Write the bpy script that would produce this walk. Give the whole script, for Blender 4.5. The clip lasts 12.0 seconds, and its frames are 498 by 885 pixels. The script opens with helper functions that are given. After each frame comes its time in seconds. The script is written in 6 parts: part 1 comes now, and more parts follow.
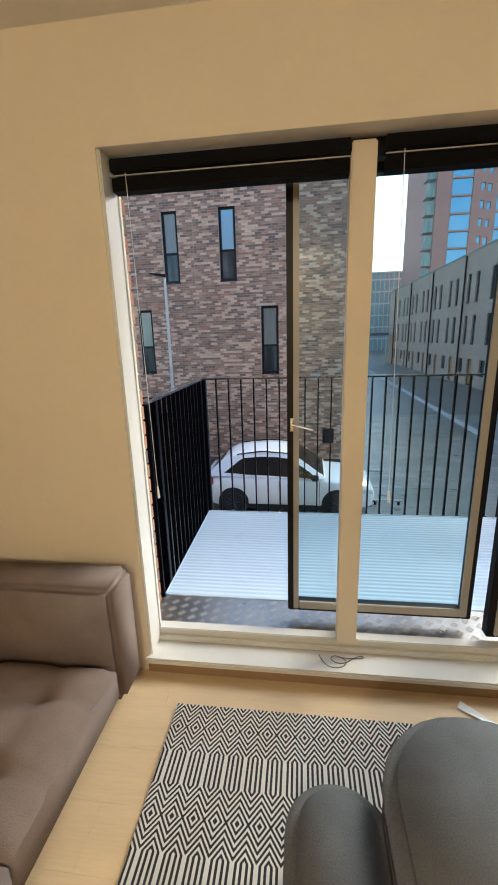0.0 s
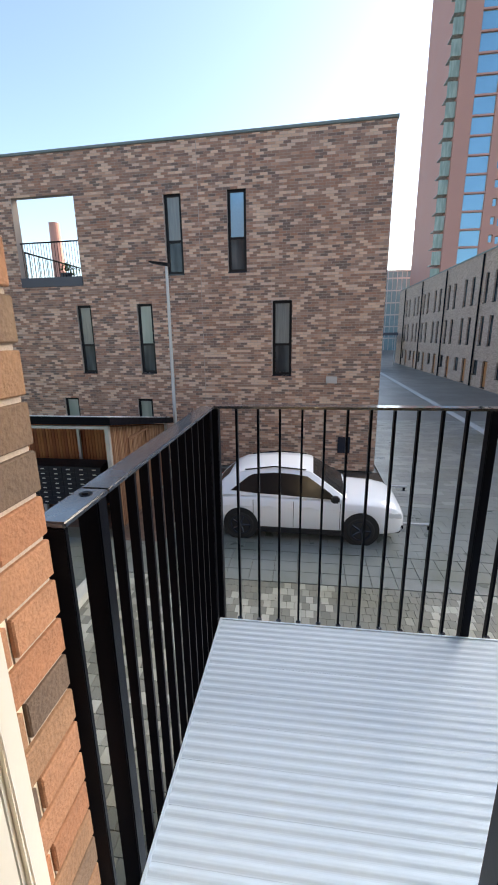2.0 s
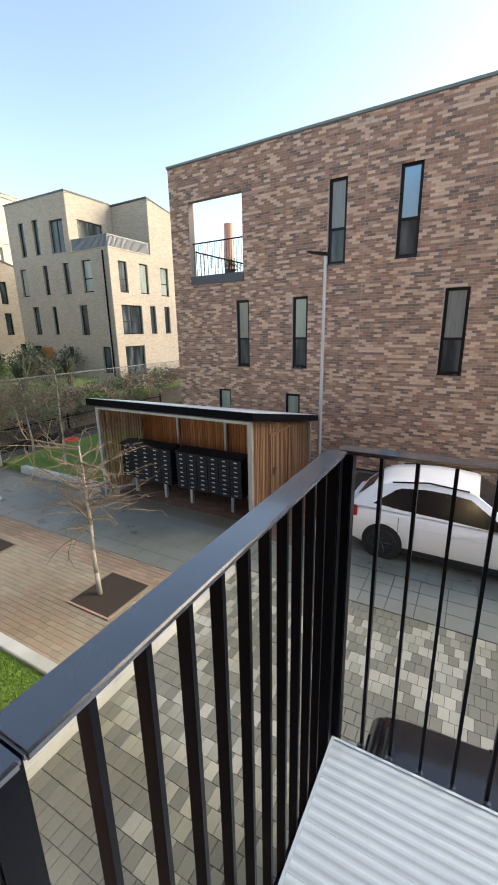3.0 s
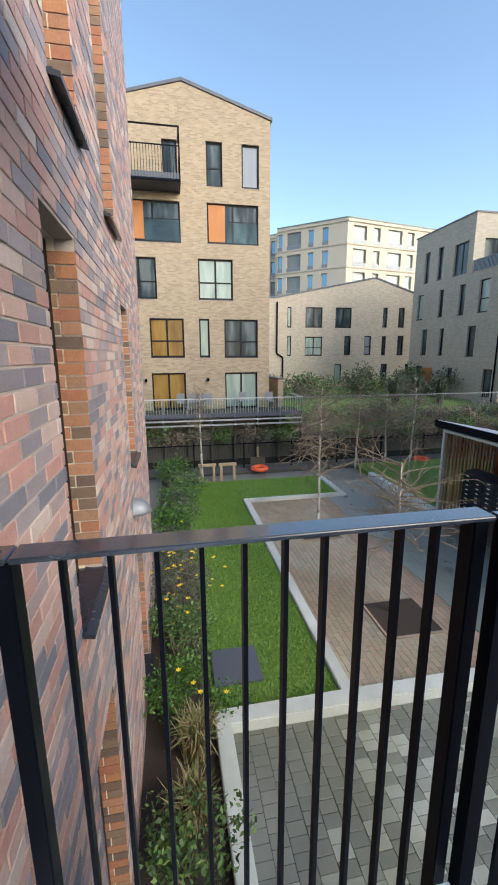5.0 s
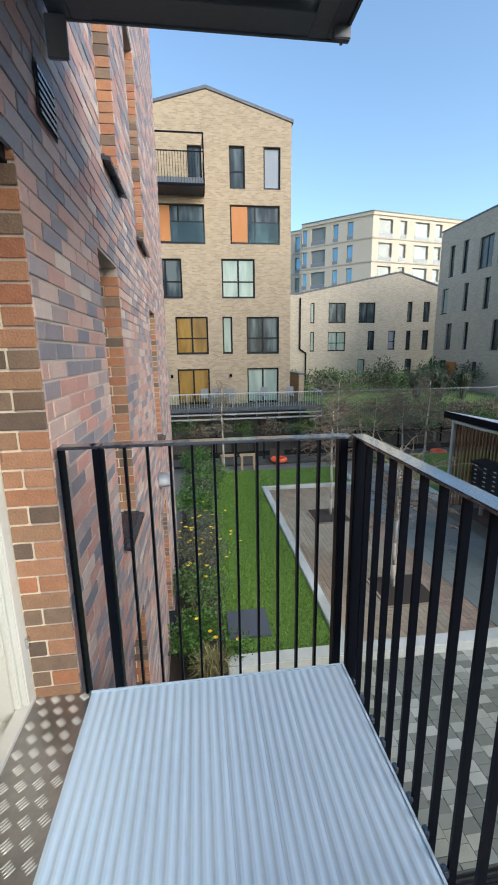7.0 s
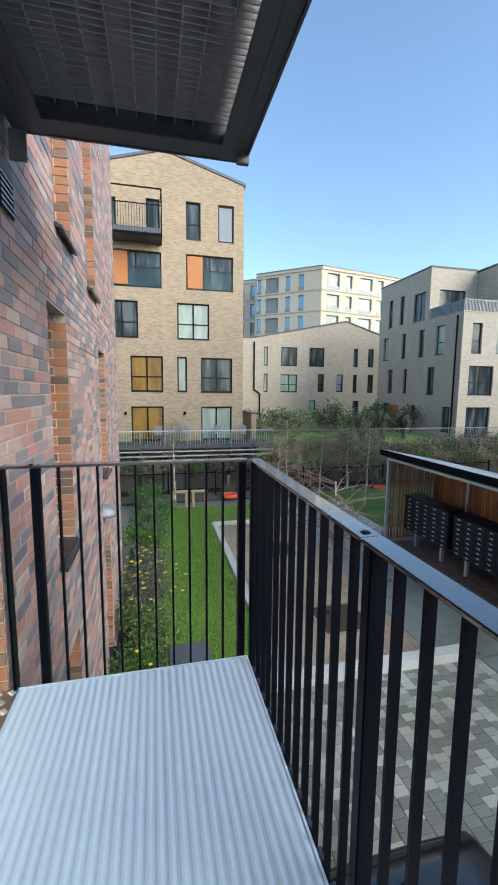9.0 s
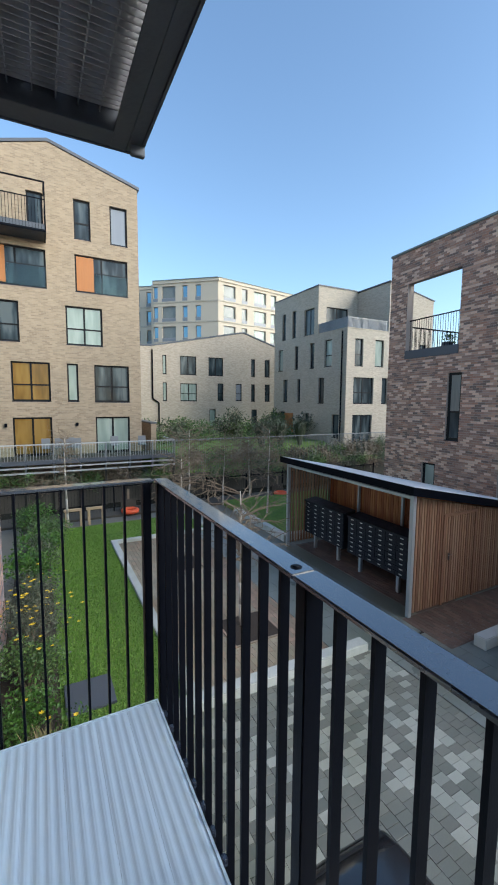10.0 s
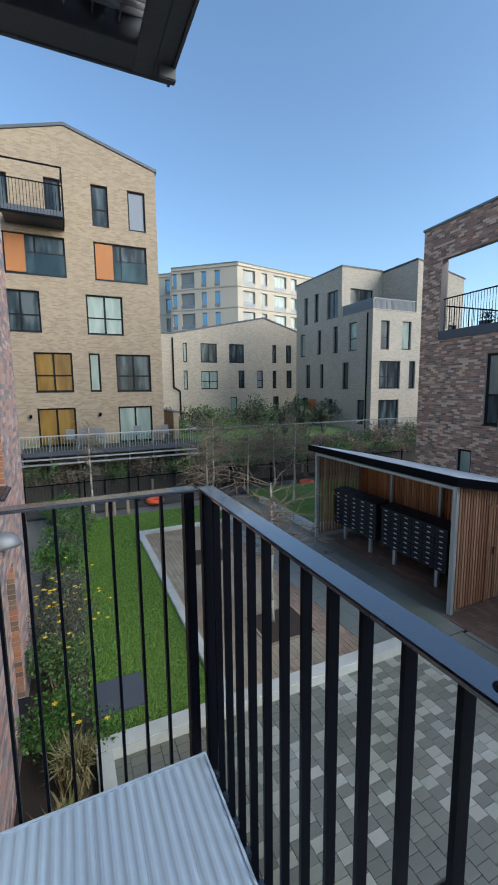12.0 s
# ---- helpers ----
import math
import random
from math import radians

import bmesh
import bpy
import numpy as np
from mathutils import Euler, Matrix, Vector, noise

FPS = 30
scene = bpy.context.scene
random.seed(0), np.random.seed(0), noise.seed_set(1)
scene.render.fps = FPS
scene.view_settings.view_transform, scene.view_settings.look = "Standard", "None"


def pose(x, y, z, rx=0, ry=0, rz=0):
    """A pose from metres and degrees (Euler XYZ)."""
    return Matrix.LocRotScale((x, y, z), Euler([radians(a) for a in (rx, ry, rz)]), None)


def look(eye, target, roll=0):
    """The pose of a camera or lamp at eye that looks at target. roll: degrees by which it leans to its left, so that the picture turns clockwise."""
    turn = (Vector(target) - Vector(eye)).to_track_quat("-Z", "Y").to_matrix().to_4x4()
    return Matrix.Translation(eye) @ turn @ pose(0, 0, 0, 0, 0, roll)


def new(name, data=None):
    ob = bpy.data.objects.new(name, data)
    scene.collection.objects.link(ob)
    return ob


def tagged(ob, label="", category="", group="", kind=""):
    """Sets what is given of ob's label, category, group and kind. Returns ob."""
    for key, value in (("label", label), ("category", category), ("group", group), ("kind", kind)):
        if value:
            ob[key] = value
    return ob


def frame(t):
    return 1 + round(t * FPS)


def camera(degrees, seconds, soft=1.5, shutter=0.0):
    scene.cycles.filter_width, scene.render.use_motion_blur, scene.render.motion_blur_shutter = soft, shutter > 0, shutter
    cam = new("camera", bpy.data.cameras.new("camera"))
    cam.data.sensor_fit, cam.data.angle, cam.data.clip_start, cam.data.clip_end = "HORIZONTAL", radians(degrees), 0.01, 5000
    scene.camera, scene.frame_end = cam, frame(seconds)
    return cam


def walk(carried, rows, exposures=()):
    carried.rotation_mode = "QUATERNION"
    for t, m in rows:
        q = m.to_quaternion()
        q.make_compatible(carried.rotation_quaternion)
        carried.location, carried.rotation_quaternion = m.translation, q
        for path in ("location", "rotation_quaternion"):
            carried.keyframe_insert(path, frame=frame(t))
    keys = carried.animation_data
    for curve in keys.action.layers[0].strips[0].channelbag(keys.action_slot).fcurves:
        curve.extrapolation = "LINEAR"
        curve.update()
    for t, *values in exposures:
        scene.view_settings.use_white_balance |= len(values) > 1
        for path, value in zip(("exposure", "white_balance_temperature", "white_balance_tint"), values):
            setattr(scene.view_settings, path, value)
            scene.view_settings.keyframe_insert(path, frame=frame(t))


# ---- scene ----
cam = camera(63.3, 12.0, soft=1.9)
PATH = [
    (0, (0.774, -3.098, 1.392), (0.519, -1.178, 0.892), -1.7),
    (0.5, (0.677, -2.742, 1.386), (0.68, -0.804, 0.89), -2.1),
    (1, (0.56, -2.43, 1.388), (0.617, -0.495, 0.885), -1.1),
    (1.5, (0.509, -2.093, 1.402), (0.424, -0.162, 0.89), -0.8),
    (2, (0.415, -1.764, 1.4), (0.15, 0.152, 0.89), -0.8),
    (2.5, (0.364, -1.483, 1.416), (-0.166, 0.376, 0.904), -1.2),
    (3, (0.322, -1.163, 1.449), (-0.617, 0.52, 0.915), -1.1),
    (3.5, (0.255, -0.963, 1.424), (-1.042, 0.463, 0.888), -0.2),
    (3.7, (0.25, -0.884, 1.426), (-1.195, 0.392, 0.896), -0.3),
    (5.3, (0.917, -0.722, 1.461), (-1.029, -0.496, 1.059), 0.1),
    (5.5, (1.025, -0.712, 1.466), (-0.927, -0.555, 1.06), 0.3),
    (6, (1.278, -0.635, 1.427), (-0.666, -0.565, 0.964), 0.0),
    (6.5, (1.437, -0.631, 1.439), (-0.5, -0.447, 0.975), -1.0),
    (6.7, (1.492, -0.652, 1.441), (-0.44, -0.411, 0.985), -1.2),
    (8.3, (1.986, -0.551, 1.432), (0.016, -0.413, 1.12), -0.1),
    (8.5, (2.015, -0.529, 1.432), (0.048, -0.323, 1.137), 0.1),
    (9, (2.03, -0.497, 1.446), (0.098, -0.042, 1.198), 0.5),
    (9.5, (1.958, -0.477, 1.452), (0.098, 0.226, 1.239), 0.5),
    (10, (1.869, -0.48, 1.465), (0.1, 0.432, 1.264), 0.4),
    (10.5, (1.767, -0.479, 1.474), (0.087, 0.587, 1.271), 0.1),
    (11, (1.672, -0.478, 1.475), (0.05, 0.67, 1.246), -0.3),
    (11.5, (1.567, -0.481, 1.463), (-0.109, 0.581, 1.205), -0.8),
    (12, (1.427, -0.45, 1.464), (-0.379, 0.367, 1.2), -0.7),
]
EXPOSURES = [(0.0, 1.6, 6150, 5), (1.0, 1.55, 6500, 10), (2.0, 1.42, 7000, 10), (3.7, 1.72, 7900, 9), (5.3, 1.15, 6300, 6), (6.7, 1.1, 6200, 4), (8.3, 1.2, 6150, 4), (10.0, 1.0, 6000, 4), (12.0, 0.75, 5850, 4)]
walk(cam, [(t, look(eye, target, roll)) for t, eye, target, roll in PATH], EXPOSURES)
ROOM_LIGHT = 32.0
# world, sun, exposure
SUN_AZ, SUN_EL = 42.0, 24.0        # degrees: azimuth from +x towards +y, elevation
world = bpy.data.worlds.new("sky")
scene.world = world
world.use_nodes = True
wn = world.node_tree
sky = wn.nodes.new("ShaderNodeTexSky")
sky.sky_type = "NISHITA"
sky.sun_disc = False
sky.sun_elevation = radians(SUN_EL)
sky.sun_rotation = radians(90 - SUN_AZ)
sky.air_density, sky.dust_density, sky.ozone_density = 1.0, 1.1, 1.6
wn.links.new(sky.outputs[0], wn.nodes["Background"].inputs[0])
wn.nodes["Background"].inputs[1].default_value = 0.15
sun = new("sun", bpy.data.lights.new("sun", "SUN"))
sun.data.energy, sun.data.angle, sun.data.color = 3.0, radians(50), (1.0, 0.93, 0.83)
sd = Vector((math.cos(radians(SUN_EL)) * math.cos(radians(SUN_AZ)), math.cos(radians(SUN_EL)) * math.sin(radians(SUN_AZ)), math.sin(radians(SUN_EL))))
sun.matrix_world = look(sd * 50, (0, 0, 0))

# ---------------------------------------------------------------- helpers
G = -3.0          # ground
FY = -1.22        # outer face of the home facade


def mat(name, col, rough=0.6, metal=0.0, var=0.15, scale=2.0, fine=40.0, bump=0.15, palette=None, pick="island", spec=0.5, stain=0.0, stretch=(1, 1, 1), tint=(0.35, 0.35, 0.35)):
    m = bpy.data.materials.new(name)
    m.use_nodes = True
    nt = m.node_tree
    N, L = nt.nodes, nt.links
    b = N["Principled BSDF"]
    b.inputs["Metallic"].default_value = metal
    b.inputs["Specular IOR Level"].default_value = spec
    geo = N.new("ShaderNodeNewGeometry")
    mp = N.new("ShaderNodeMapping")
    mp.inputs["Scale"].default_value = stretch
    L.new(geo.outputs["Position"], mp.inputs[0])

    def nz(sc, det):
        n = N.new("ShaderNodeTexNoise")
        n.inputs["Scale"].default_value, n.inputs["Detail"].default_value = sc, det
        L.new(mp.outputs[0], n.inputs["Vector"])
        return n.outputs[0]

    def math_node(op, a, c):
        n = N.new("ShaderNodeMath")
        n.operation = op
        for k, v in ((0, a), (1, c)):
            if isinstance(v, (int, float)):
                n.inputs[k].default_value = v
            else:
                L.new(v, n.inputs[k])
        return n.outputs[0]

    big, small = nz(scale, 4), nz(fine, 3)
    if palette:
        ramp = N.new("ShaderNodeValToRGB")
        ramp.color_ramp.interpolation = "CONSTANT"
        el = ramp.color_ramp.elements
        el[0].color, el[0].position = (*palette[0], 1), 0
        el[1].color, el[1].position = (*palette[1], 1), 1.0 / len(palette)
        for k in range(2, len(palette)):
            e = el.new(k / len(palette))
            e.color = (*palette[k], 1)
        if pick == "island":
            L.new(geo.outputs["Random Per Island"], ramp.inputs[0])
        else:
            oi = N.new("ShaderNodeObjectInfo")
            L.new(oi.outputs["Random"], ramp.inputs[0])
        base = ramp.outputs[0]
    else:
        rgb = N.new("ShaderNodeRGB")
        rgb.outputs[0].default_value = (*col, 1)
        base = rgb.outputs[0]
    f = math_node("MULTIPLY_ADD", math_node("ADD", big, small), var)
    f.node.inputs[2].default_value = 1 - var
    sc = N.new("ShaderNodeVectorMath")
    sc.operation = "SCALE"
    L.new(base, sc.inputs[0])
    L.new(f, sc.inputs["Scale"])
    out = sc.outputs[0]
    if stain:
        st = nz(scale * 0.37, 6)
        mr = N.new("ShaderNodeMapRange")
        mr.inputs[1].default_value, mr.inputs[2].default_value = 0.45, 0.7
        mr.inputs[3].default_value, mr.inputs[4].default_value = 0.0, stain
        L.new(st, mr.inputs[0])
        mx = N.new("ShaderNodeMix")
        mx.data_type = "RGBA"
        L.new(mr.outputs[0], mx.inputs["Factor"])
        L.new(out, mx.inputs["A"])
        dark = N.new("ShaderNodeVectorMath")
        dark.operation = "MULTIPLY"
        L.new(out, dark.inputs[0])
        dark.inputs[1].default_value = tint
        L.new(dark.outputs[0], mx.inputs["B"])
        out = mx.outputs["Result"]
    L.new(out, b.inputs["Base Color"])
    r = math_node("MULTIPLY_ADD", big, 0.3)
    r.node.inputs[2].default_value = max(0.02, rough - 0.15)
    L.new(r, b.inputs["Roughness"])
    if bump:
        bp = N.new("ShaderNodeBump")
        bp.inputs["Strength"].default_value = bump
        bp.inputs["Distance"].default_value = 0.01
        L.new(small, bp.inputs["Height"])
        L.new(bp.outputs[0], b.inputs["Normal"])
    return m


def glass_mat(name, tint):
    m = bpy.data.materials.new(name)
    m.use_nodes = True
    nt = m.node_tree
    nt.nodes.remove(nt.nodes["Principled BSDF"])
    tr, gl, mx, lw, pw, ma = (nt.nodes.new(k) for k in ("ShaderNodeBsdfTransparent", "ShaderNodeBsdfGlossy", "ShaderNodeMixShader", "ShaderNodeLayerWeight", "ShaderNodeMath", "ShaderNodeMath"))
    tr.inputs[0].default_value = (*tint, 1)
    gl.inputs["Roughness"].default_value = 0.01
    lw.inputs[0].default_value = 0.5
    pw.operation, ma.operation = "POWER", "MULTIPLY_ADD"
    pw.inputs[1].default_value, ma.inputs[1].default_value, ma.inputs[2].default_value = 4.0, 0.6, 0.022
    nt.links.new(lw.outputs["Facing"], pw.inputs[0])
    nt.links.new(pw.outputs[0], ma.inputs[0])
    nt.links.new(ma.outputs[0], mx.inputs[0])
    nt.links.new(tr.outputs[0], mx.inputs[1])
    nt.links.new(gl.outputs[0], mx.inputs[2])
    nt.links.new(mx.outputs[0], nt.nodes["Material Output"].inputs[0])
    return m


class Mesh:
    """Collects boxes, tubes and sheets of one part."""

    def __init__(self):
        self.v, self.f = [], []

    def hexa(self, p):
        n = len(self.v)
        self.v += [tuple(q) for q in p]
        self.f += [tuple(n + k for k in q) for q in ((0, 3, 2, 1), (4, 5, 6, 7), (0, 1, 5, 4), (1, 2, 6, 5), (2, 3, 7, 6), (3, 0, 4, 7))]
        return self

    def box(self, x0, x1, y0, y1, z0, z1):
        x0, x1, y0, y1, z0, z1 = min(x0, x1), max(x0, x1), min(y0, y1), max(y0, y1), min(z0, z1), max(z0, z1)
        return self.hexa([(x0, y0, z0), (x1, y0, z0), (x1, y1, z0), (x0, y1, z0), (x0, y0, z1), (x1, y0, z1), (x1, y1, z1), (x0, y1, z1)])

    def prism(self, outline, axis, a, b):
        """An outline of pairs, drawn out along an axis from a to b."""
        n, k = len(self.v), len(outline)
        for w in (a, b):
            for p, q in outline:
                self.v.append({"x": (w, p, q), "y": (p, w, q), "z": (p, q, w)}[axis])
        self.f += [tuple(range(n + k - 1, n - 1, -1)), tuple(range(n + k, n + 2 * k))]
        self.f += [(n + j, n + (j + 1) % k, n + k + (j + 1) % k, n + k + j) for j in range(k)]
        return self

    def tube(self, p, q, r0, r1=None, sides=10, caps=True):
        r1 = r0 if r1 is None else r1
        p, q = Vector(p), Vector(q)
        d = (q - p).normalized()
        u = d.orthogonal().normalized()
        w = d.cross(u)
        n = len(self.v)
        for c, r in ((p, r0), (q, r1)):
            for j in range(sides):
                a = 2 * math.pi * j / sides
                self.v.append(tuple(c + (u * math.cos(a) + w * math.sin(a)) * r))
        self.f += [(n + j, n + (j + 1) % sides, n + sides + (j + 1) % sides, n + sides + j) for j in range(sides)]
        if caps:
            self.f += [tuple(range(n + sides - 1, n - 1, -1)), tuple(range(n + sides, n + 2 * sides))]
        return self

    def ring(self, c, R, r, axis="x", a0=0.0, a1=2 * math.pi, n=20, m=8):
        s = len(self.v)
        for i in range(n + 1):
            a = a0 + (a1 - a0) * i / n
            for j in range(m):
                t = 2 * math.pi * j / m
                rad, up = R + r * math.cos(t), r * math.sin(t)
                e = (rad * math.cos(a), rad * math.sin(a))
                o = {"x": (up, *e), "y": (e[0], up, e[1]), "z": (*e, up)}[axis]
                self.v.append(tuple(c[k] + o[k] for k in range(3)))
        for i in range(n):
            for j in range(m):
                self.f.append((s + i * m + j, s + i * m + (j + 1) % m, s + (i + 1) * m + (j + 1) % m, s + (i + 1) * m + j))
        return self

    def sheet(self, p):
        n = len(self.v)
        self.v += [tuple(q) for q in p]
        self.f.append(tuple(range(n, n + len(p))))
        return self

    def data(self, name, material, bevel=0.0, smooth=False, segments=2):
        me = bpy.data.meshes.new(name)
        me.from_pydata(self.v, [], self.f)
        if bevel or smooth:
            bm = bmesh.new()
            bm.from_mesh(me)
            bmesh.ops.recalc_face_normals(bm, faces=bm.faces)
            if bevel:
                es = [e for e in bm.edges if len(e.link_faces) == 2 and e.calc_face_angle(0) > 0.5]
                bmesh.ops.bevel(bm, geom=es, offset=bevel, segments=segments, affect="EDGES", clamp_overlap=True)
            for f in bm.faces:
                f.smooth = smooth
            bm.to_mesh(me)
            bm.free()
        me.materials.append(material)
        return me


def part(name, mesh, material, parent=None, label="", bevel=0.0, smooth=False, segments=2):
    ob = new(name, mesh.data(name, material, bevel, smooth, segments))
    if parent:
        ob.parent = parent
    if label:
        ob["label"] = label
    return ob


def thing(name, label, category, group="", at=None):
    ob = new(name)
    ob.empty_display_size = 0.2
    if at is not None:
        ob.matrix_basis = at
    return tagged(ob, label, category, group)


def structure(name, mesh, material, label, category, bevel=0.0):
    return tagged(part(name, mesh, material, None, "", bevel), label, category, "", "structure")


def panels(u0, u1, z0, z1, holes):
    """Rectangles that fill u0..u1, z0..z1 round the holes (each u0, u1, z0, z1)."""
    us = sorted({u0, u1, *[min(max(h[k], u0), u1) for h in holes for k in (0, 1)]})
    out = []
    for a, b in zip(us, us[1:]):
        if b - a < 1e-4:
            continue
        mid = (a + b) / 2
        cut = sorted((max(h[2], z0), min(h[3], z1)) for h in holes if h[0] < mid < h[1])
        z = z0
        for c, d in cut:
            if c > z + 1e-4:
                out.append((a, b, z, c))
            z = max(z, d)
        if z1 > z + 1e-4:
            out.append((a, b, z, z1))
    return out


def brick_rects(u0, u1, z0, z1, holes, rng, length=0.225, course=0.075):
    """Bricks of a stretcher wall as u0, u1, z0, z1, cut round the holes."""
    out, row, z = [], 0, z0
    while z < z1 - 0.02:
        zt = min(z + course, z1)
        spans, edges = [], sorted((h[0], h[1]) for h in holes if h[2] < z + course * 0.5 < h[3])
        a = u0
        for h0, h1 in edges:
            if h0 > a:
                spans.append((a, h0))
            a = max(a, h1)
        if a < u1:
            spans.append((a, u1))
        shift = length * (0.5 * (row % 2))
        for s0, s1 in spans:
            k = math.floor((s0 - u0 + shift) / length)
            u = u0 - shift + k * length
            while u < s1 - 1e-6:
                p, q = max(u, s0), min(u + length, s1)
                if q - p > 0.03:
                    out.append((p, q - 0.010, z, zt - 0.010))
                u += length
        z += course
        row += 1
    return out


def brick_mesh(name, rects, place, material, rng, proud=0.006):
    """All the bricks of a wall as one mesh; place(u, d, z) gives the world point, d outwards."""
    v, f = [], []
    for u0, u1, z0, z1 in rects:
        d = proud + rng.uniform(-0.002, 0.003)
        n = len(v)
        v += [place(u0, -0.01, z0), place(u1, -0.01, z0), place(u1, -0.01, z1), place(u0, -0.01, z1),
              place(u0, d, z0), place(u1, d, z0), place(u1, d, z1), place(u0, d, z1)]
        f += [(n + 4, n + 5, n + 6, n + 7), (n, n + 1, n + 5, n + 4), (n + 1, n + 2, n + 6, n + 5), (n + 2, n + 3, n + 7, n + 6), (n + 3, n, n + 4, n + 7)]
    me = bpy.data.meshes.new(name)
    me.from_pydata(v, [], f)
    me.materials.append(material)
    return me


def leaves(mesh, centres, radius, count, size, rng, flat=0.6, up=0.0):
    """Scatters small pointed leaves round a few clump centres."""
    for k in range(count):
        c = centres[k % len(centres)]
        d = Vector((rng.gauss(0, 1), rng.gauss(0, 1), rng.gauss(0, flat))).normalized() * radius * rng.random() ** 0.45
        p = Vector(c) + d
        a = Vector((rng.gauss(0, 1), rng.gauss(0, 1), rng.gauss(up, 0.6))).normalized()
        b = a.orthogonal().normalized()
        b.rotate(Matrix.Rotation(rng.uniform(0, 6.28), 3, a))
        s = size * rng.uniform(0.6, 1.4)
        mesh.sheet([p, p + a * s * 0.5 + b * s * 0.28, p + a * s, p + a * s * 0.5 - b * s * 0.28])


# ---------------------------------------------------------------- materials
M_WALL = mat("cream_paint", (0.74, 0.66, 0.53), 0.75, var=0.05, bump=0.05)
M_CEIL = mat("ceiling_paint", (0.78, 0.76, 0.72), 0.8, var=0.04, bump=0.04)
M_WHITE = mat("white_gloss_paint", (0.663, 0.654, 0.618), 0.35, var=0.05, bump=0.03)
M_LAMINATE = mat("pale_oak_laminate", (0.62, 0.47, 0.29), 0.4, var=0.2, scale=3, fine=30, bump=0.04, stretch=(0.4, 6, 1))
M_SOFA = mat("taupe_velvet", (0.195, 0.152, 0.135), 0.95, var=0.45, scale=7, fine=250, bump=0.2, spec=0.12)
M_POUF = mat("grey_velvet", (0.150, 0.154, 0.156), 0.95, var=0.75, scale=7, fine=250, bump=0.2, spec=0.12)
M_BLACKFRAME = mat("black_aluminium", (0.007, 0.007, 0.009), 0.45, var=0.2, bump=0.03, spec=0.22)
M_TANFRAME = mat("warm_grey_seal", (0.38, 0.36, 0.325), 0.4, var=0.1)
M_BLIND = mat("black_blind", (0.004, 0.004, 0.005), 0.75, var=0.2, spec=0.12)
M_GLASS = glass_mat("clear_glass", (0.86, 0.93, 0.92))
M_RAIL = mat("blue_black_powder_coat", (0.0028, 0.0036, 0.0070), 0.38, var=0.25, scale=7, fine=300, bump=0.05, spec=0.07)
# M_RAIL coat with reflected sky put into the base colour, lighter and bluer.
M_RAILTOP = mat("blue_black_gloss_sky_tint", (0.020, 0.028, 0.048), 0.24, var=0.2, scale=7, fine=300, bump=0.02, spec=1.0)
# Blue in this base colour stands in for sky reflected off silver metal.
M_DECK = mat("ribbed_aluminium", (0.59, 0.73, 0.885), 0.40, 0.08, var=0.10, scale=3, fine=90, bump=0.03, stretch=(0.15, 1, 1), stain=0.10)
M_TREAD = mat("bright_tread_metal", (0.62, 0.61, 0.58), 0.35, 0.5, var=0.1, bump=0)
M_CHEQUER = mat("chequer_plate", (0.40, 0.39, 0.375), 0.34, 0.85, var=0.3, scale=8, fine=60, bump=0.08, stain=0.4)
M_STEEL = mat("galvanised_steel", (0.50, 0.52, 0.54), 0.45, 0.7, var=0.15, scale=9)
M_CHROME = mat("satin_chrome", (0.65, 0.65, 0.65), 0.2, 1.0, var=0.05, bump=0)
M_MORTAR = mat("mortar", (0.455, 0.384, 0.335), 0.9, var=0.2, scale=3, fine=80, bump=0.4)
RED_BRICKS = [(0.500, 0.275, 0.232), (0.540, 0.362, 0.312), (0.239, 0.214, 0.240), (0.470, 0.272, 0.232), (0.545, 0.400, 0.352), (0.205, 0.196, 0.226), (0.510, 0.325, 0.278), (0.376, 0.290, 0.275), (0.575, 0.462, 0.410), (0.305, 0.258, 0.272), (0.480, 0.302, 0.252), (0.258, 0.226, 0.246), (0.350, 0.290, 0.300)]
# Facade bricks again, cleaner, with the warm light on reveals put into the colours.
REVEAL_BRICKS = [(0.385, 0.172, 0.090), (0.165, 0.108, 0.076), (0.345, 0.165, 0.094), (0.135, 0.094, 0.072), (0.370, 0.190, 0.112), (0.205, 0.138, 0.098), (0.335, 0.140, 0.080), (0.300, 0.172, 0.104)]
BROWN_BRICKS = [(0.321, 0.199, 0.148), (0.375, 0.225, 0.163), (0.233, 0.153, 0.127), (0.519, 0.316, 0.222), (0.715, 0.514, 0.378), (0.321, 0.190, 0.141), (0.393, 0.215, 0.148), (0.196, 0.141, 0.119), (0.643, 0.440, 0.319), (0.340, 0.215, 0.163), (0.660, 0.480, 0.370), (0.420, 0.270, 0.205)]
M_REDBRICK = mat("red_brick_mix", (0, 0, 0), 0.56, var=0.42, scale=14, fine=120, bump=0.35, palette=RED_BRICKS)
M_REDBRICK_ONE = mat("red_brick_single", (0, 0, 0), 0.56, var=0.42, scale=14, fine=120, bump=0.35, palette=RED_BRICKS, pick="object")
M_REVEAL_ONE = mat("warm_lit_reveal_brick_single", (0, 0, 0), 0.85, var=0.6, scale=22, fine=120, bump=0.4, palette=REVEAL_BRICKS, pick="object")
M_REVEAL = mat("warm_lit_reveal_brick_mix", (0, 0, 0), 0.85, var=0.6, scale=22, fine=120, bump=0.4, palette=REVEAL_BRICKS)
M_BROWNBRICK = mat("brown_brick_mix", (0, 0, 0), 0.85, var=0.3, scale=1.2, fine=60, bump=0.3, palette=BROWN_BRICKS)


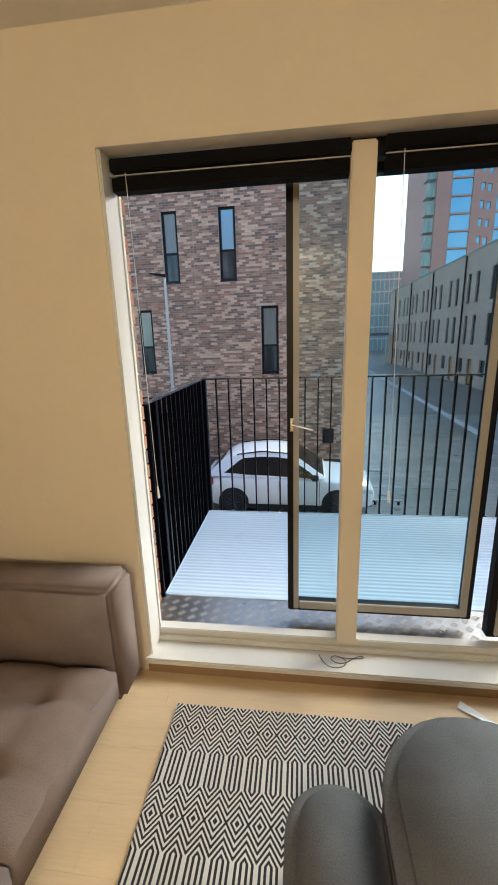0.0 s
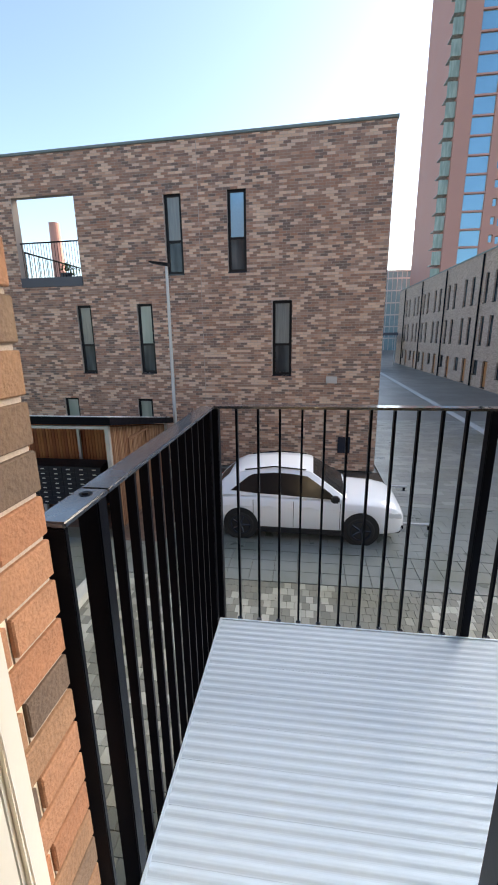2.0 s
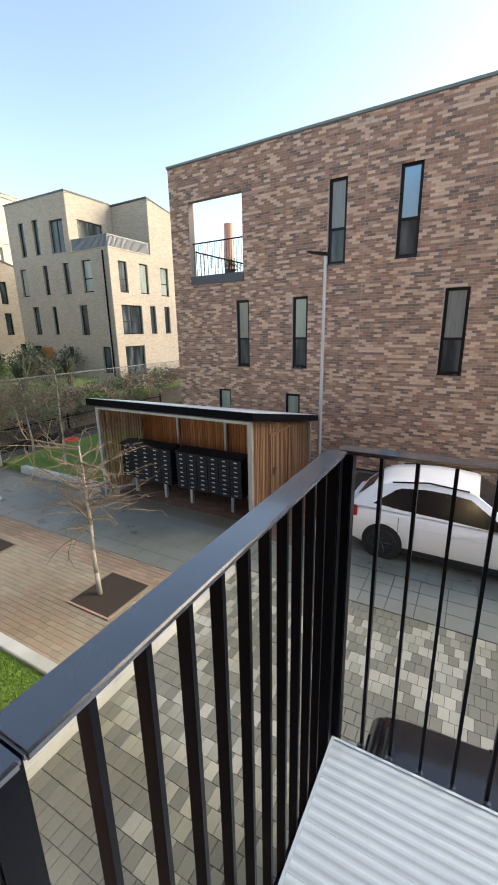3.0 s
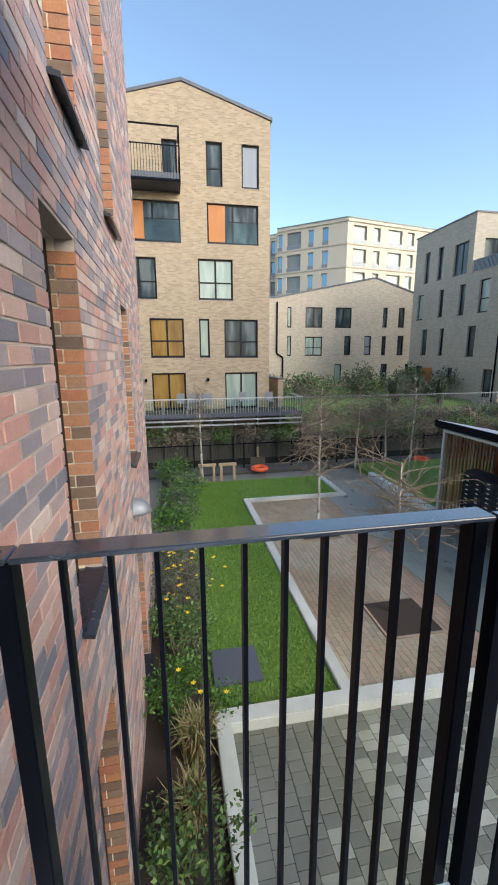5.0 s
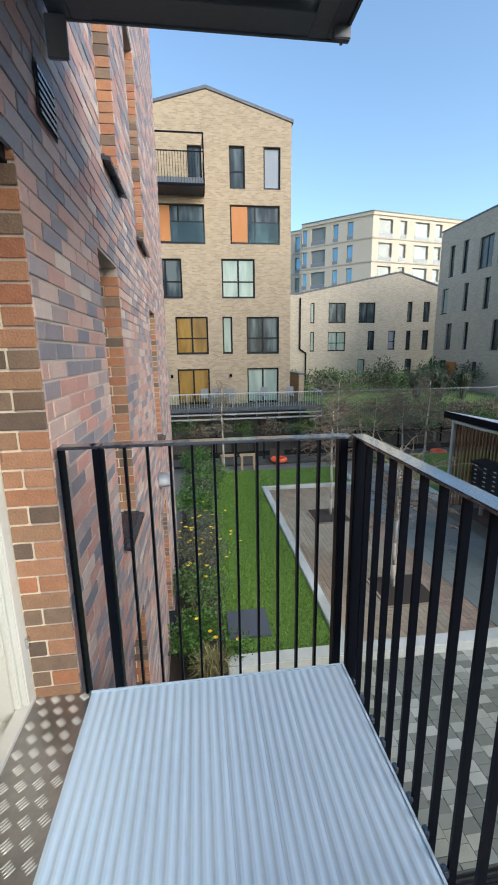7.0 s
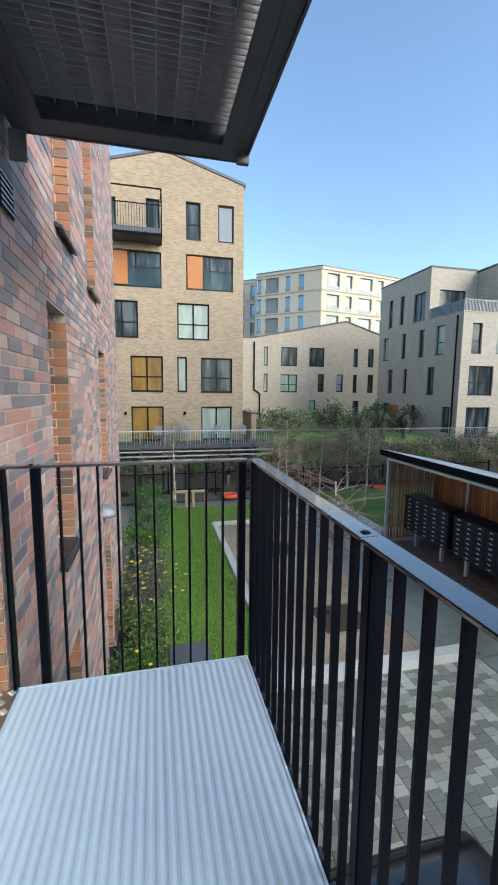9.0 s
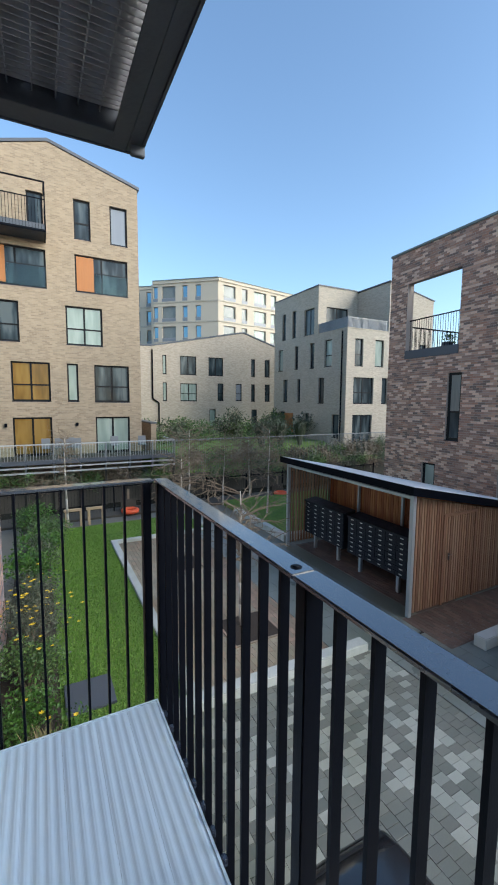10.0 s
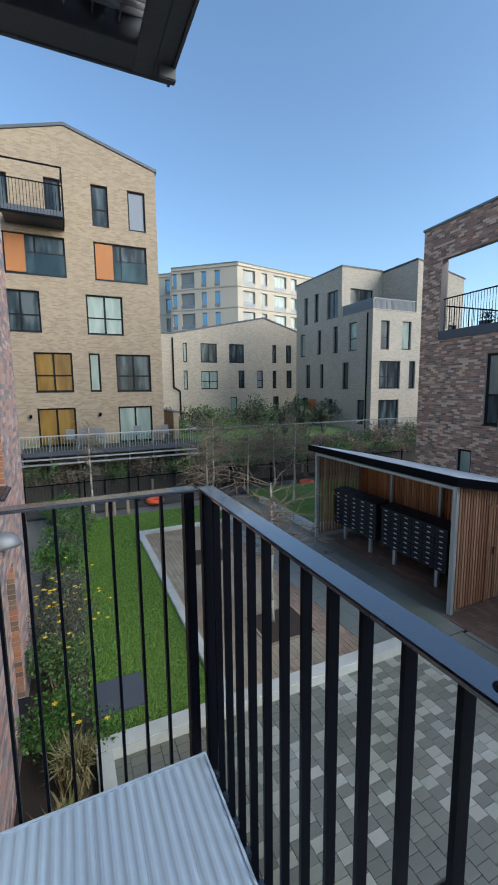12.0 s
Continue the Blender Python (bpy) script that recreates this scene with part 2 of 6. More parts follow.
def far_brick(name, c1, c2, mortar, turn=0.0, scale=1.0):
    """Brick facing for walls too far off for single bricks; runs with the world axes."""
    m = mat(name, c1, 0.85, var=0.25, scale=0.6, fine=14, bump=0.0)
    nt = m.node_tree
    N, L = nt.nodes, nt.links
    geo = N["Geometry"] if "Geometry" in N else N.new("ShaderNodeNewGeometry")
    sep, add, cmb = N.new("ShaderNodeSeparateXYZ"), N.new("ShaderNodeMath"), N.new("ShaderNodeCombineXYZ")
    L.new(geo.outputs["Position"], sep.inputs[0])
    add.operation = "ADD"
    L.new(sep.outputs[0], add.inputs[0])
    L.new(sep.outputs[1], add.inputs[1])
    L.new(add.outputs[0], cmb.inputs[0])
    L.new(sep.outputs[2], cmb.inputs[1])
    br = N.new("ShaderNodeTexBrick")
    br.inputs["Color1"].default_value, br.inputs["Color2"].default_value, br.inputs["Mortar"].default_value = (*c1, 1), (*c2, 1), (*mortar, 1)
    br.inputs["Scale"].default_value = scale
    br.inputs["Brick Width"].default_value, br.inputs["Row Height"].default_value, br.inputs["Mortar Size"].default_value = 0.225, 0.075, 0.006
    L.new(cmb.outputs[0], br.inputs["Vector"])
    vec = [n for n in N if n.bl_idname == "ShaderNodeVectorMath" and n.operation == "SCALE"][0]
    L.new(br.outputs["Color"], vec.inputs[0])
    bp = N.new("ShaderNodeBump")
    bp.inputs["Strength"].default_value, bp.inputs["Distance"].default_value = 0.5, 0.01
    bp.invert = True
    L.new(br.outputs["Fac"], bp.inputs["Height"])
    L.new(bp.outputs[0], N["Principled BSDF"].inputs["Normal"])
    return m


M_BUFF = far_brick("buff_brick", (0.385, 0.300, 0.208), (0.272, 0.208, 0.143), (0.345, 0.286, 0.218))
M_MIDBUFF = far_brick("grey_buff_brick", (0.505, 0.430, 0.345), (0.385, 0.322, 0.255), (0.455, 0.405, 0.335))
M_PALEBUFF = far_brick("pale_buff_brick", (0.505, 0.445, 0.360), (0.400, 0.350, 0.285), (0.455, 0.410, 0.340))
M_ROWBRICK = far_brick("grey_brown_brick", (0.53, 0.385, 0.305), (0.34, 0.240, 0.190), (0.47, 0.36, 0.29))
# Lightened so that distance haze sits in the cladding colour.
M_REDTOWER = mat("red_tower_cladding", (0.50, 0.245, 0.20), 0.7, var=0.12, scale=0.3, bump=0.0)
M_CREAMTOWER = mat("cream_render", (0.55, 0.475, 0.375), 0.8, var=0.1, scale=0.3, bump=0.0)
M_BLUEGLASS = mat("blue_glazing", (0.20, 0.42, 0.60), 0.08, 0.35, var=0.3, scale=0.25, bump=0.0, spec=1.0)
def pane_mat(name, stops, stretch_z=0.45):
    """Window glass with soft patches in its base colour for broken reflections and curtains."""
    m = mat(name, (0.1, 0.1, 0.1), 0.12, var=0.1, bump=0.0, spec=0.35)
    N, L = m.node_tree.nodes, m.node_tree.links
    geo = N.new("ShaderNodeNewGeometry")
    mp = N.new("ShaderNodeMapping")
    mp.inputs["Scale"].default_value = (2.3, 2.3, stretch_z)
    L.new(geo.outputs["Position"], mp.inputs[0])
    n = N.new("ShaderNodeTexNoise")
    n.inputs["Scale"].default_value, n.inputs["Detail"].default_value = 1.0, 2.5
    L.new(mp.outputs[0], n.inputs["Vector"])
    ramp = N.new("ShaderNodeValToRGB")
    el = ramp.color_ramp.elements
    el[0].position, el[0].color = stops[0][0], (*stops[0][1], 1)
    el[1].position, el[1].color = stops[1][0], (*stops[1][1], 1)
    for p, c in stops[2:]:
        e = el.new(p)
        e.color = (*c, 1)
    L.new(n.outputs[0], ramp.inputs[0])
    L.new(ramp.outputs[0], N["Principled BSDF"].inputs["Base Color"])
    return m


# Blue-grey stops put broken reflections into the colour; darker stops are the room.
M_PANE = pane_mat("dark_pane_reflections", [(0.0, (0.012, 0.016, 0.020)), (0.42, (0.022, 0.030, 0.036)), (0.55, (0.050, 0.068, 0.078)), (0.66, (0.11, 0.13, 0.135))])
M_PANE_MID = mat("pane_grey_curtain_and_reflection", (0.20, 0.215, 0.205), 0.08, var=0.5, scale=2.5, fine=6, bump=0.0, spec=0.5, stretch=(6, 6, 0.4))
M_PANE_PALE = pane_mat("pane_pale_blind_and_reflection", [(0.0, (0.13, 0.17, 0.155)), (0.45, (0.27, 0.33, 0.29)), (0.65, (0.38, 0.43, 0.38))], 0.4)
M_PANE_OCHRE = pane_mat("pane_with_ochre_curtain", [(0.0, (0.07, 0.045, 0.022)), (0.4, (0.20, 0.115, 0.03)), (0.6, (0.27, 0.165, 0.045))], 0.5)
# Flat grey-blue: sky reflected in the glass, put into the pane colour.
M_PANE_SKY = pane_mat("pane_with_sky_tone", [(0.0, (0.20, 0.22, 0.255)), (0.6, (0.24, 0.26, 0.30))], 0.4)
M_ORANGEPANEL = mat("orange_timber_panel", (0.43, 0.17, 0.05), 0.6, var=0.3, scale=1.5, stretch=(6, 6, 0.5))
M_COPING = mat("green_grey_coping", (0.16, 0.20, 0.19), 0.5, var=0.1)
M_DARKSILL = mat("dark_metal_sill", (0.023, 0.026, 0.039), 0.24, var=0.15)
M_CEDAR = mat("cedar_slats", (0, 0, 0), 0.7, var=0.3, scale=3, fine=30, bump=0.15, stretch=(5, 5, 0.6), palette=[(0.240, 0.120, 0.064), (0.280, 0.152, 0.080), (0.200, 0.096, 0.052), (0.304, 0.176, 0.104)], pick="object")
# Red cedar, its tones raised to stand in for light inside the shelter.
M_CEDARBACK = mat("red_cedar_lining_lit", (0, 0, 0), 0.7, var=0.3, scale=3, fine=30, bump=0.15, stretch=(5, 5, 0.6), palette=[(0.44, 0.155, 0.058), (0.50, 0.20, 0.075), (0.35, 0.115, 0.048)], pick="object")
M_LOCKER = mat("navy_mailbox_steel", (0.010, 0.012, 0.020), 0.45, var=0.2, scale=6, spec=0.3)
M_ROOFING = mat("pale_grey_roofing", (0.74, 0.76, 0.78), 0.45, var=0.15, scale=1.5)
M_KERB = mat("pale_granite_kerb", (0.52, 0.53, 0.50), 0.7, var=0.3, scale=3, fine=90, bump=0.15, stain=0.6, tint=(0.62, 0.64, 0.55))
M_TARMAC = mat("wet_dark_paving", (0.165, 0.165, 0.140), 0.36, var=0.5, scale=0.9, fine=45, bump=0.25, stain=0.7, tint=(0.55, 0.5, 0.36))
M_PAVER = mat("grey_block_paving", (0, 0, 0), 0.5, var=0.3, scale=1.6, fine=70, bump=0.2, palette=[(0.180, 0.186, 0.160), (0.196, 0.200, 0.172), (0.160, 0.168, 0.146), (0.186, 0.190, 0.165), (0.172, 0.174, 0.152)], stain=0.7, tint=(0.74, 0.71, 0.54))
M_PAVER_ONE = mat("grey_block_paver", (0, 0, 0), 0.5, var=0.3, scale=1.6, fine=70, bump=0.2, palette=[(0.180, 0.186, 0.160), (0.196, 0.200, 0.172), (0.160, 0.168, 0.146), (0.186, 0.190, 0.165), (0.172, 0.174, 0.152)], pick="object", stain=0.7, tint=(0.74, 0.71, 0.54))
M_PAVER_PALE = mat("pale_block_paving", (0, 0, 0), 0.5, var=0.3, scale=1.6, fine=70, bump=0.2, palette=[(0.400, 0.405, 0.360), (0.340, 0.350, 0.310), (0.270, 0.282, 0.248), (0.370, 0.370, 0.325)], stain=0.8, tint=(0.634, 0.616, 0.450))
M_REDCLAY = mat("red_brown_clay_paving", (0, 0, 0), 0.7, var=0.45, scale=1.3, fine=50, bump=0.25, palette=[(0.155, 0.095, 0.070), (0.130, 0.080, 0.062), (0.175, 0.112, 0.085), (0.120, 0.085, 0.065)], stain=0.6)
M_SLAB = mat("blue_grey_slabs", (0.195, 0.215, 0.205), 0.32, var=0.4, scale=1.7, fine=60, bump=0.12, stain=0.6, tint=(0.55, 0.55, 0.38))
M_CLAYPAVER = mat("brown_clay_paving", (0, 0, 0), 0.7, var=0.55, scale=1.1, fine=45, bump=0.25, palette=[(0.325, 0.272, 0.200), (0.285, 0.245, 0.180), (0.350, 0.298, 0.216), (0.315, 0.280, 0.200), (0.345, 0.272, 0.196)], stain=0.8, tint=(0.66, 0.52, 0.40))
M_CLAYRED = mat("orange_brown_clay_paving", (0, 0, 0), 0.7, var=0.55, scale=1.4, fine=45, bump=0.25, palette=[(0.330, 0.228, 0.165), (0.290, 0.208, 0.152), (0.365, 0.255, 0.185), (0.275, 0.218, 0.160)], stain=0.7, tint=(0.66, 0.60, 0.48))
M_SOIL = mat("dark_soil", (0.045, 0.033, 0.025), 0.95, var=0.5, scale=5, fine=50, bump=0.8)
M_GRASS = mat("lawn_grass", (0, 0, 0), 0.75, var=0.3, scale=1.3, fine=30, bump=0.2, palette=[(0.135, 0.265, 0.030), (0.160, 0.290, 0.040), (0.110, 0.225, 0.027), (0.190, 0.300, 0.058)])
M_LAWN = mat("lawn_ground", (0.115, 0.190, 0.034), 0.9, var=0.5, scale=1.6, fine=40, bump=0.6)
M_LEAF = mat("green_leaves", (0, 0, 0), 0.6, var=0.3, scale=2, bump=0, palette=[(0.06, 0.12, 0.027), (0.045, 0.10, 0.022), (0.09, 0.155, 0.036), (0.07, 0.115, 0.045), (0.12, 0.19, 0.05)])
M_LEAFGREY = mat("grey_green_leaves", (0, 0, 0), 0.7, var=0.3, scale=2, bump=0, palette=[(0.085, 0.10, 0.065), (0.06, 0.08, 0.045), (0.11, 0.12, 0.08)])
M_LEAFBRIGHT = mat("bright_leaves", (0, 0, 0), 0.55, var=0.3, scale=2, bump=0, palette=[(0.050, 0.130, 0.014), (0.036, 0.094, 0.011), (0.072, 0.151, 0.022)])
M_STRAW = mat("straw_grass", (0, 0, 0), 0.8, var=0.3, scale=2, bump=0, palette=[(0.26, 0.21, 0.10), (0.20, 0.17, 0.07), (0.14, 0.15, 0.05)])
M_YELLOW = mat("yellow_petals", (0.75, 0.52, 0.02), 0.6, var=0.15, bump=0)
M_BARK = mat("pale_birch_bark", (0.42, 0.38, 0.33), 0.8, var=0.4, scale=14, fine=70, bump=0.4, stretch=(1, 1, 0.4))
M_TWIG = mat("brown_twigs", (0.20, 0.155, 0.11), 0.85, var=0.3, bump=0.2)
M_WATER = mat("canal_water", (0.012, 0.016, 0.014), 0.05, var=0.3, scale=0.5, fine=3.0, bump=0.12, spec=0.6)
M_STONE = mat("dark_canal_stone", (0.060, 0.055, 0.046), 0.85, var=0.4, scale=1.5, fine=14, bump=0.5, stain=0.5)
M_ORANGE = mat("orange_plastic", (0.72, 0.10, 0.03), 0.45, var=0.08, bump=0)
M_ROAD = mat("road_asphalt", (0.150, 0.150, 0.138), 0.38, var=0.25, scale=0.6, fine=60, bump=0.2, stain=0.3)
M_LINE = mat("pale_road_channel", (0.48, 0.48, 0.46), 0.7, var=0.15)
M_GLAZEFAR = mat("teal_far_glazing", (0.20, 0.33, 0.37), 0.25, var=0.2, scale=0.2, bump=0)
M_CARWHITE = mat("white_car_paint", (0.84, 0.86, 0.89), 0.2, var=0.02, bump=0, spec=0.6)
M_CARBLACK = mat("black_car_paint", (0.012, 0.013, 0.017), 0.2, var=0.05, bump=0, spec=0.7)
M_CARGLASS = mat("tinted_car_glass", (0.008, 0.009, 0.011), 0.08, var=0.1, bump=0, spec=0.3)
M_RUBBER = mat("black_rubber", (0.014, 0.014, 0.015), 0.8, var=0.2)
M_REDLIGHT = mat("red_lens", (0.45, 0.015, 0.02), 0.2, var=0.05, bump=0)
M_LAMPGLASS = mat("headlight_lens", (0.6, 0.62, 0.64), 0.12, var=0.05, bump=0)
M_SLATE = mat("slate_panel", (0.075, 0.085, 0.105), 0.5, var=0.2, scale=2)
M_SOFFIT = mat("dark_soffit_steel", (0.072, 0.082, 0.102), 0.5, var=0.25, scale=5)
M_MESH = mat("soffit_grating", (0.36, 0.36, 0.375), 0.6, 0.1, var=0.25, scale=8)
M_CABLE = mat("black_cable", (0.02, 0.018, 0.016), 0.6, var=0.1)
M_PAPER = mat("white_paper", (0.78, 0.80, 0.82), 0.7, var=0.03)
M_SATELLITE = mat("dull_grey_metal", (0.22, 0.23, 0.25), 0.5, 0.4, var=0.1)


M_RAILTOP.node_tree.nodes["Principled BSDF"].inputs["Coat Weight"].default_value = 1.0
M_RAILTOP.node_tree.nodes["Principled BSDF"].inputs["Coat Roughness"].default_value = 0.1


def rug_mat():
    m = mat("woven_black_white_rug", (0.5, 0.5, 0.5), 0.95, var=0.15, fine=300, bump=0.4)
    nt = m.node_tree
    N, L = nt.nodes, nt.links
    geo = N["Geometry"] if "Geometry" in N else N.new("ShaderNodeNewGeometry")
    sep = N.new("ShaderNodeSeparateXYZ")
    L.new(geo.outputs["Position"], sep.inputs[0])

    def mn(op, a, b=0.0, c=0.0):
        n = N.new("ShaderNodeMath")
        n.operation = op
        for k, w in enumerate((a, b, c)):
            if isinstance(w, (int, float)):
                n.inputs[k].default_value = w
            else:
                L.new(w, n.inputs[k])
        return n.outputs[0]

    tri = mn("MULTIPLY", mn("PINGPONG", sep.outputs[0], 0.036), 1.35)
    fold = mn("PINGPONG", sep.outputs[1], 0.155)
    rows = mn("MINIMUM", fold, 0.098)
    zig = mn("FRACT", mn("DIVIDE", mn("ADD", rows, tri), 0.0215))
    black = mn("LESS_THAN", zig, 0.52)
    mx = N.new("ShaderNodeMix")
    mx.data_type = "RGBA"
    L.new(black, mx.inputs["Factor"])
    mx.inputs["A"].default_value, mx.inputs["B"].default_value = (0.60, 0.58, 0.55, 1), (0.02, 0.02, 0.024, 1)
    vec = [n for n in N if n.bl_idname == "ShaderNodeVectorMath" and n.operation == "SCALE"][0]
    L.new(mx.outputs["Result"], vec.inputs[0])
    return m


M_RUG = rug_mat()

# ---------------------------------------------------------------- windows of buildings
def add_window(parent, u0, u1, z0, z1, place, pane=None, kind="cross", depth=0.12, frame_w=0.055, name="window", low_pane=None):
    """A recessed window: a frame with its bars, panes as sub-parts and a sill."""
    pane = pane or M_PANE

    def bx(m, a, b, d0, d1, c, e):
        m.hexa([place(a, d0, c), place(b, d0, c), place(b, d1, c), place(a, d1, c), place(a, d0, e), place(b, d0, e), place(b, d1, e), place(a, d1, e)])

    w, d0, d1 = frame_w, -depth - 0.06, -depth
    um, zm = (u0 + u1) / 2, z0 + (z1 - z0) * 0.42
    uparts, zparts = [(u0 + w, u1 - w)], [(z0 + w, z1 - w)]
    if kind in ("cross", "rail"):
        zparts = [(z0 + w, zm - 0.035), (zm + 0.035, z1 - w)]
    if kind in ("cross", "mullion"):
        uparts = [(u0 + w, um - 0.045), (um + 0.045, u1 - w)]
    fr = wall_mesh(u0, u1, z0, z1, [(a, b, c, e) for a, b in uparts for c, e in zparts], place, 0.06, d1)
    ob = part(name, fr, M_BLACKFRAME, parent)
    for a, b in uparts:
        for k, (c, e) in enumerate(zparts):
            p = Mesh()
            bx(p, a, b, d0 + 0.02, d0 + 0.035, c, e)
            part("pane", p, low_pane if (low_pane and k == 0) else pane, ob)
    s = Mesh()
    bx(s, u0 - 0.01, u1 + 0.01, d0, 0.025, z0 - 0.03, z0 + 0.006)
    part("sill", s, M_DARKSILL, ob)
    return ob


def wall_mesh(u0, u1, z0, z1, holes, place, thick=0.3, face=0.0):
    """One welded slab with real openings; faces only where the wall ends."""
    us = sorted({u0, u1, *[min(max(h[k], u0), u1) for h in holes for k in (0, 1)]})
    zs = sorted({z0, z1, *[min(max(h[k], z0), z1) for h in holes for k in (2, 3)]})
    solid = {}
    for i in range(len(us) - 1):
        for j in range(len(zs) - 1):
            a, c = (us[i] + us[i + 1]) / 2, (zs[j] + zs[j + 1]) / 2
            solid[i, j] = not any(h[0] < a < h[1] and h[2] < c < h[3] for h in holes)
    m, ids = Mesh(), {}

    def vid(i, j, k):
        if (i, j, k) not in ids:
            ids[i, j, k] = len(m.v)
            m.v.append(place(us[i], face - (thick if k == 0 else 0), zs[j]))
        return ids[i, j, k]

    for (i, j), s in solid.items():
        if not s:
            continue
        m.f.append((vid(i, j, 1), vid(i + 1, j, 1), vid(i + 1, j + 1, 1), vid(i, j + 1, 1)))
        m.f.append((vid(i, j, 0), vid(i, j + 1, 0), vid(i + 1, j + 1, 0), vid(i + 1, j, 0)))
        for di, dj, p, q in ((-1, 0, (i, j), (i, j + 1)), (1, 0, (i + 1, j + 1), (i + 1, j)), (0, -1, (i + 1, j), (i, j)), (0, 1, (i, j + 1), (i + 1, j + 1))):
            if not solid.get((i + di, j + dj), False):
                m.f.append((vid(*p, 0), vid(*p, 1), vid(*q, 1), vid(*q, 0)))
    return m


# ---------------------------------------------------------------- ground, paving, canal
ground = structure("ground", Mesh().box(-15.2, 400, -200, 400, G - 0.9, G - 0.06).box(-400, -19.6, -200, 400, G - 0.9, G - 0.06).box(-19.6, -15.2, -200, 400, G - 1.6, G - 1.3),
                   M_ROAD, "dark asphalt ground of the housing estate", "ground")
structure("road", Mesh().box(2.9, 40, 8.5, 120, G - 0.06, G - 0.004), M_ROAD, "wet grey asphalt street between brick terraces", "road")
structure("road_channel", Mesh().hexa([(8.35, 14, G - 0.01), (8.75, 14, G - 0.01), (9.9, 70, G - 0.01), (9.5, 70, G - 0.01), (8.35, 14, G + 0.02), (8.75, 14, G + 0.02), (9.9, 70, G + 0.02), (9.5, 70, G + 0.02)]),
          M_LINE, "pale stone drainage channel along the street", "kerb")
structure("path", Mesh().box(-12.6, -3.6, 4.05, 6.0, G - 0.06, G - 0.002), M_TARMAC, "dark wet tarmac footpath past the mail shelter", "path")
water = structure("canal_water", Mesh().box(-19.58, -15.22, -60, 80, G - 1.3, G - 0.75), M_WATER, "dark still canal water", "water")

# lawn and its beds
structure("lawn_soil", Mesh().box(-13.2, -3.49, -0.385, 1.32, G - 0.06, G + 0.03).box(-13.2, -11.12, 1.30, 4.5, G - 0.06, G + 0.03), M_LAWN, "short green lawn beside the flats", "lawn")
structure("planting_bed", Mesh().box(-14.0, -1.3, FY, -0.385, G - 0.06, G + 0.02), M_SOIL, "dark planting bed along the facade", "bed")
structure("lawn_kerb", Mesh().box(-11.1, -3.492, 1.32, 1.50, G - 0.06, G + 0.09).box(-11.1, -10.92, 1.50, 4.5, G - 0.06, G + 0.09).box(-13.2, -10.92, 4.5, 4.68, G - 0.06, G + 0.09),
          M_KERB, "pale granite kerb round the lawn", "kerb", 0.012)
structure("garden_wall", Mesh().box(-3.49, -3.25, -0.385, 4.62, G - 0.06, G + 0.15), M_KERB, "low pale granite kerb wall beside the paving", "wall", 0.015)
structure("bed_kerb", Mesh().box(-3.248, -1.2, -0.385, -0.195, G - 0.06, G + 0.147), M_KERB, "pale granite edging of the planting bed", "kerb", 0.01)
structure("far_lawn", Mesh().box(-14.2, -9.0, 6.5, 12.0, G - 0.06, G + 0.12), M_LAWN, "small green lawn beyond the path", "lawn")
structure("far_lawn_kerb", Mesh().box(-9.0, -8.8, 6.3, 12.0, G - 0.06, G + 0.22).box(-12.6, -9.0, 6.3, 6.5, G - 0.06, G + 0.22), M_KERB, "pale granite edging of the small lawn", "kerb", 0.012)


def grass(name, x0, x1, y0, y1, z, count, seed, label):
    rng = random.Random(seed)
    m = Mesh()
    for k in range(count):
        x, y = rng.uniform(x0, x1), rng.uniform(y0, y1)
        a, h, w = rng.uniform(0, 6.28), rng.uniform(0.02, 0.05), rng.uniform(0.006, 0.012)
        dx, dy = math.cos(a) * w, math.sin(a) * w
        m.sheet([(x - dx, y - dy, z), (x + dx, y + dy, z), (x + rng.gauss(0, 0.015), y + rng.gauss(0, 0.015), z + h)])
    tagged(part(name, m, M_GRASS), label, "grass", "", "stuff")


grass("grass", -13.1, -3.51, -0.37, 1.30, G + 0.03, 38000, 1, "short bright green lawn grass")
grass("grass", -13.1, -11.15, 1.32, 4.45, G + 0.03, 8000, 2, "short bright green lawn grass")
grass("grass", -14.1, -9.05, 6.55, 11.0, G + 0.12, 9000, 3, "short bright green lawn grass")

# slate access panel in the lawn
part_panel = thing("access_panel", "dark slate access panel set in the lawn", "panel")
pm = Mesh().box(-4.62, -3.93, -0.33, 0.355, G + 0.03, G + 0.075)
part("cover", pm, M_SLATE, part_panel, "", 0.008)

# ---------------------------------------------------------------- home block: facade, room, balcony
def home(u, d, z):
    return (u, FY + d, z)


HOME_HOLES = [(0.0, 2.75, -0.06, 2.12), (-1.78, -1.15, 0.11, 2.08), (-2.16, -1.52, 2.72, 4.80), (-1.78, -1.15, -2.75, -0.72),
              (-4.50, -3.85, 0.25, 2.0), (-3.80, -3.08, 2.62, 4.70), (-4.50, -3.85, -2.75, -0.75), (0.0, 2.75, 2.86, 4.98), (-2.16, -1.52, 5.60, 7.7), (-3.80, -3.08, 5.55, 7.7)]
HOME_W, HOME_E, HOME_TOP = -6.6, 9.0, 9.2
wall_home = structure("wall_home", wall_mesh(HOME_W, HOME_E, G, HOME_TOP, HOME_HOLES, home, 0.10, 0.0), M_MORTAR, "red multi-tone brick facade of the home block", "wall")
inner = wall_mesh(HOME_W, HOME_E, G, HOME_TOP, [(0.0, 2.75, -0.06, 2.06)] + HOME_HOLES[1:], home, 0.18, -0.104)
structure("wall_inner", inner, M_WALL, "cream painted inner wall round the balcony door", "wall")
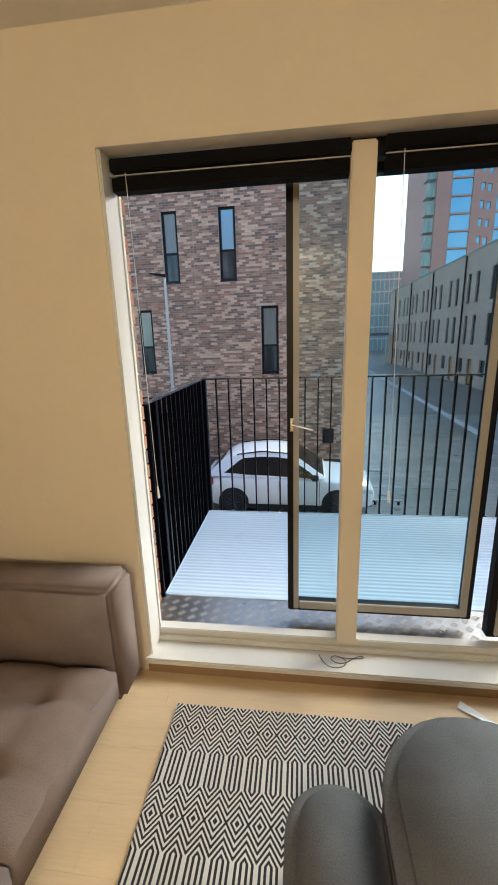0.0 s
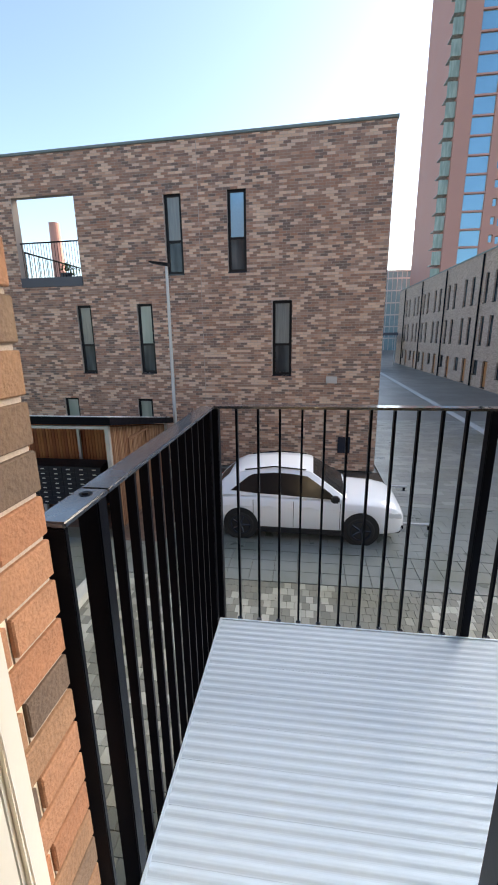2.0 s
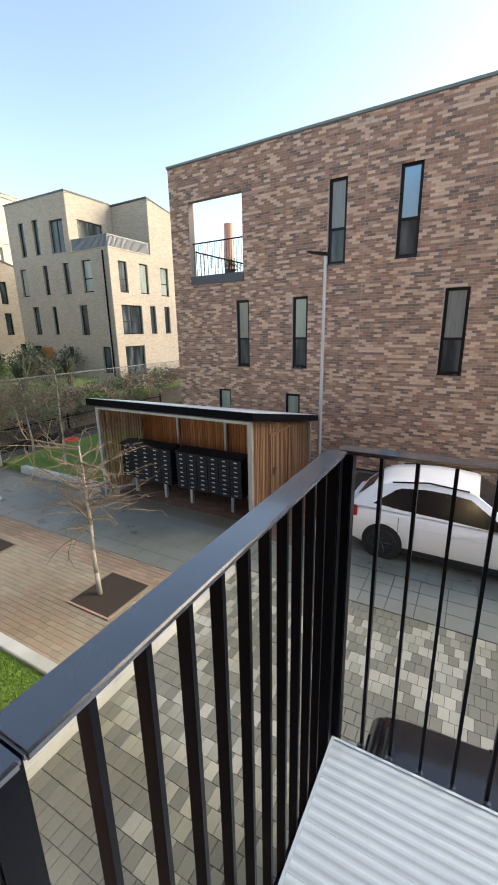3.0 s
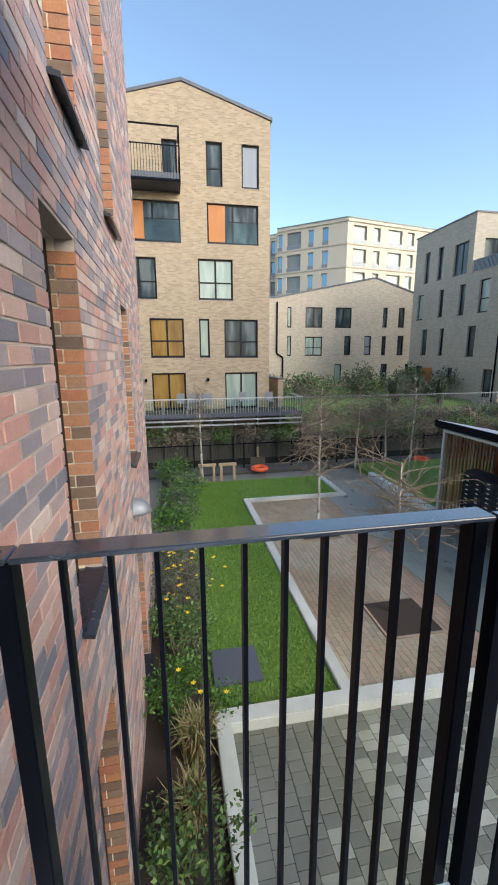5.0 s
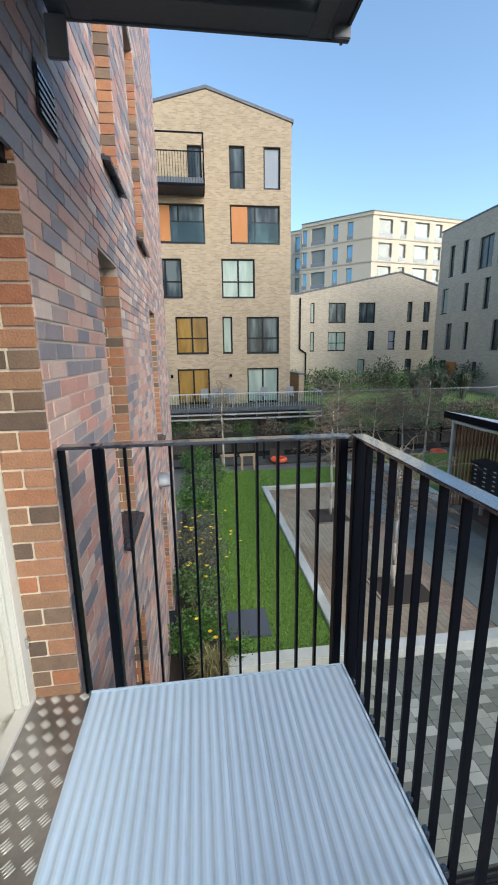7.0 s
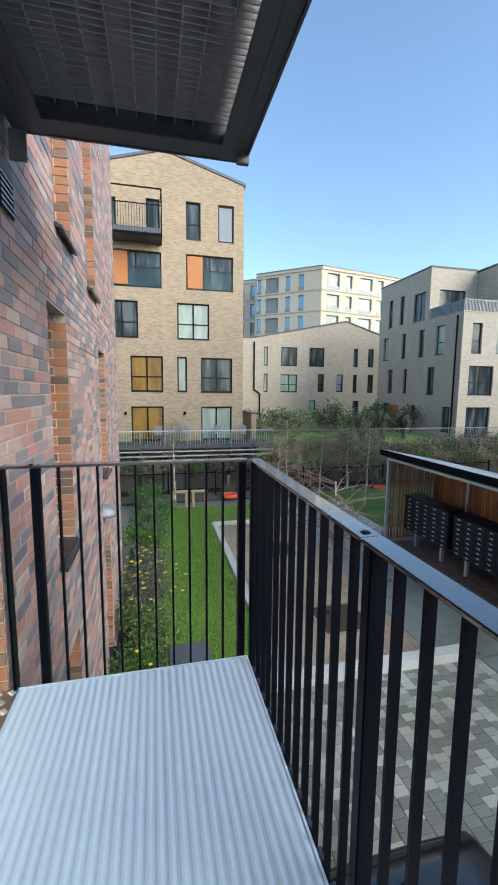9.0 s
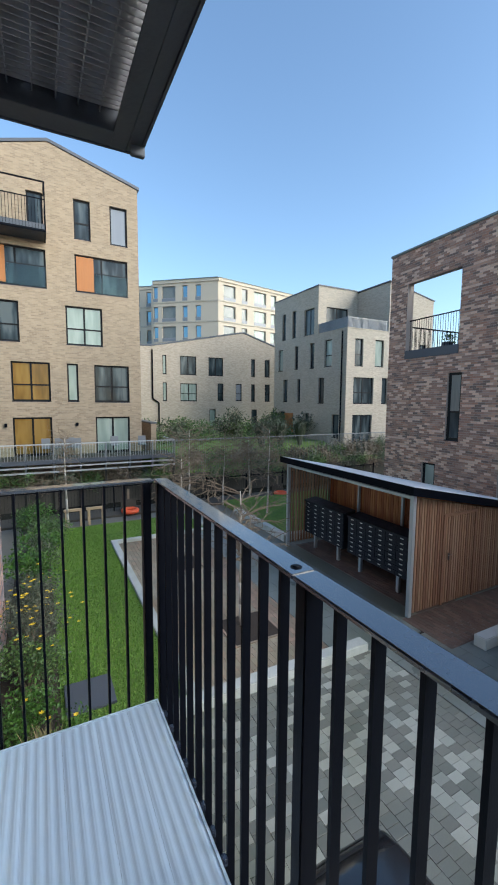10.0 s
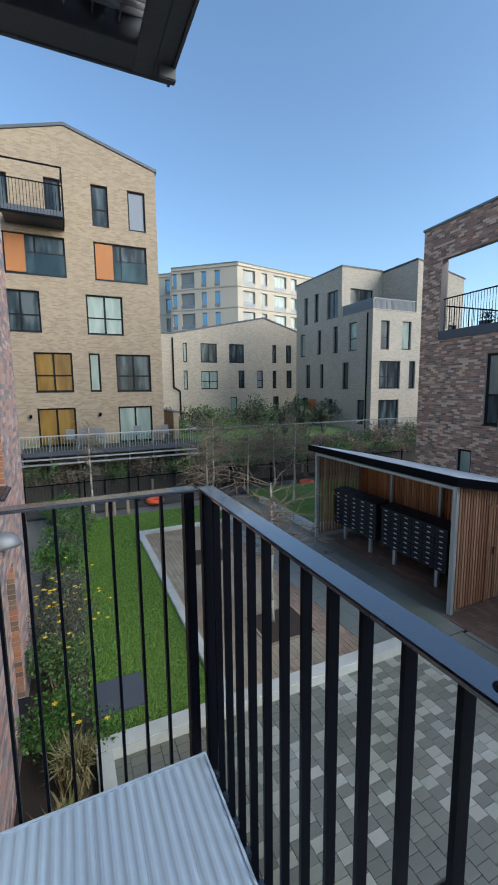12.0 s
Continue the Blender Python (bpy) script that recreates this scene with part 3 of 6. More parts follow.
structure("wall_gable_end", Mesh().box(HOME_W, HOME_W + 0.3, -12, FY - 0.29, G, HOME_TOP), M_ROWBRICK, "brick end wall of the home block", "wall")
structure("wall_block_back", Mesh().box(HOME_W + 0.3, HOME_E, -12, -11.7, G, HOME_TOP).box(HOME_E - 0.3, HOME_E, -11.7, FY - 0.29, G, HOME_TOP), M_ROWBRICK, "brick rear walls of the home block", "wall")
structure("roof_home", Mesh().box(HOME_W - 0.05, HOME_E + 0.05, -12.05, FY + 0.05, HOME_TOP, HOME_TOP + 0.2), M_COPING, "flat roof of the home block", "roof")
rng_b = random.Random(5)
for k, h in enumerate(HOME_HOLES):
    if k in (0, 7):
        continue
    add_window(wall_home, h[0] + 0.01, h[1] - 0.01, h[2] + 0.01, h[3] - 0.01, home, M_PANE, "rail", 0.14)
    s = Mesh()
    s.hexa([home(h[0] - 0.02, -0.1, h[2]), home(h[1] + 0.02, -0.1, h[2]), home(h[1] + 0.02, 0.065, h[2] - 0.035), home(h[0] - 0.02, 0.065, h[2] - 0.035),
            home(h[0] - 0.02, -0.1, h[2] + 0.025), home(h[1] + 0.02, -0.1, h[2] + 0.025), home(h[1] + 0.02, 0.065, h[2] - 0.010), home(h[0] - 0.02, 0.065, h[2] - 0.010)])
    part("sill", s, M_DARKSILL, wall_home, "dark metal window sill")

# wall light and vent on the facade
wl = thing("wall_light", "grey half-dome wall light on the brick facade", "lamp")
m = Mesh()
rings = 8
for i in range(rings + 1):
    e = radians(90 * i / rings)
    for j in range(13):
        a = radians(180 * j / 12)
        m.v.append((-3.80 + 0.14 * math.cos(e) * math.cos(a), FY + 0.008 + 0.20 * math.cos(e) * math.sin(a), -0.30 + 0.17 * math.sin(e)))
for i in range(rings):
    for j in range(12):
        k = i * 13 + j
        m.f.append((k, k + 1, k + 14, k + 13))
m.f.append(tuple(range(12, -1, -1)))
part("shade", m, M_SATELLITE, wl, "", 0.0, True)
part("wall_plate", Mesh().box(-3.90, -3.70, FY + 0.002, FY + 0.012, -0.32, -0.10), M_SATELLITE, wl, "", 0.004)
vent = thing("wall_vent", "dark louvred air vent in the brick facade", "vent")
part("backing", Mesh().box(-0.50, -0.28, FY + 0.010, FY + 0.014, 2.34, 2.53), M_RUBBER, vent)
for k in range(6):
    part("slat", Mesh().box(-0.49, -0.29, FY + 0.014, FY + 0.022, 2.352 + k * 0.030, 2.368 + k * 0.030), M_DARKSILL, vent)

# room shell
FLOOR_Z, CEIL_Z, IN_Y = -0.12, 2.40, -1.58
structure("floor", Mesh().box(-2.2, 4.0, -6.2, -1.50, FLOOR_Z - 0.2, FLOOR_Z - 0.012), M_LAMINATE, "pale oak laminate floor", "floor")
floor_ob = bpy.data.objects["floor"]
structure("ceiling", Mesh().box(-2.2, 4.0, -6.2, -1.502, CEIL_Z, CEIL_Z + 0.2), M_CEIL, "plain off-white ceiling", "ceiling")
structure("wall_west", Mesh().box(-2.4, -2.2, -6.2, -1.502, FLOOR_Z - 0.2, CEIL_Z + 0.2), M_WALL, "cream painted side wall", "wall")
structure("wall_east", Mesh().box(4.0, 4.2, -6.2, -1.502, FLOOR_Z - 0.2, CEIL_Z + 0.2), M_WALL, "cream painted side wall", "wall")
structure("wall_south", Mesh().box(-2.4, 4.2, -6.4, -6.2, FLOOR_Z - 0.2, CEIL_Z + 0.2), M_WALL, "cream painted back wall", "wall")
DX0, DX1, DZ1 = 0.07, 2.68, 2.04
structure("wall_window", wall_mesh(-2.2, 4.0, FLOOR_Z - 0.012, CEIL_Z, [(DX0, DX1, -0.05, DZ1)], lambda u, d, z: (u, IN_Y + d, z), -0.076, 0.0), M_WALL, "cream painted window wall", "wall")

# laminate boards
bw = 0.19
nb = 0
boards = {}
for r in range(18):
    y1 = -1.58 - r * bw
    x = -2.2 - (r * 0.43) % 1.2
    while x < 3.0:
        a, b = max(x, -2.2), min(x + 1.2, 3.2)
        if b - a > 0.05:
            key = round(b - a, 3)
            if key not in boards:
                boards[key] = Mesh().box(0, key - 0.0007, -bw + 0.0007, 0, -0.012, 0).data("floorboard", M_LAMINATE)
            ob = new("floorboard", boards[key])
            ob.location = (a, y1, FLOOR_Z)
            ob.parent = floor_ob
        x += 1.2

# door frame, sill, mullion
structure("door_sill", Mesh().box(DX0 - 0.015, DX1 + 0.015, -1.60, -1.44, -0.075, -0.045), M_WHITE, "white painted window board", "sill", 0.006)
structure("sill_skirting", Mesh().box(DX0 - 0.005, DX1 + 0.005, -1.592, -1.56, FLOOR_Z, -0.075), mat("brown_skirting", (0.30, 0.19, 0.11), 0.5), "brown timber strip under the window board", "trim")
structure("door_threshold", Mesh().box(DX0, DX1, -1.475, -1.455, -0.045, -0.02).box(0.002, DX1, -1.455, -1.400, -0.045, 0.012), M_WHITE, "white door threshold", "trim", 0.004)
structure("jamb_lining", Mesh().box(DX0 - 0.03, DX0 + 0.012, -1.575, -1.46, -0.045, DZ1).box(DX1 - 0.012, DX1 + 0.03, -1.575, -1.40, -0.045, DZ1), M_WHITE, "cream painted window reveal", "trim", 0.004)
df = thing("door_frame", "white and black balcony door frame", "door frame")
df["kind"] = "structure"
part("jamb", Mesh().box(0.003, 0.07, -1.43, -1.402, 0.01, 2.10).box(0.05, 0.085, -1.458, -1.43, 0.01, 2.02), M_WHITE, df, "white painted door jamb", 0.006)
part("jamb", Mesh().box(2.66, 2.745, -1.42, -1.372, 0.01, 2.10), M_WHITE, df, "white painted door jamb", 0.006)
part("head", Mesh().box(0.07, 2.66, -1.42, -1.372, 2.0, 2.10).box(0.0, 2.74, -1.37, -1.24, 2.06, 2.118), M_BLACKFRAME, df, "black door head")
part("mullion", Mesh().box(0.942, 1.030, -1.478, -1.40, 0.0, 2.035), M_WALL, df, "cream painted mullion post", 0.006)
for z in (0.25, 1.05, 1.85):
    part("clip", Mesh().box(0.004, 0.03, -1.402, -1.388, z, z + 0.05), M_CHROME, df, "small metal frame clip", 0.003)


def sash(name, label, x0, x1, y, z0, z1, handle):
    d = thing(name, label, "door")
    d["kind"] = "structure"
    w = 0.045
    out = Mesh().box(x0, x0 + w, y - 0.02, y + 0.03, z0, z1).box(x1 - w, x1, y - 0.02, y + 0.03, z0, z1).box(x0 + w, x1 - w, y - 0.02, y + 0.03, z0, z0 + 0.05).box(x0 + w, x1 - w, y - 0.02, y + 0.03, z1 - w, z1)
    part("outer_frame", out, M_BLACKFRAME, d, "", 0.004)
    ins = Mesh().box(x0 + 0.028, x0 + w + 0.008, y - 0.034, y - 0.0205, z0 + 0.02, z1 - 0.02).box(x1 - w - 0.012, x1 - 0.025, y - 0.034, y - 0.0205, z0 + 0.02, z1 - 0.02).box(x0 + w + 0.012, x1 - w - 0.012, y - 0.034, y - 0.0205, z0 + 0.02, z0 + 0.06)
    part("inner_frame", ins, M_TANFRAME, d, "warm grey inner lining", 0.003)
    g = part("pane", Mesh().box(x0 + w - 0.01, x1 - w + 0.01, y, y + 0.006, z0 + 0.04, z1 - w + 0.01), M_GLASS, d)
    g.visible_shadow = False
    if handle:
        h = Mesh().box(x0 + 0.015, x0 + 0.030, y - 0.041, y - 0.0345, 0.985, 1.045)
        h.tube((x0 + 0.022, y - 0.04, 1.02), (x0 + 0.022, y - 0.075, 1.02), 0.0055)
        h.tube((x0 + 0.022, y - 0.072, 1.02), (x0 + 0.115, y - 0.076, 0.998), 0.005)
        part("handle", h, M_CHROME, d, "chrome lever handle", 0.0)
    return d


sash("door_1", "black framed glazed balcony door slid open", 0.712, 1.585, -1.295, 0.05, 2.03, True)
sash("door_2", "black framed fixed glazed panel beside the balcony door", 1.62, 2.66, -1.385, 0.03, 2.0, False)

# blinds
for x0, x1 in ((0.085, 0.94), (1.05, 2.66)):
    bl = thing("window_blind", "black venetian blind drawn up under the window head", "blind", "window blinds")
    part("headrail", Mesh().box(x0, x1, -1.515, -1.46, 1.985, 2.03), M_BLIND, bl, "", 0.004)
    part("bead", Mesh().box(x0, x1, -1.520, -1.5155, 1.970, 1.9735), M_TANFRAME, bl, "thin pale rail")
    for k in range(6):
        part("slat", Mesh().box(x0 + 0.005, x1 - 0.005, -1.515, -1.465, 1.922 + k * 0.0075, 1.9288 + k * 0.0075), M_BLIND, bl)
    part("cord", Mesh().tube((x0 + 0.06, -1.518, 1.98), (x0 + 0.075, -1.518, 0.78), 0.0012, sides=6), M_PAPER, bl, "white pull cord")
    part("cord_pull", Mesh().tube((x0 + 0.075, -1.518, 0.78), (x0 + 0.077, -1.518, 0.73), 0.004, 0.006, 8), M_PAPER, bl, "white cord pull")

# loose cable on the window board
cu = bpy.data.curves.new("cable", "CURVE")
cu.dimensions, cu.bevel_depth = "3D", 0.0016
sp = cu.splines.new("NURBS")
pts = [(0.86, -1.50), (0.88, -1.57), (0.95, -1.585), (1.0, -1.53), (0.93, -1.49), (0.90, -1.53), (0.97, -1.56), (1.02, -1.50), (1.08, -1.49), (1.05, -1.52), (0.95, -1.51)]
sp.points.add(len(pts) - 1)
for p, (x, y) in zip(sp.points, pts):
    p.co = (x, y, -0.0415, 1)
sp.use_endpoint_u = True
cab = new("cable", cu)
cu.materials.append(M_CABLE)
tagged(cab, "thin dark cable lying coiled on the window board", "cable")

# sofa
sofa = thing("sofa", "taupe velvet corner sofa with tufted seat by the window", "sofa")
part("base", Mesh().box(-0.95, 0.02, -4.4, -1.66, FLOOR_Z + 0.06, -0.005), M_SOFA, sofa, "", 0.02)
part("arm", Mesh().box(-0.98, 0.055, -1.83, -1.63, FLOOR_Z + 0.05, 0.475), M_SOFA, sofa, "", 0.03, True, 4)
part("backrest", Mesh().box(-1.2, -0.96, -4.4, -1.63, FLOOR_Z + 0.05, 0.70), M_SOFA, sofa, "", 0.05)
for k in range(4):
    m = Mesh()
    n = 28
    y0, y1, x0, x1 = -1.845 - 0.62 * k, -1.835 - 0.62 * (k + 1), -0.94, 0.045
    s0 = len(m.v)
    for i in range(n + 1):
        for j in range(n + 1):
            u, w = i / n, j / n
            edge = min(u, 1 - u, w, 1 - w)
            tuft = sum(0.034 * math.exp(-((u - c) ** 2 + (w - e) ** 2) / 0.006) for c in (0.22, 0.5, 0.78) for e in (0.28, 0.72)) + sum(0.012 * math.exp(-((u - c) / 0.03) ** 2) for c in (0.22, 0.5, 0.78)) + sum(0.012 * math.exp(-((w - e) / 0.03) ** 2) for e in (0.28, 0.72))
            z = 0.115 + 0.06 * min(1, (edge / 0.12)) ** 0.5 - tuft
            m.v.append((x0 + (x1 - x0) * u, y0 + (y1 - y0) * w, z))
    for i in range(n):
        for j in range(n):
            a = s0 + i * (n + 1) + j
            m.f.append((a, a + 1, a + n + 2, a + n + 1))
    m.box(x0, x1, y1, y0, -0.005, 0.116)
    part("seat_cushion", m, M_SOFA, sofa, "", 0.0, True)
for x in (-0.85, -0.06):
    for y in (-4.3, -1.75):
        part("leg", Mesh().tube((x, y, FLOOR_Z), (x, y, FLOOR_Z + 0.07), 0.02, 0.025), M_RUBBER, sofa)

# rug, poufs, paper
rug = tagged(part("rug", Mesh().box(0.255, 1.62, -3.55, -1.755, FLOOR_Z, FLOOR_Z + 0.010), M_RUG, None, "", 0.003), "black and white zigzag woven rug on the laminate", "rug")


def pouf(x0, x1, y0, y1, h, label):
    t = thing("pouf", label, "pouf", "poufs on the rug")
    r = (x1 - x0) * 0.48

    def outline(off):
        o = []
        for cx, cy, a in ((x1 - r, y1 - r, 0), (x0 + r, y1 - r, 90), (x0 + r, y0 + r, 180), (x1 - r, y0 + r, 270)):
            for k in range(8):
                b = radians(a + 90 * k / 7)
                o.append((cx + (r + off) * math.cos(b), cy + (r + off) * math.sin(b)))
        return o

    z0 = FLOOR_Z + 0.010
    part("body", Mesh().prism(outline(0), "z", z0, z0 + h - 0.091), M_POUF, t)
    part("cushion", Mesh().prism(outline(0.004), "z", z0 + h - 0.09, z0 + h + 0.01), M_POUF, t, "", 0.035, True, 4)


pouf(0.985, 1.54, -3.0, -2.06, 0.40, "large rounded dark grey velvet pouf on the rug")
pouf(0.74, 1.0, -2.85, -2.22, 0.30, "small rounded dark grey velvet pouf on the rug")
pa = thing("paper_sheet", "folded white paper lying on the laminate floor", "paper")
part("sheet", Mesh().hexa([(1.42, -1.66, FLOOR_Z), (1.53, -1.74, FLOOR_Z), (1.55, -1.72, FLOOR_Z), (1.44, -1.635, FLOOR_Z), (1.42, -1.66, FLOOR_Z + 0.006), (1.53, -1.74, FLOOR_Z + 0.012), (1.55, -1.72, FLOOR_Z + 0.005), (1.44, -1.635, FLOOR_Z + 0.015)]), M_PAPER, pa)

# ceiling lamp of the room
cl = thing("ceiling_lamp", "round warm white ceiling lamp that is lit", "lamp")
m_em = bpy.data.materials.new("lit_opal_glass")
m_em.use_nodes = True
m_em.node_tree.nodes["Principled BSDF"].inputs["Emission Color"].default_value = (1.0, 0.72, 0.42, 1)
m_em.node_tree.nodes["Principled BSDF"].inputs["Emission Strength"].default_value = 6.0
part("diffuser", Mesh().tube((0.62, -5.3, CEIL_Z - 0.09), (0.62, -5.3, CEIL_Z - 0.02), 0.09, 0.10, 28), m_em, cl, "", 0.02)
part("rim", Mesh().tube((0.62, -5.3, CEIL_Z - 0.02), (0.62, -5.3, CEIL_Z), 0.11, 0.11, 28), M_CHROME, cl)
lamp = new("room_light", bpy.data.lights.new("room_light", "POINT"))
lamp.data.energy, lamp.data.color, lamp.data.shadow_soft_size = ROOM_LIGHT, (1.0, 0.80, 0.55), 0.09
lamp.location = (0.62, -5.3, CEIL_Z - 0.2)

# ---------------------------------------------------------------- balcony
BX1 = 3.05      # far end of the balcony
deck = thing("balcony_deck", "ribbed silver aluminium balcony deck", "deck")
deck["kind"] = "structure"
rows = 8
wy = (1.135) / rows
for k in range(rows):
    y0 = -1.165 + k * wy
    o, ribs = [(y0 + 0.0002, -0.03), (y0 + wy - 0.0002, -0.03)], 4
    rw = (wy - 0.0004) / ribs
    for r in range(ribs - 1, -1, -1):
        a = y0 + 0.0002 + r * rw
        o += [(a + rw * c, z) for c, z in ((0.998, -0.0034), (0.88, -0.0030), (0.77, -0.0018), (0.68, -0.0006), (0.60, 0.0), (0.40, 0.0), (0.32, -0.0006), (0.23, -0.0018), (0.12, -0.0030), (0.002, -0.0034))]
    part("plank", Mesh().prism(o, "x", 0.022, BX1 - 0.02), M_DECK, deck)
# Unseen sheet added to close the hairline seams between the planks.
part("drip_tray", Mesh().box(0.03, BX1 - 0.03, -1.16, -0.04, -0.040, -0.0306), M_SOFFIT, deck, "dark tray added under the planks to close their gaps")
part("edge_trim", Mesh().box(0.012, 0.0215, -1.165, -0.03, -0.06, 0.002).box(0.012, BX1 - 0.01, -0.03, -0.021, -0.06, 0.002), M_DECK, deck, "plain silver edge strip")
part("beam", Mesh().box(0.03, BX1 - 0.03, -0.10, -0.03, -0.25, -0.031).box(0.03, BX1 - 0.03, -1.165, -1.10, -0.25, -0.031).box(0.03, 0.10, -1.10, -0.10, -0.25, -0.031).box(1.5, 1.57, -1.10, -0.10, -0.25, -0.031), M_SOFFIT, deck, "dark steel frame beams")

thr = thing("threshold_plate", "silver chequer plate threshold outside the balcony door", "plate")
thr["kind"] = "structure"
part("plate", Mesh().box(0.0, 2.74, -1.399, -1.167, -0.03, -0.008), M_CHEQUER, thr)
# Unseen strip added below the slit between plate and deck.
part("bearing_strip", Mesh().box(0.02, 2.72, -1.21, -1.15, -0.046, -0.0315), M_SOFFIT, thr, "dark strip added to close the gap at the plate edge")
m = Mesh()
for i in range(46):
    for j in range(4):
        cx, cy = 0.03 + i * 0.060, -1.372 + j * 0.060 + 0.030 * (i % 2)
        if cy > -1.185 or cx > 2.72:
            continue
        for q in range(4):
            ox, oy = cx + (q - 1.5) * 0.0072, cy + (q - 1.5) * 0.0072
            dx, dy, L2, W2 = 0.7071, -0.7071, 0.0165, 0.0025
            p = [(ox + sx * dx * L2 - sy * dy * W2, oy + sx * dy * L2 + sy * dx * W2) for sx, sy in ((-1, 0), (-0.5, -1), (0.5, -1), (1, 0), (0.5, 1), (-0.5, 1))]
            n = len(m.v)
            m.v += [(x, y, -0.008) for x, y in p] + [(ox + (x - ox) * 0.7, oy + (y - oy) * 0.7, -0.0052) for x, y in p]
            m.f += [tuple(range(n + 6, n + 12))] + [(n + q2, n + (q2 + 1) % 6, n + 6 + (q2 + 1) % 6, n + 6 + q2) for q2 in range(6)]
tread = part("tread", m, M_TREAD, thr, "raised lozenge treads")
tread["kind"] = "stuff"


def railing(name, label, along, a0, a1, fixed, joints, ends, thin=(), bars=11, feet=0):
    """Flat-bar guard rail. along: 'x' or 'y'; the bars stand across the run."""
    t = thing(name, label, "railing", "balcony railings")

    def bx(m, a, b, c, d, z0, z1):
        return m.box(a, b, fixed + c, fixed + d, z0, z1) if along == "x" else m.box(fixed + c, fixed + d, a, b, z0, z1)

    cuts = [a0] + joints + [a1]
    for p, q in zip(cuts, cuts[1:]):
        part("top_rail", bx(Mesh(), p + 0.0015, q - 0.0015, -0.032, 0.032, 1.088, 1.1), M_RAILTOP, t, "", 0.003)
    zb = -0.16
    for e in ends:
        part("post", bx(Mesh(), e - 0.019, e + 0.019, -0.024, 0.024, zb, 1.088), M_RAIL, t, "", 0.003)
    for e in thin:
        part("end_bar", bx(Mesh(), e - 0.006, e + 0.006, -0.030, 0.030, zb, 1.088), M_RAIL, t, "", 0.002)
    for p, q in zip(ends, ends[1:]):
        lo, hi = min(p, q) + 0.1, max(p, q) - 0.1
        for k in range(bars):
            a = lo + (hi - lo) * k / (bars - 1)
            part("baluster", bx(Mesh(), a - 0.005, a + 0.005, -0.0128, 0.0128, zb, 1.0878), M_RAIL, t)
    part("bottom_rail", bx(Mesh(), a0 + 0.02, a1 - 0.02, -0.006, 0.006, zb + 0.03, zb + 0.07), M_RAIL, t)
    for p, q in zip(ends, ends[1:]):
        lo, hi = min(p, q) + 0.1, max(p, q) - 0.1
        for k in range(feet):
            a = lo + (hi - lo) * k / (bars - 1)
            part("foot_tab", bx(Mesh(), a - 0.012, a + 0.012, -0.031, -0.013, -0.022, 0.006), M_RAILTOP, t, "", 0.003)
    for j in joints:
        m = Mesh()
        for dd in (-0.032,):
            m2 = (j + dd, fixed) if along == "x" else (fixed, j + dd)
            m.tube((m2[0], m2[1], 1.0995), (m2[0], m2[1], 1.1012), 0.013, 0.013, 20)
            m.tube((m2[0], m2[1], 1.1015), (m2[0], m2[1], 1.104), 0.009, 0.007, 14)
        part("bolt", m, M_RAIL, t)
    return t


railing("railing", "black flat-bar balcony railing along the front edge", "x", -0.012, BX1, 0.012, [1.18, 2.36], [0.014, 1.2, 2.385, 3.026], feet=11)
railing("railing", "black flat-bar balcony railing at the end beside the facade", "y", -1.19, -0.024, -0.012, [-1.03], [-1.045, -0.055], [-1.183], 10)
railing("railing", "black flat-bar balcony railing at the other end", "y", -1.19, -0.024, BX1 - 0.02, [-1.03], [-1.045, -0.055], [-1.183], 10)

# balcony above
ub = thing("upper_balcony", "underside of the dark steel balcony above with grating", "balcony")
ub["kind"] = "structure"
UZ = 2.80
UX0, UX1, UY1 = -0.50, 2.55, 0.05
part("beam", Mesh().box(UX0, UX1, UY1 - 0.07, UY1, UZ, UZ + 0.16), M_SOFFIT, ub, "", 0.004)
part("beam", Mesh().box(UX0, UX0 + 0.08, -1.10, UY1 - 0.07, UZ + 0.002, UZ + 0.16), M_SOFFIT, ub, "", 0.004)
part("beam", Mesh().box(UX0, UX1, -1.19, -1.10, UZ, UZ + 0.16), M_SOFFIT, ub, "", 0.004)
part("beam", Mesh().box(UX1 - 0.08, UX1, -1.10, UY1 - 0.07, UZ + 0.002, UZ + 0.16), M_SOFFIT, ub, "", 0.004)
part("beam", Mesh().box(1.0, 1.07, -1.10, UY1 - 0.07, UZ + 0.04, UZ + 0.16), M_SOFFIT, ub, "", 0.004)
part("flange", Mesh().box(UX0, UX1, UY1 - 0.15, UY1 - 0.07, UZ - 0.002, UZ + 0.012), M_SOFFIT, ub, "", 0.002)
part("flange", Mesh().box(UX0 + 0.08, UX0 + 0.14, -1.02, UY1 - 0.15, UZ - 0.002, UZ + 0.012), M_SOFFIT, ub, "", 0.002)
part("flange", Mesh().box(UX0, UX1, -1.10, -1.02, UZ - 0.002, UZ + 0.012), M_SOFFIT, ub, "", 0.002)
part("fascia", Mesh().box(UX0 - 0.012, UX1 + 0.01, UY1, UY1 + 0.012, UZ - 0.012, UZ + 0.2), M_SOFFIT, ub)
part("fascia", Mesh().box(UX0 - 0.012, UX0, -1.19, UY1, UZ - 0.004, UZ + 0.2), M_SOFFIT, ub)
gm = Mesh()
x = UX0 + 0.14
while x < UX1 - 0.1:
    gm.box(x, x + 0.004, -1.10, UY1 - 0.07, UZ + 0.10, UZ + 0.13)
    x += 0.034
y = -1.06
while y < -0.05:
    gm.box(UX0 + 0.08, UX1 - 0.08, y, y + 0.006, UZ + 0.105, UZ + 0.12)
    y += 0.10
gr_ob = part("grating", gm, M_MESH, ub, "grey steel grating")
gr_ob["kind"] = "stuff"
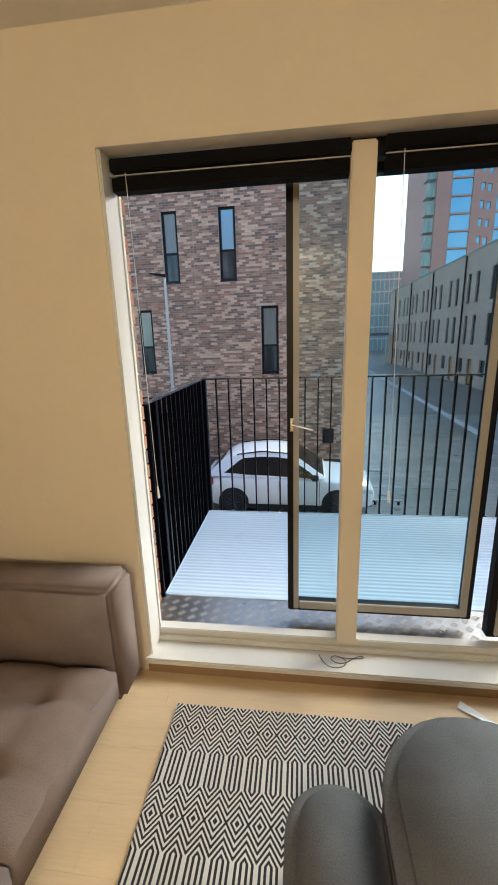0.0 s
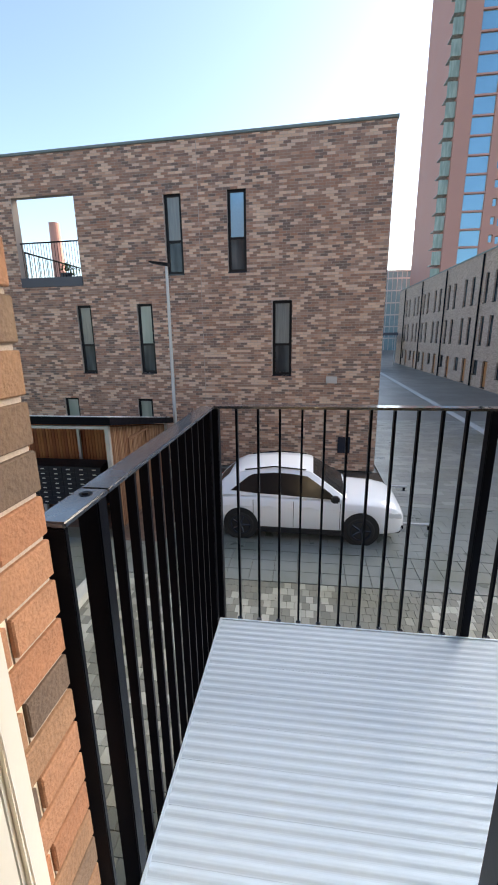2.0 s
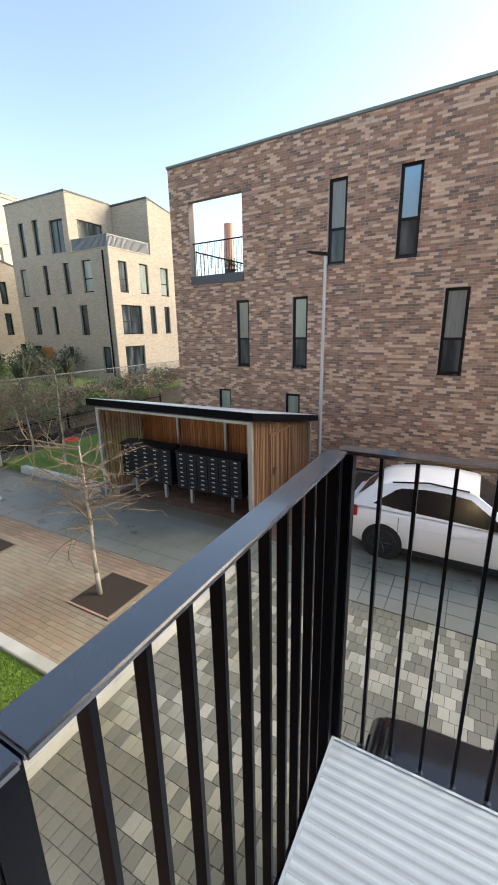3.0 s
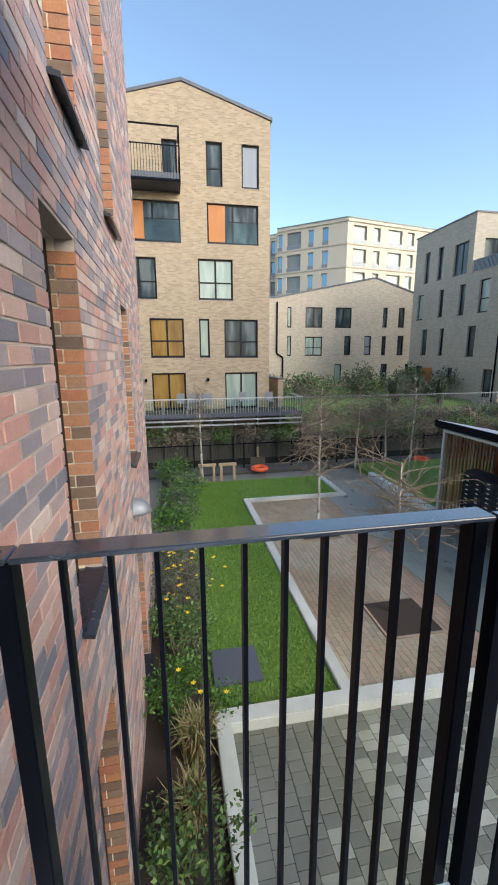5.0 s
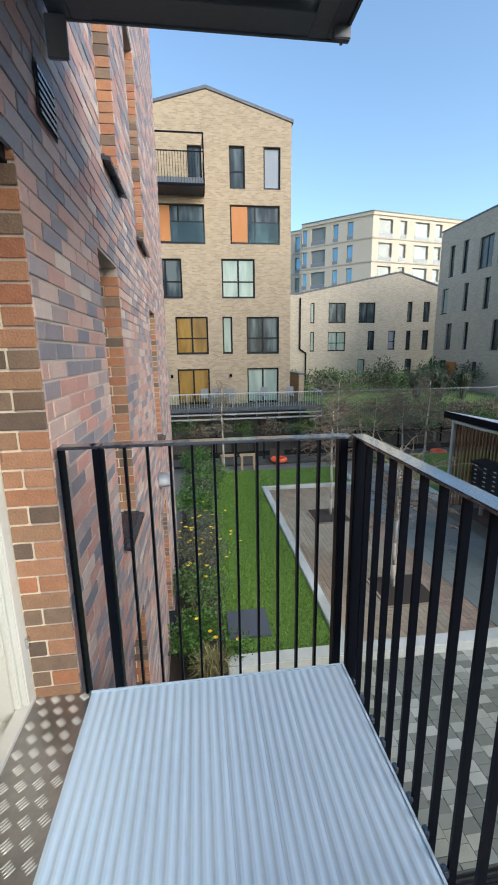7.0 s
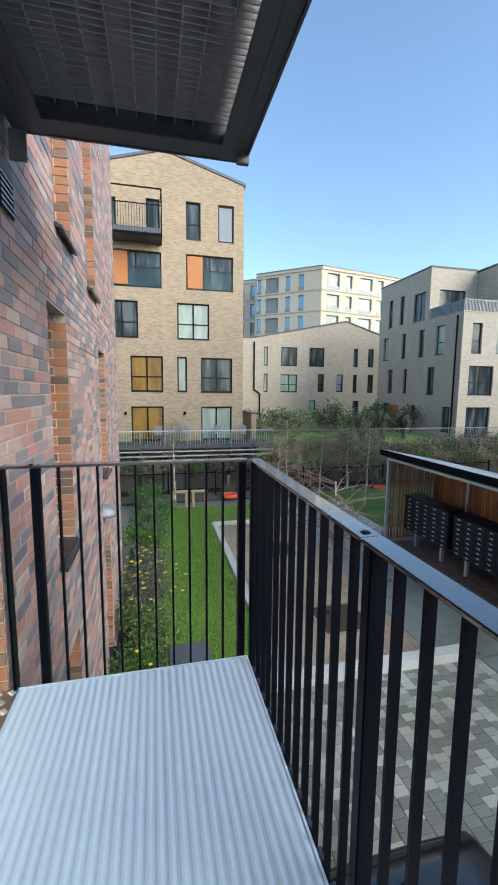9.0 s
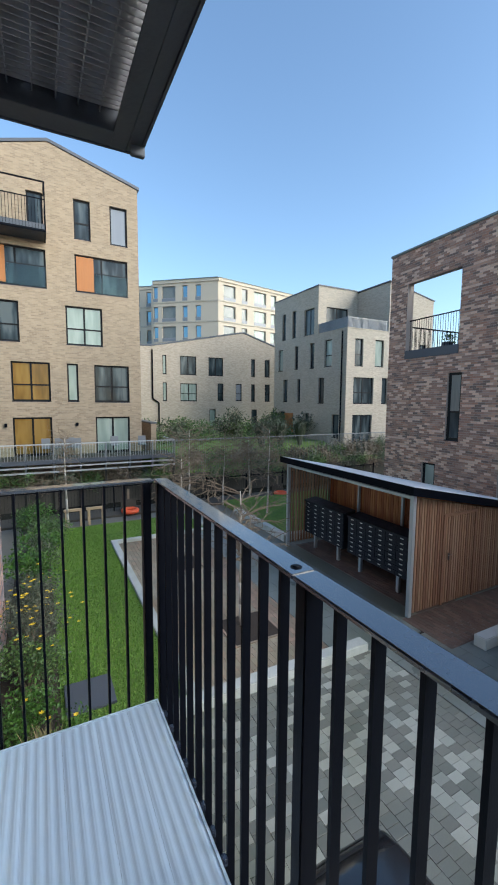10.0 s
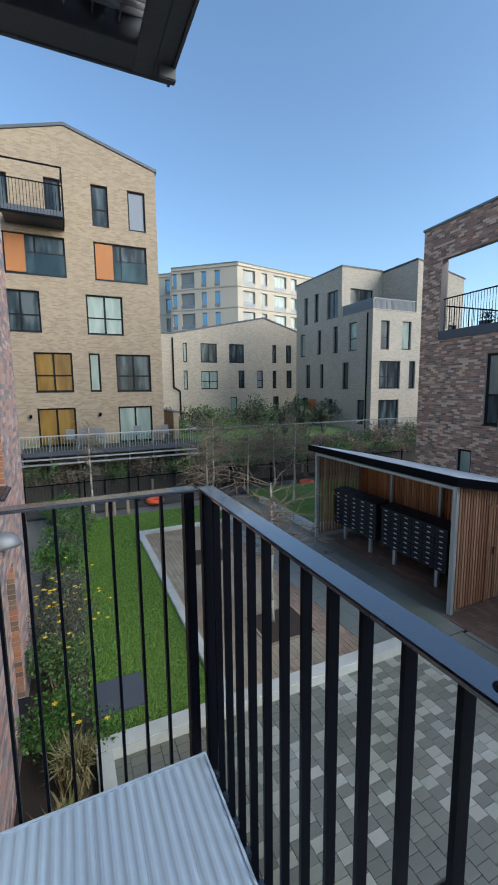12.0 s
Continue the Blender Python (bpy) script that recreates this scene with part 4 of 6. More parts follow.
for k in range(8):
    part("deck_board", Mesh().box(UX0 + 0.02, UX1 - 0.02, -1.165 + k * 0.14 + 0.008, -1.165 + (k + 1) * 0.14 - 0.008, UZ + 0.165, UZ + 0.19), M_SOFFIT, ub)
for bxx in (UX0 + 0.07, 0.80, 1.98):
    part("bracket", Mesh().box(bxx, bxx + 0.035, UY1 - 0.06, UY1 + 0.012, UZ - 0.06, UZ - 0.012), M_SOFFIT, ub, "", 0.004)
part("bracket", Mesh().box(UX0 + 0.01, UX0 + 0.03, FY + 0.014, FY + 0.10, UZ - 0.16, UZ - 0.003), M_SATELLITE, ub, "grey steel wall bracket", 0.004)

# ---------------------------------------------------------------- brown brick block across the yard
opp = thing("brick_house", "brown multi-tone brick block of flats with slim windows", "house", "", pose(0, 11.5, 0, 0, 0, -2.29))


def across(u, d, z):
    return (u, -d, z)


OX0, OX1, OZ1 = -10.1, 2.76, 7.02
OPP_WIN = [(-4.0, -3.44, 3.33, 5.64), (-2.0, -1.42, 3.33, 5.64), (-7.33, -6.80, 0.22, 2.48), (-5.14, -4.60, 0.22, 2.48), (-0.62, -0.01, 0.16, 2.46), (-8.23, -7.66, -2.10, -0.66), (-5.39, -4.83, -2.10, -0.68)]
HOLE = (-9.25, -7.0, 3.38, 5.88)
part("wall", wall_mesh(OX0, OX1, G, OZ1, OPP_WIN + [HOLE], across, 0.3), M_MORTAR, opp)
for b6 in ((OX0, OX0 + 0.3, 0.3, 9, G, 3.3), (OX1 - 0.3, OX1, 0.3, 9, G, OZ1), (OX0, OX1, 9, 9.3, G, 3.3), (-6.9, OX1, 9.0, 9.3, 3.3, OZ1), (-6.9, -6.6, 0.3, 9.0, 3.3, OZ1)):
    part("wall", Mesh().box(*b6), M_ROWBRICK, opp)
part("roof", Mesh().box(-6.9, OX1, 0.3, 9.3, OZ1 - 0.2, OZ1).box(OX0 + 0.3, -6.9, 0.3, 9.0, 3.1, 3.3), M_SLATE, opp)
part("coping", Mesh().box(OX0 - 0.04, OX1 + 0.04, -0.05, 0.36, OZ1, OZ1 + 0.08), M_COPING, opp, "green-grey metal parapet coping", 0.01)
rng = random.Random(11)
rects = brick_rects(OX0, OX1, G, OZ1, OPP_WIN + [HOLE], rng)
ob = new("brick", brick_mesh("brick", rects, across, M_BROWNBRICK, rng))
ob.parent = opp
ob["kind"] = "stuff"
part("movement_joint", Mesh().box(-2.90, -2.885, -0.008, 0.0, G, OZ1), M_MORTAR, opp)
for k, w in enumerate(OPP_WIN):
    # Second window: blue pane colour stands for reflected sky.
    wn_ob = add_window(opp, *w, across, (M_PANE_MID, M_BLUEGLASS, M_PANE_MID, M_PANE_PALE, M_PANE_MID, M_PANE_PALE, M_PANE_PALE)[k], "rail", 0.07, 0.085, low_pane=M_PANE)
    if k in (3, 1, 0):
        blind = Mesh()
        zlo, zhi = w[2] + 0.08, w[2] + (w[3] - w[2]) * 0.40
        n = 16
        for j in range(n):
            z = zlo + (zhi - zlo) * j / n
            blind.box(w[0] + 0.09, w[1] - 0.09, 0.106, 0.109, z, z + (zhi - zlo) / n * 0.7)
        part("blind", blind, M_PANE_PALE, wn_ob, "pale slatted blind")
part("meter_box", Mesh().box(1.1, 1.45, -0.06, -0.002, -0.10, 0.12), M_STEEL, opp, "small grey box", 0.01)
part("flue_cover", Mesh().box(1.55, 1.95, -0.05, -0.002, -2.4, -1.85), M_DARKSILL, opp, "dark vent cover", 0.01)
part("hole_lining", Mesh().box(HOLE[0] - 0.02, HOLE[1] + 0.02, -0.03, 0.33, HOLE[2] - 0.28, HOLE[2] + 0.02), M_SLATE, opp, "dark slate grey sill band", 0.008)
tr = Mesh()
for y in (0.15,):
    tr.box(HOLE[0], HOLE[1], y, y + 0.03, HOLE[2] + 1.12, HOLE[2] + 1.16)
part("terrace_rail", tr, M_RAIL, opp)
for k in range(22):
    x = HOLE[0] + 0.05 + k * 0.102
    part("baluster", Mesh().box(x - 0.004, x + 0.004, 0.158, 0.172, HOLE[2] + 0.02, HOLE[2] + 1.12), M_RAIL, opp)
tr2 = Mesh().box(OX0 + 0.2, OX0 + 0.24, 0.3, 8.8, HOLE[2] + 1.05, HOLE[2] + 1.1)
part("terrace_rail", tr2, M_RAIL, opp)
for k in range(34):
    y = 0.4 + k * 0.25
    part("baluster", Mesh().box(OX0 + 0.21, OX0 + 0.23, y, y + 0.02, HOLE[2] - 0.08, HOLE[2] + 1.05), M_RAIL, opp)
rs = random.Random(31)
pot = thing("potted_plant", "small potted green shrub on the roof terrace", "plant")
mw = opp.matrix_basis
part("pot", Mesh().tube(mw @ Vector((-8.0, 0.7, 3.3)), mw @ Vector((-8.0, 0.7, 3.62)), 0.16, 0.2, 14), M_SLATE, pot)
lm = Mesh()
leaves(lm, [mw @ Vector((-8.0, 0.7, 3.82)), mw @ Vector((-7.85, 0.75, 3.75))], 0.25, 220, 0.07, rs)
part("foliage", lm, M_LEAF, pot)

# ---------------------------------------------------------------- buff gable block over the canal
gab = thing("gable_block", "tall buff brick gabled block of flats over the canal", "building")


def gx(u, d, z):
    return (-21.0 + d, u, z)


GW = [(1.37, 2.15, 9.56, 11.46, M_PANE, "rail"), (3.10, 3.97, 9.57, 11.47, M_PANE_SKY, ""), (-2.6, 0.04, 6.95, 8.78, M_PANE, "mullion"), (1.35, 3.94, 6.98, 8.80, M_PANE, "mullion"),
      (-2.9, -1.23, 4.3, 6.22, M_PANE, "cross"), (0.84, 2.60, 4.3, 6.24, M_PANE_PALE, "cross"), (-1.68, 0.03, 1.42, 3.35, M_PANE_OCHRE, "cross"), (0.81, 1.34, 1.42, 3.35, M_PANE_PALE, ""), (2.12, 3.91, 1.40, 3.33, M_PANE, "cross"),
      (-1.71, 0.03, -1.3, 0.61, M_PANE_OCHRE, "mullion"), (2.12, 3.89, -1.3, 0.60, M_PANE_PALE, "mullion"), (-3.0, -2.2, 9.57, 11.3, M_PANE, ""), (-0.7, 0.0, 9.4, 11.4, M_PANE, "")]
holes = [w[:4] for w in GW]
part("wall", wall_mesh(-7.2, 4.53, G, 11.6, holes, gx, 0.35), M_BUFF, gab)
part("gable_wall", Mesh().prism([(-7.2, 11.6), (4.53, 11.6), (4.53, 12.55), (0.3, 13.78), (-7.2, 11.65)], "x", -21.35, -21.0), M_BUFF, gab)
part("side_wall", Mesh().box(-33, -21.35, 4.18, 4.53, G, 12.5), M_BUFF, gab)
part("side_wall", Mesh().box(-33, -21.35, -7.2, -6.85, G, 11.6).box(-33.3, -33, -7.2, 4.53, G, 11.6), M_BUFF, gab)
rf = Mesh()
for a, b in (((4.62, 12.55), (0.3, 13.80)), ((0.3, 13.80), (-7.3, 11.64))):
    rf.hexa([(-33, a[0], a[1]), (-20.95, a[0], a[1]), (-20.95, b[0], b[1]), (-33, b[0], b[1]), (-33, a[0], a[1] + 0.14), (-20.95, a[0], a[1] + 0.14), (-20.95, b[0], b[1] + 0.14), (-33, b[0], b[1] + 0.14)])
part("roof", rf, M_SLATE, gab)
for k, w in enumerate(GW):
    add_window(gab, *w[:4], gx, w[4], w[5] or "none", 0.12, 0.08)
for y0 in (1.43, -2.52):
    pn = part("panel", Mesh().box(-21.11, -21.075, y0, y0 + 0.82, 7.05, 8.72), M_ORANGEPANEL, gab, "orange timber infill panel")
    for k in range(7):
        part("slat", Mesh().box(-21.075, -21.055, y0 + k * 0.117, y0 + k * 0.117 + 0.10, 7.05, 8.72), M_ORANGEPANEL, pn)
for y0, y1, z in ((2.30, 3.94, 7.0), (-1.66, 0.04, 6.98)):
    g = part("juliet_glass", Mesh().box(-20.97, -20.955, y0, y1, z, z + 0.95), M_GLASS, gab, "clear glass guard")
    part("juliet_rail", Mesh().box(-20.98, -20.94, y0, y1, z + 0.95, z + 0.99), M_BLACKFRAME, gab)
gbal = thing("balcony", "small black steel balcony hung on the gable wall", "balcony")
part("floor", Mesh().box(-21.0, -19.6, -2.4, 0.05, 9.15, 9.45), M_SOFFIT, gbal)
part("edge", Mesh().box(-19.62, -19.56, -2.45, 0.08, 9.1, 9.2).box(-21.0, -19.62, 0.02, 0.08, 9.1, 9.2), M_RAIL, gbal)
part("top_rail", Mesh().box(-19.64, -19.57, -2.45, 0.08, 11.25, 11.30).box(-21.0, -19.64, 0.01, 0.08, 11.25, 11.30).box(-19.63, -19.59, -2.45, 0.08, 10.5, 10.54), M_RAIL, gbal)
for k in range(20):
    y = -2.4 + k * 0.128
    part("baluster", Mesh().box(-19.62, -19.60, y - 0.010, y + 0.010, 9.2, 10.5), M_RAIL, gbal)
for k in range(9):
    x = -20.9 + k * 0.15
    part("baluster", Mesh().box(x - 0.012, x + 0.012, 0.03, 0.05, 9.2, 10.5), M_RAIL, gbal)
part("corner_post", Mesh().box(-19.64, -19.58, 0.02, 0.08, 9.2, 11.25), M_RAIL, gbal)
part("corner_post", Mesh().box(-19.64, -19.58, -2.45, -2.39, 9.2, 11.25), M_RAIL, gbal)
for y in (-2.0, 1.2):
    part("wall_lamp", Mesh().box(-21.0, -20.88, y - 0.06, y + 0.06, 0.15, 0.32), M_RAIL, gab, "small dark wall lamp", 0.01)

# terrace over the canal
ter = thing("canal_terrace", "timber terrace with grey steel railings over the canal", "terrace")
part("deck", Mesh().box(-21.0, -19.0, -7.0, 5.8, -1.5, -1.32), M_STONE, ter)
part("fascia", Mesh().box(-19.0, -18.94, -7.0, 5.8, -1.5, -1.30), M_SOFFIT, ter)
for z in (-1.60, -1.84):
    part("lower_rail", Mesh().box(-19.02, -18.92, -7.0, 5.8, z - 0.07, z), M_STEEL, ter)
part("guard_screen", Mesh().box(-18.99, -18.985, -7.0, 5.8, -1.25, -0.68), M_GLASS, ter, "clear guard screen")
part("top_rail", Mesh().box(-19.0, -18.94, -7.0, 5.8, -0.6, -0.55).box(-21, -19, 5.74, 5.8, -0.6, -0.55), M_STEEL, ter)
for k in range(100):
    y = -7.0 + k * 0.128
    part("baluster", Mesh().box(-18.975, -18.962, y, y + 0.013, -1.30, -0.6), M_STEEL, ter)
for k in range(12):
    y = -7.0 + k * 1.16
    part("post", Mesh().box(-19.0, -18.94, y, y + 0.05, -1.95, -0.6), M_SATELLITE, ter)
    part("support_column", Mesh().box(-19.3, -19.2, y, y + 0.1, G - 1.2, -1.5), M_STONE, ter)
rng = random.Random(9)
for k, y in enumerate((-0.3, 0.3, 0.8, 1.1, 3.0, 4.4)):
    ch = thing("garden_chair", "pale metal garden chair on the canal terrace", "chair", "terrace chairs")
    x = -20.2 + rng.uniform(-0.3, 0.3)
    part("seat", Mesh().box(x - 0.22, x + 0.22, y - 0.2, y + 0.2, -0.90, -0.86), M_SATELLITE, ch)
    part("backrest", Mesh().box(x - 0.24, x - 0.2, y - 0.2, y + 0.2, -0.86, -0.42), M_SATELLITE, ch)
    for dx in (-0.2, 0.18):
        for dy in (-0.18, 0.16):
            part("leg", Mesh().box(x + dx, x + dx + 0.02, y + dy, y + dy + 0.02, -1.32, -0.90), M_SATELLITE, ch)

# ---------------------------------------------------------------- mid gable house
mid = thing("gabled_house", "buff brick gabled house beyond the canal", "house")


def mx_(u, d, z):
    return (-37.7 + d, u, z)


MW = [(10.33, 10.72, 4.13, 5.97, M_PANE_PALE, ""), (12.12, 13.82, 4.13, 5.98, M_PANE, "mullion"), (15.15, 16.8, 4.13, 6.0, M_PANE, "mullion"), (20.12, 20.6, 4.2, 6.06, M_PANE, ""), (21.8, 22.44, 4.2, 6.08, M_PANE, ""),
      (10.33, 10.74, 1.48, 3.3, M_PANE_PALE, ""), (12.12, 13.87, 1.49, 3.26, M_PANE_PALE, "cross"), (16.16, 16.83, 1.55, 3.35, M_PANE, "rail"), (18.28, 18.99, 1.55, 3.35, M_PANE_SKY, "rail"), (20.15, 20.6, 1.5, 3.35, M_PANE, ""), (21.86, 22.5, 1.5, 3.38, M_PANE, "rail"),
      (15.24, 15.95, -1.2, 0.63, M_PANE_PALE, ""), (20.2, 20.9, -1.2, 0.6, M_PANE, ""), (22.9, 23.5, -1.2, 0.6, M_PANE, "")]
part("wall", wall_mesh(4.0, 26.0, G, 6.6, [w[:4] for w in MW], mx_, 0.35), M_MIDBUFF, mid)
part("gable_wall", Mesh().prism([(4.0, 6.6), (26.0, 6.6), (19.13, 8.72), (9.2, 6.72), (4.0, 6.62)], "x", -38.05, -37.7), M_MIDBUFF, mid)
part("side_wall", Mesh().box(-50, -38.05, 25.65, 26, G, 6.6).box(-50, -38.05, 4.0, 4.35, G, 6.6), M_MIDBUFF, mid)
rf = Mesh()
for a, b in (((26.1, 6.6), (19.13, 8.74)), ((19.13, 8.74), (9.2, 6.74)), ((9.2, 6.74), (4.0, 6.64))):
    rf.hexa([(-50, a[0], a[1]), (-37.65, a[0], a[1]), (-37.65, b[0], b[1]), (-50, b[0], b[1]), (-50, a[0], a[1] + 0.14), (-37.65, a[0], a[1] + 0.14), (-37.65, b[0], b[1] + 0.14), (-50, b[0], b[1] + 0.14)])
part("roof", rf, M_SLATE, mid)
for w in MW:
    add_window(mid, *w[:4], mx_, w[4], w[5] or "none", 0.1, 0.08)
part("downpipe", Mesh().tube((-37.6, 9.3, 6.4), (-37.6, 9.3, 1.7), 0.07).tube((-37.6, 9.3, 1.7), (-37.6, 9.9, 1.3), 0.07).tube((-37.6, 9.9, 1.3), (-37.6, 9.9, -1.5), 0.07), M_RAIL, mid)

# ---------------------------------------------------------------- corner block with roof terrace
cor = thing("corner_block", "pale brick corner block with a railed roof terrace", "building")


def cl_(u, d, z):        # shaded long side, facing the yard
    return (u, 19.2 - d, z)


def cr_(u, d, z):        # sunlit side facing the canal
    return (-21.1 + d, u, z)


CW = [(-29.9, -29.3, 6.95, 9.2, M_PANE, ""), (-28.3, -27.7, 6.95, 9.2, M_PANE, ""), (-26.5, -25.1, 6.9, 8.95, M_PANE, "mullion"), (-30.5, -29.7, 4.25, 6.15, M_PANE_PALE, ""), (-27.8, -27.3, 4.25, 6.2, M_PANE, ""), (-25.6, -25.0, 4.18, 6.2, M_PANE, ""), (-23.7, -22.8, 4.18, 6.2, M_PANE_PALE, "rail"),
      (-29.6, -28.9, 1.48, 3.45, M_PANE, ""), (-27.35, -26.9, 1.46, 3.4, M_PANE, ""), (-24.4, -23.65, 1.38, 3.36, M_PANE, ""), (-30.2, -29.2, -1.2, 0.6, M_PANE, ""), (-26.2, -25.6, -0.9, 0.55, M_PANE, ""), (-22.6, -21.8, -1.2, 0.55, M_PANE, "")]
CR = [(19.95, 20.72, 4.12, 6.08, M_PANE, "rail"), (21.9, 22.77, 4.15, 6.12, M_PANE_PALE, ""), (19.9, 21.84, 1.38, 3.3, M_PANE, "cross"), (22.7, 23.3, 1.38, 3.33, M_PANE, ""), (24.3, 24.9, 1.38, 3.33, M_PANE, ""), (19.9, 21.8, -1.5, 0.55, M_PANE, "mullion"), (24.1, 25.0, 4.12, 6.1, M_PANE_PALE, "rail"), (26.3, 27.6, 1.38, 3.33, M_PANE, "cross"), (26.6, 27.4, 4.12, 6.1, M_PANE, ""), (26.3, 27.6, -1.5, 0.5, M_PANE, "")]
part("wall", wall_mesh(-31.2, -21.1, G, 6.75, [w[:4] for w in CW], cl_, 0.35), M_PALEBUFF, cor)
part("wall", wall_mesh(-31.2, -24.6, 6.75, 10.5, [w[:4] for w in CW], cl_, 0.35), M_PALEBUFF, cor)
part("wall", wall_mesh(19.55, 28.0, G, 6.75, [w[:4] for w in CR], cr_, 0.35), M_PALEBUFF, cor)
UP = [(20.0, 22.2, 7.2, 9.0)]
part("wall", wall_mesh(19.55, 23.2, 6.75, 10.5, UP, lambda u, d, z: (-24.6 + d, u, z), 0.35), M_PALEBUFF, cor)
add_window(cor, *UP[0], lambda u, d, z: (-24.6 + d, u, z), M_PANE, "mullion", 0.1, 0.08)
part("wall", Mesh().prism([(-24.6, 6.75), (-21.1, 6.75), (-21.1, 10.46), (-24.6, 10.40)], "y", 23.2, 23.55), M_PALEBUFF, cor)
part("wall", Mesh().prism([(23.55, 6.75), (28.0, 6.75), (28.0, 9.55), (23.55, 10.42)], "x", -21.45, -21.1), M_PALEBUFF, cor)
part("wall", Mesh().box(-31.2, -30.85, 19.55, 28.0, G, 10.5).box(-30.85, -21.45, 27.7, 28.0, G, 9.5), M_PALEBUFF, cor)
part("roof", Mesh().hexa([(-30.85, 23.1, 10.38), (-21.05, 23.1, 10.48), (-21.05, 28.1, 9.56), (-30.85, 28.1, 9.56), (-30.85, 23.1, 10.46), (-21.05, 23.1, 10.56), (-21.05, 28.1, 9.64), (-30.85, 28.1, 9.64)]), M_SLATE, cor)
part("roof", Mesh().box(-31.25, -24.55, 19.15, 23.1, 10.5, 10.60), M_SLATE, cor)
part("terrace_floor", Mesh().box(-24.6, -21.46, 19.56, 23.2, 6.55, 6.74), M_SLATE, cor)
part("coping", Mesh().box(-24.6, -21.06, 19.17, 19.57, 6.755, 6.82).box(-21.47, -21.06, 19.57, 23.2, 6.755, 6.82), M_PALEBUFF, cor)
part("parapet_rail", Mesh().box(-24.6, -21.15, 19.27, 19.33, 7.52, 7.58).box(-21.21, -21.15, 19.33, 23.2, 7.52, 7.58), M_SATELLITE, cor, "grey terrace guard rail")
for k in range(31):
    part("parapet_bar", Mesh().box(-24.55 + k * 0.11, -24.505 + k * 0.11, 19.28, 19.31, 6.82, 7.52), M_SATELLITE, cor)
part("screen", Mesh().box(-24.55, -21.24, 19.315, 19.325, 6.84, 7.52).box(-21.225, -21.215, 19.33, 23.2, 6.84, 7.52), mat("grey_screen", (0.26, 0.29, 0.33), 0.3, var=0.2, scale=1.5), cor, "grey glazed terrace screen")
for k in range(34):
    part("parapet_bar", Mesh().box(-21.20, -21.17, 19.35 + k * 0.11, 19.395 + k * 0.11, 6.82, 7.52), M_SATELLITE, cor)
for w in CW:
    add_window(cor, *w[:4], cl_, w[4], w[5] or "none", 0.14, 0.06)
for w in CR:
    add_window(cor, *w[:4], cr_, w[4], w[5] or "none", 0.14, 0.06)
part("panel", Mesh().box(-29.2, -27.9, 19.12, 19.19, -1.2, 0.5), M_ORANGEPANEL, cor, "brown timber door panel")
part("downpipe", Mesh().tube((-21.5, 19.08, 6.6), (-21.5, 19.08, -1.5), 0.055), M_RAIL, cor)

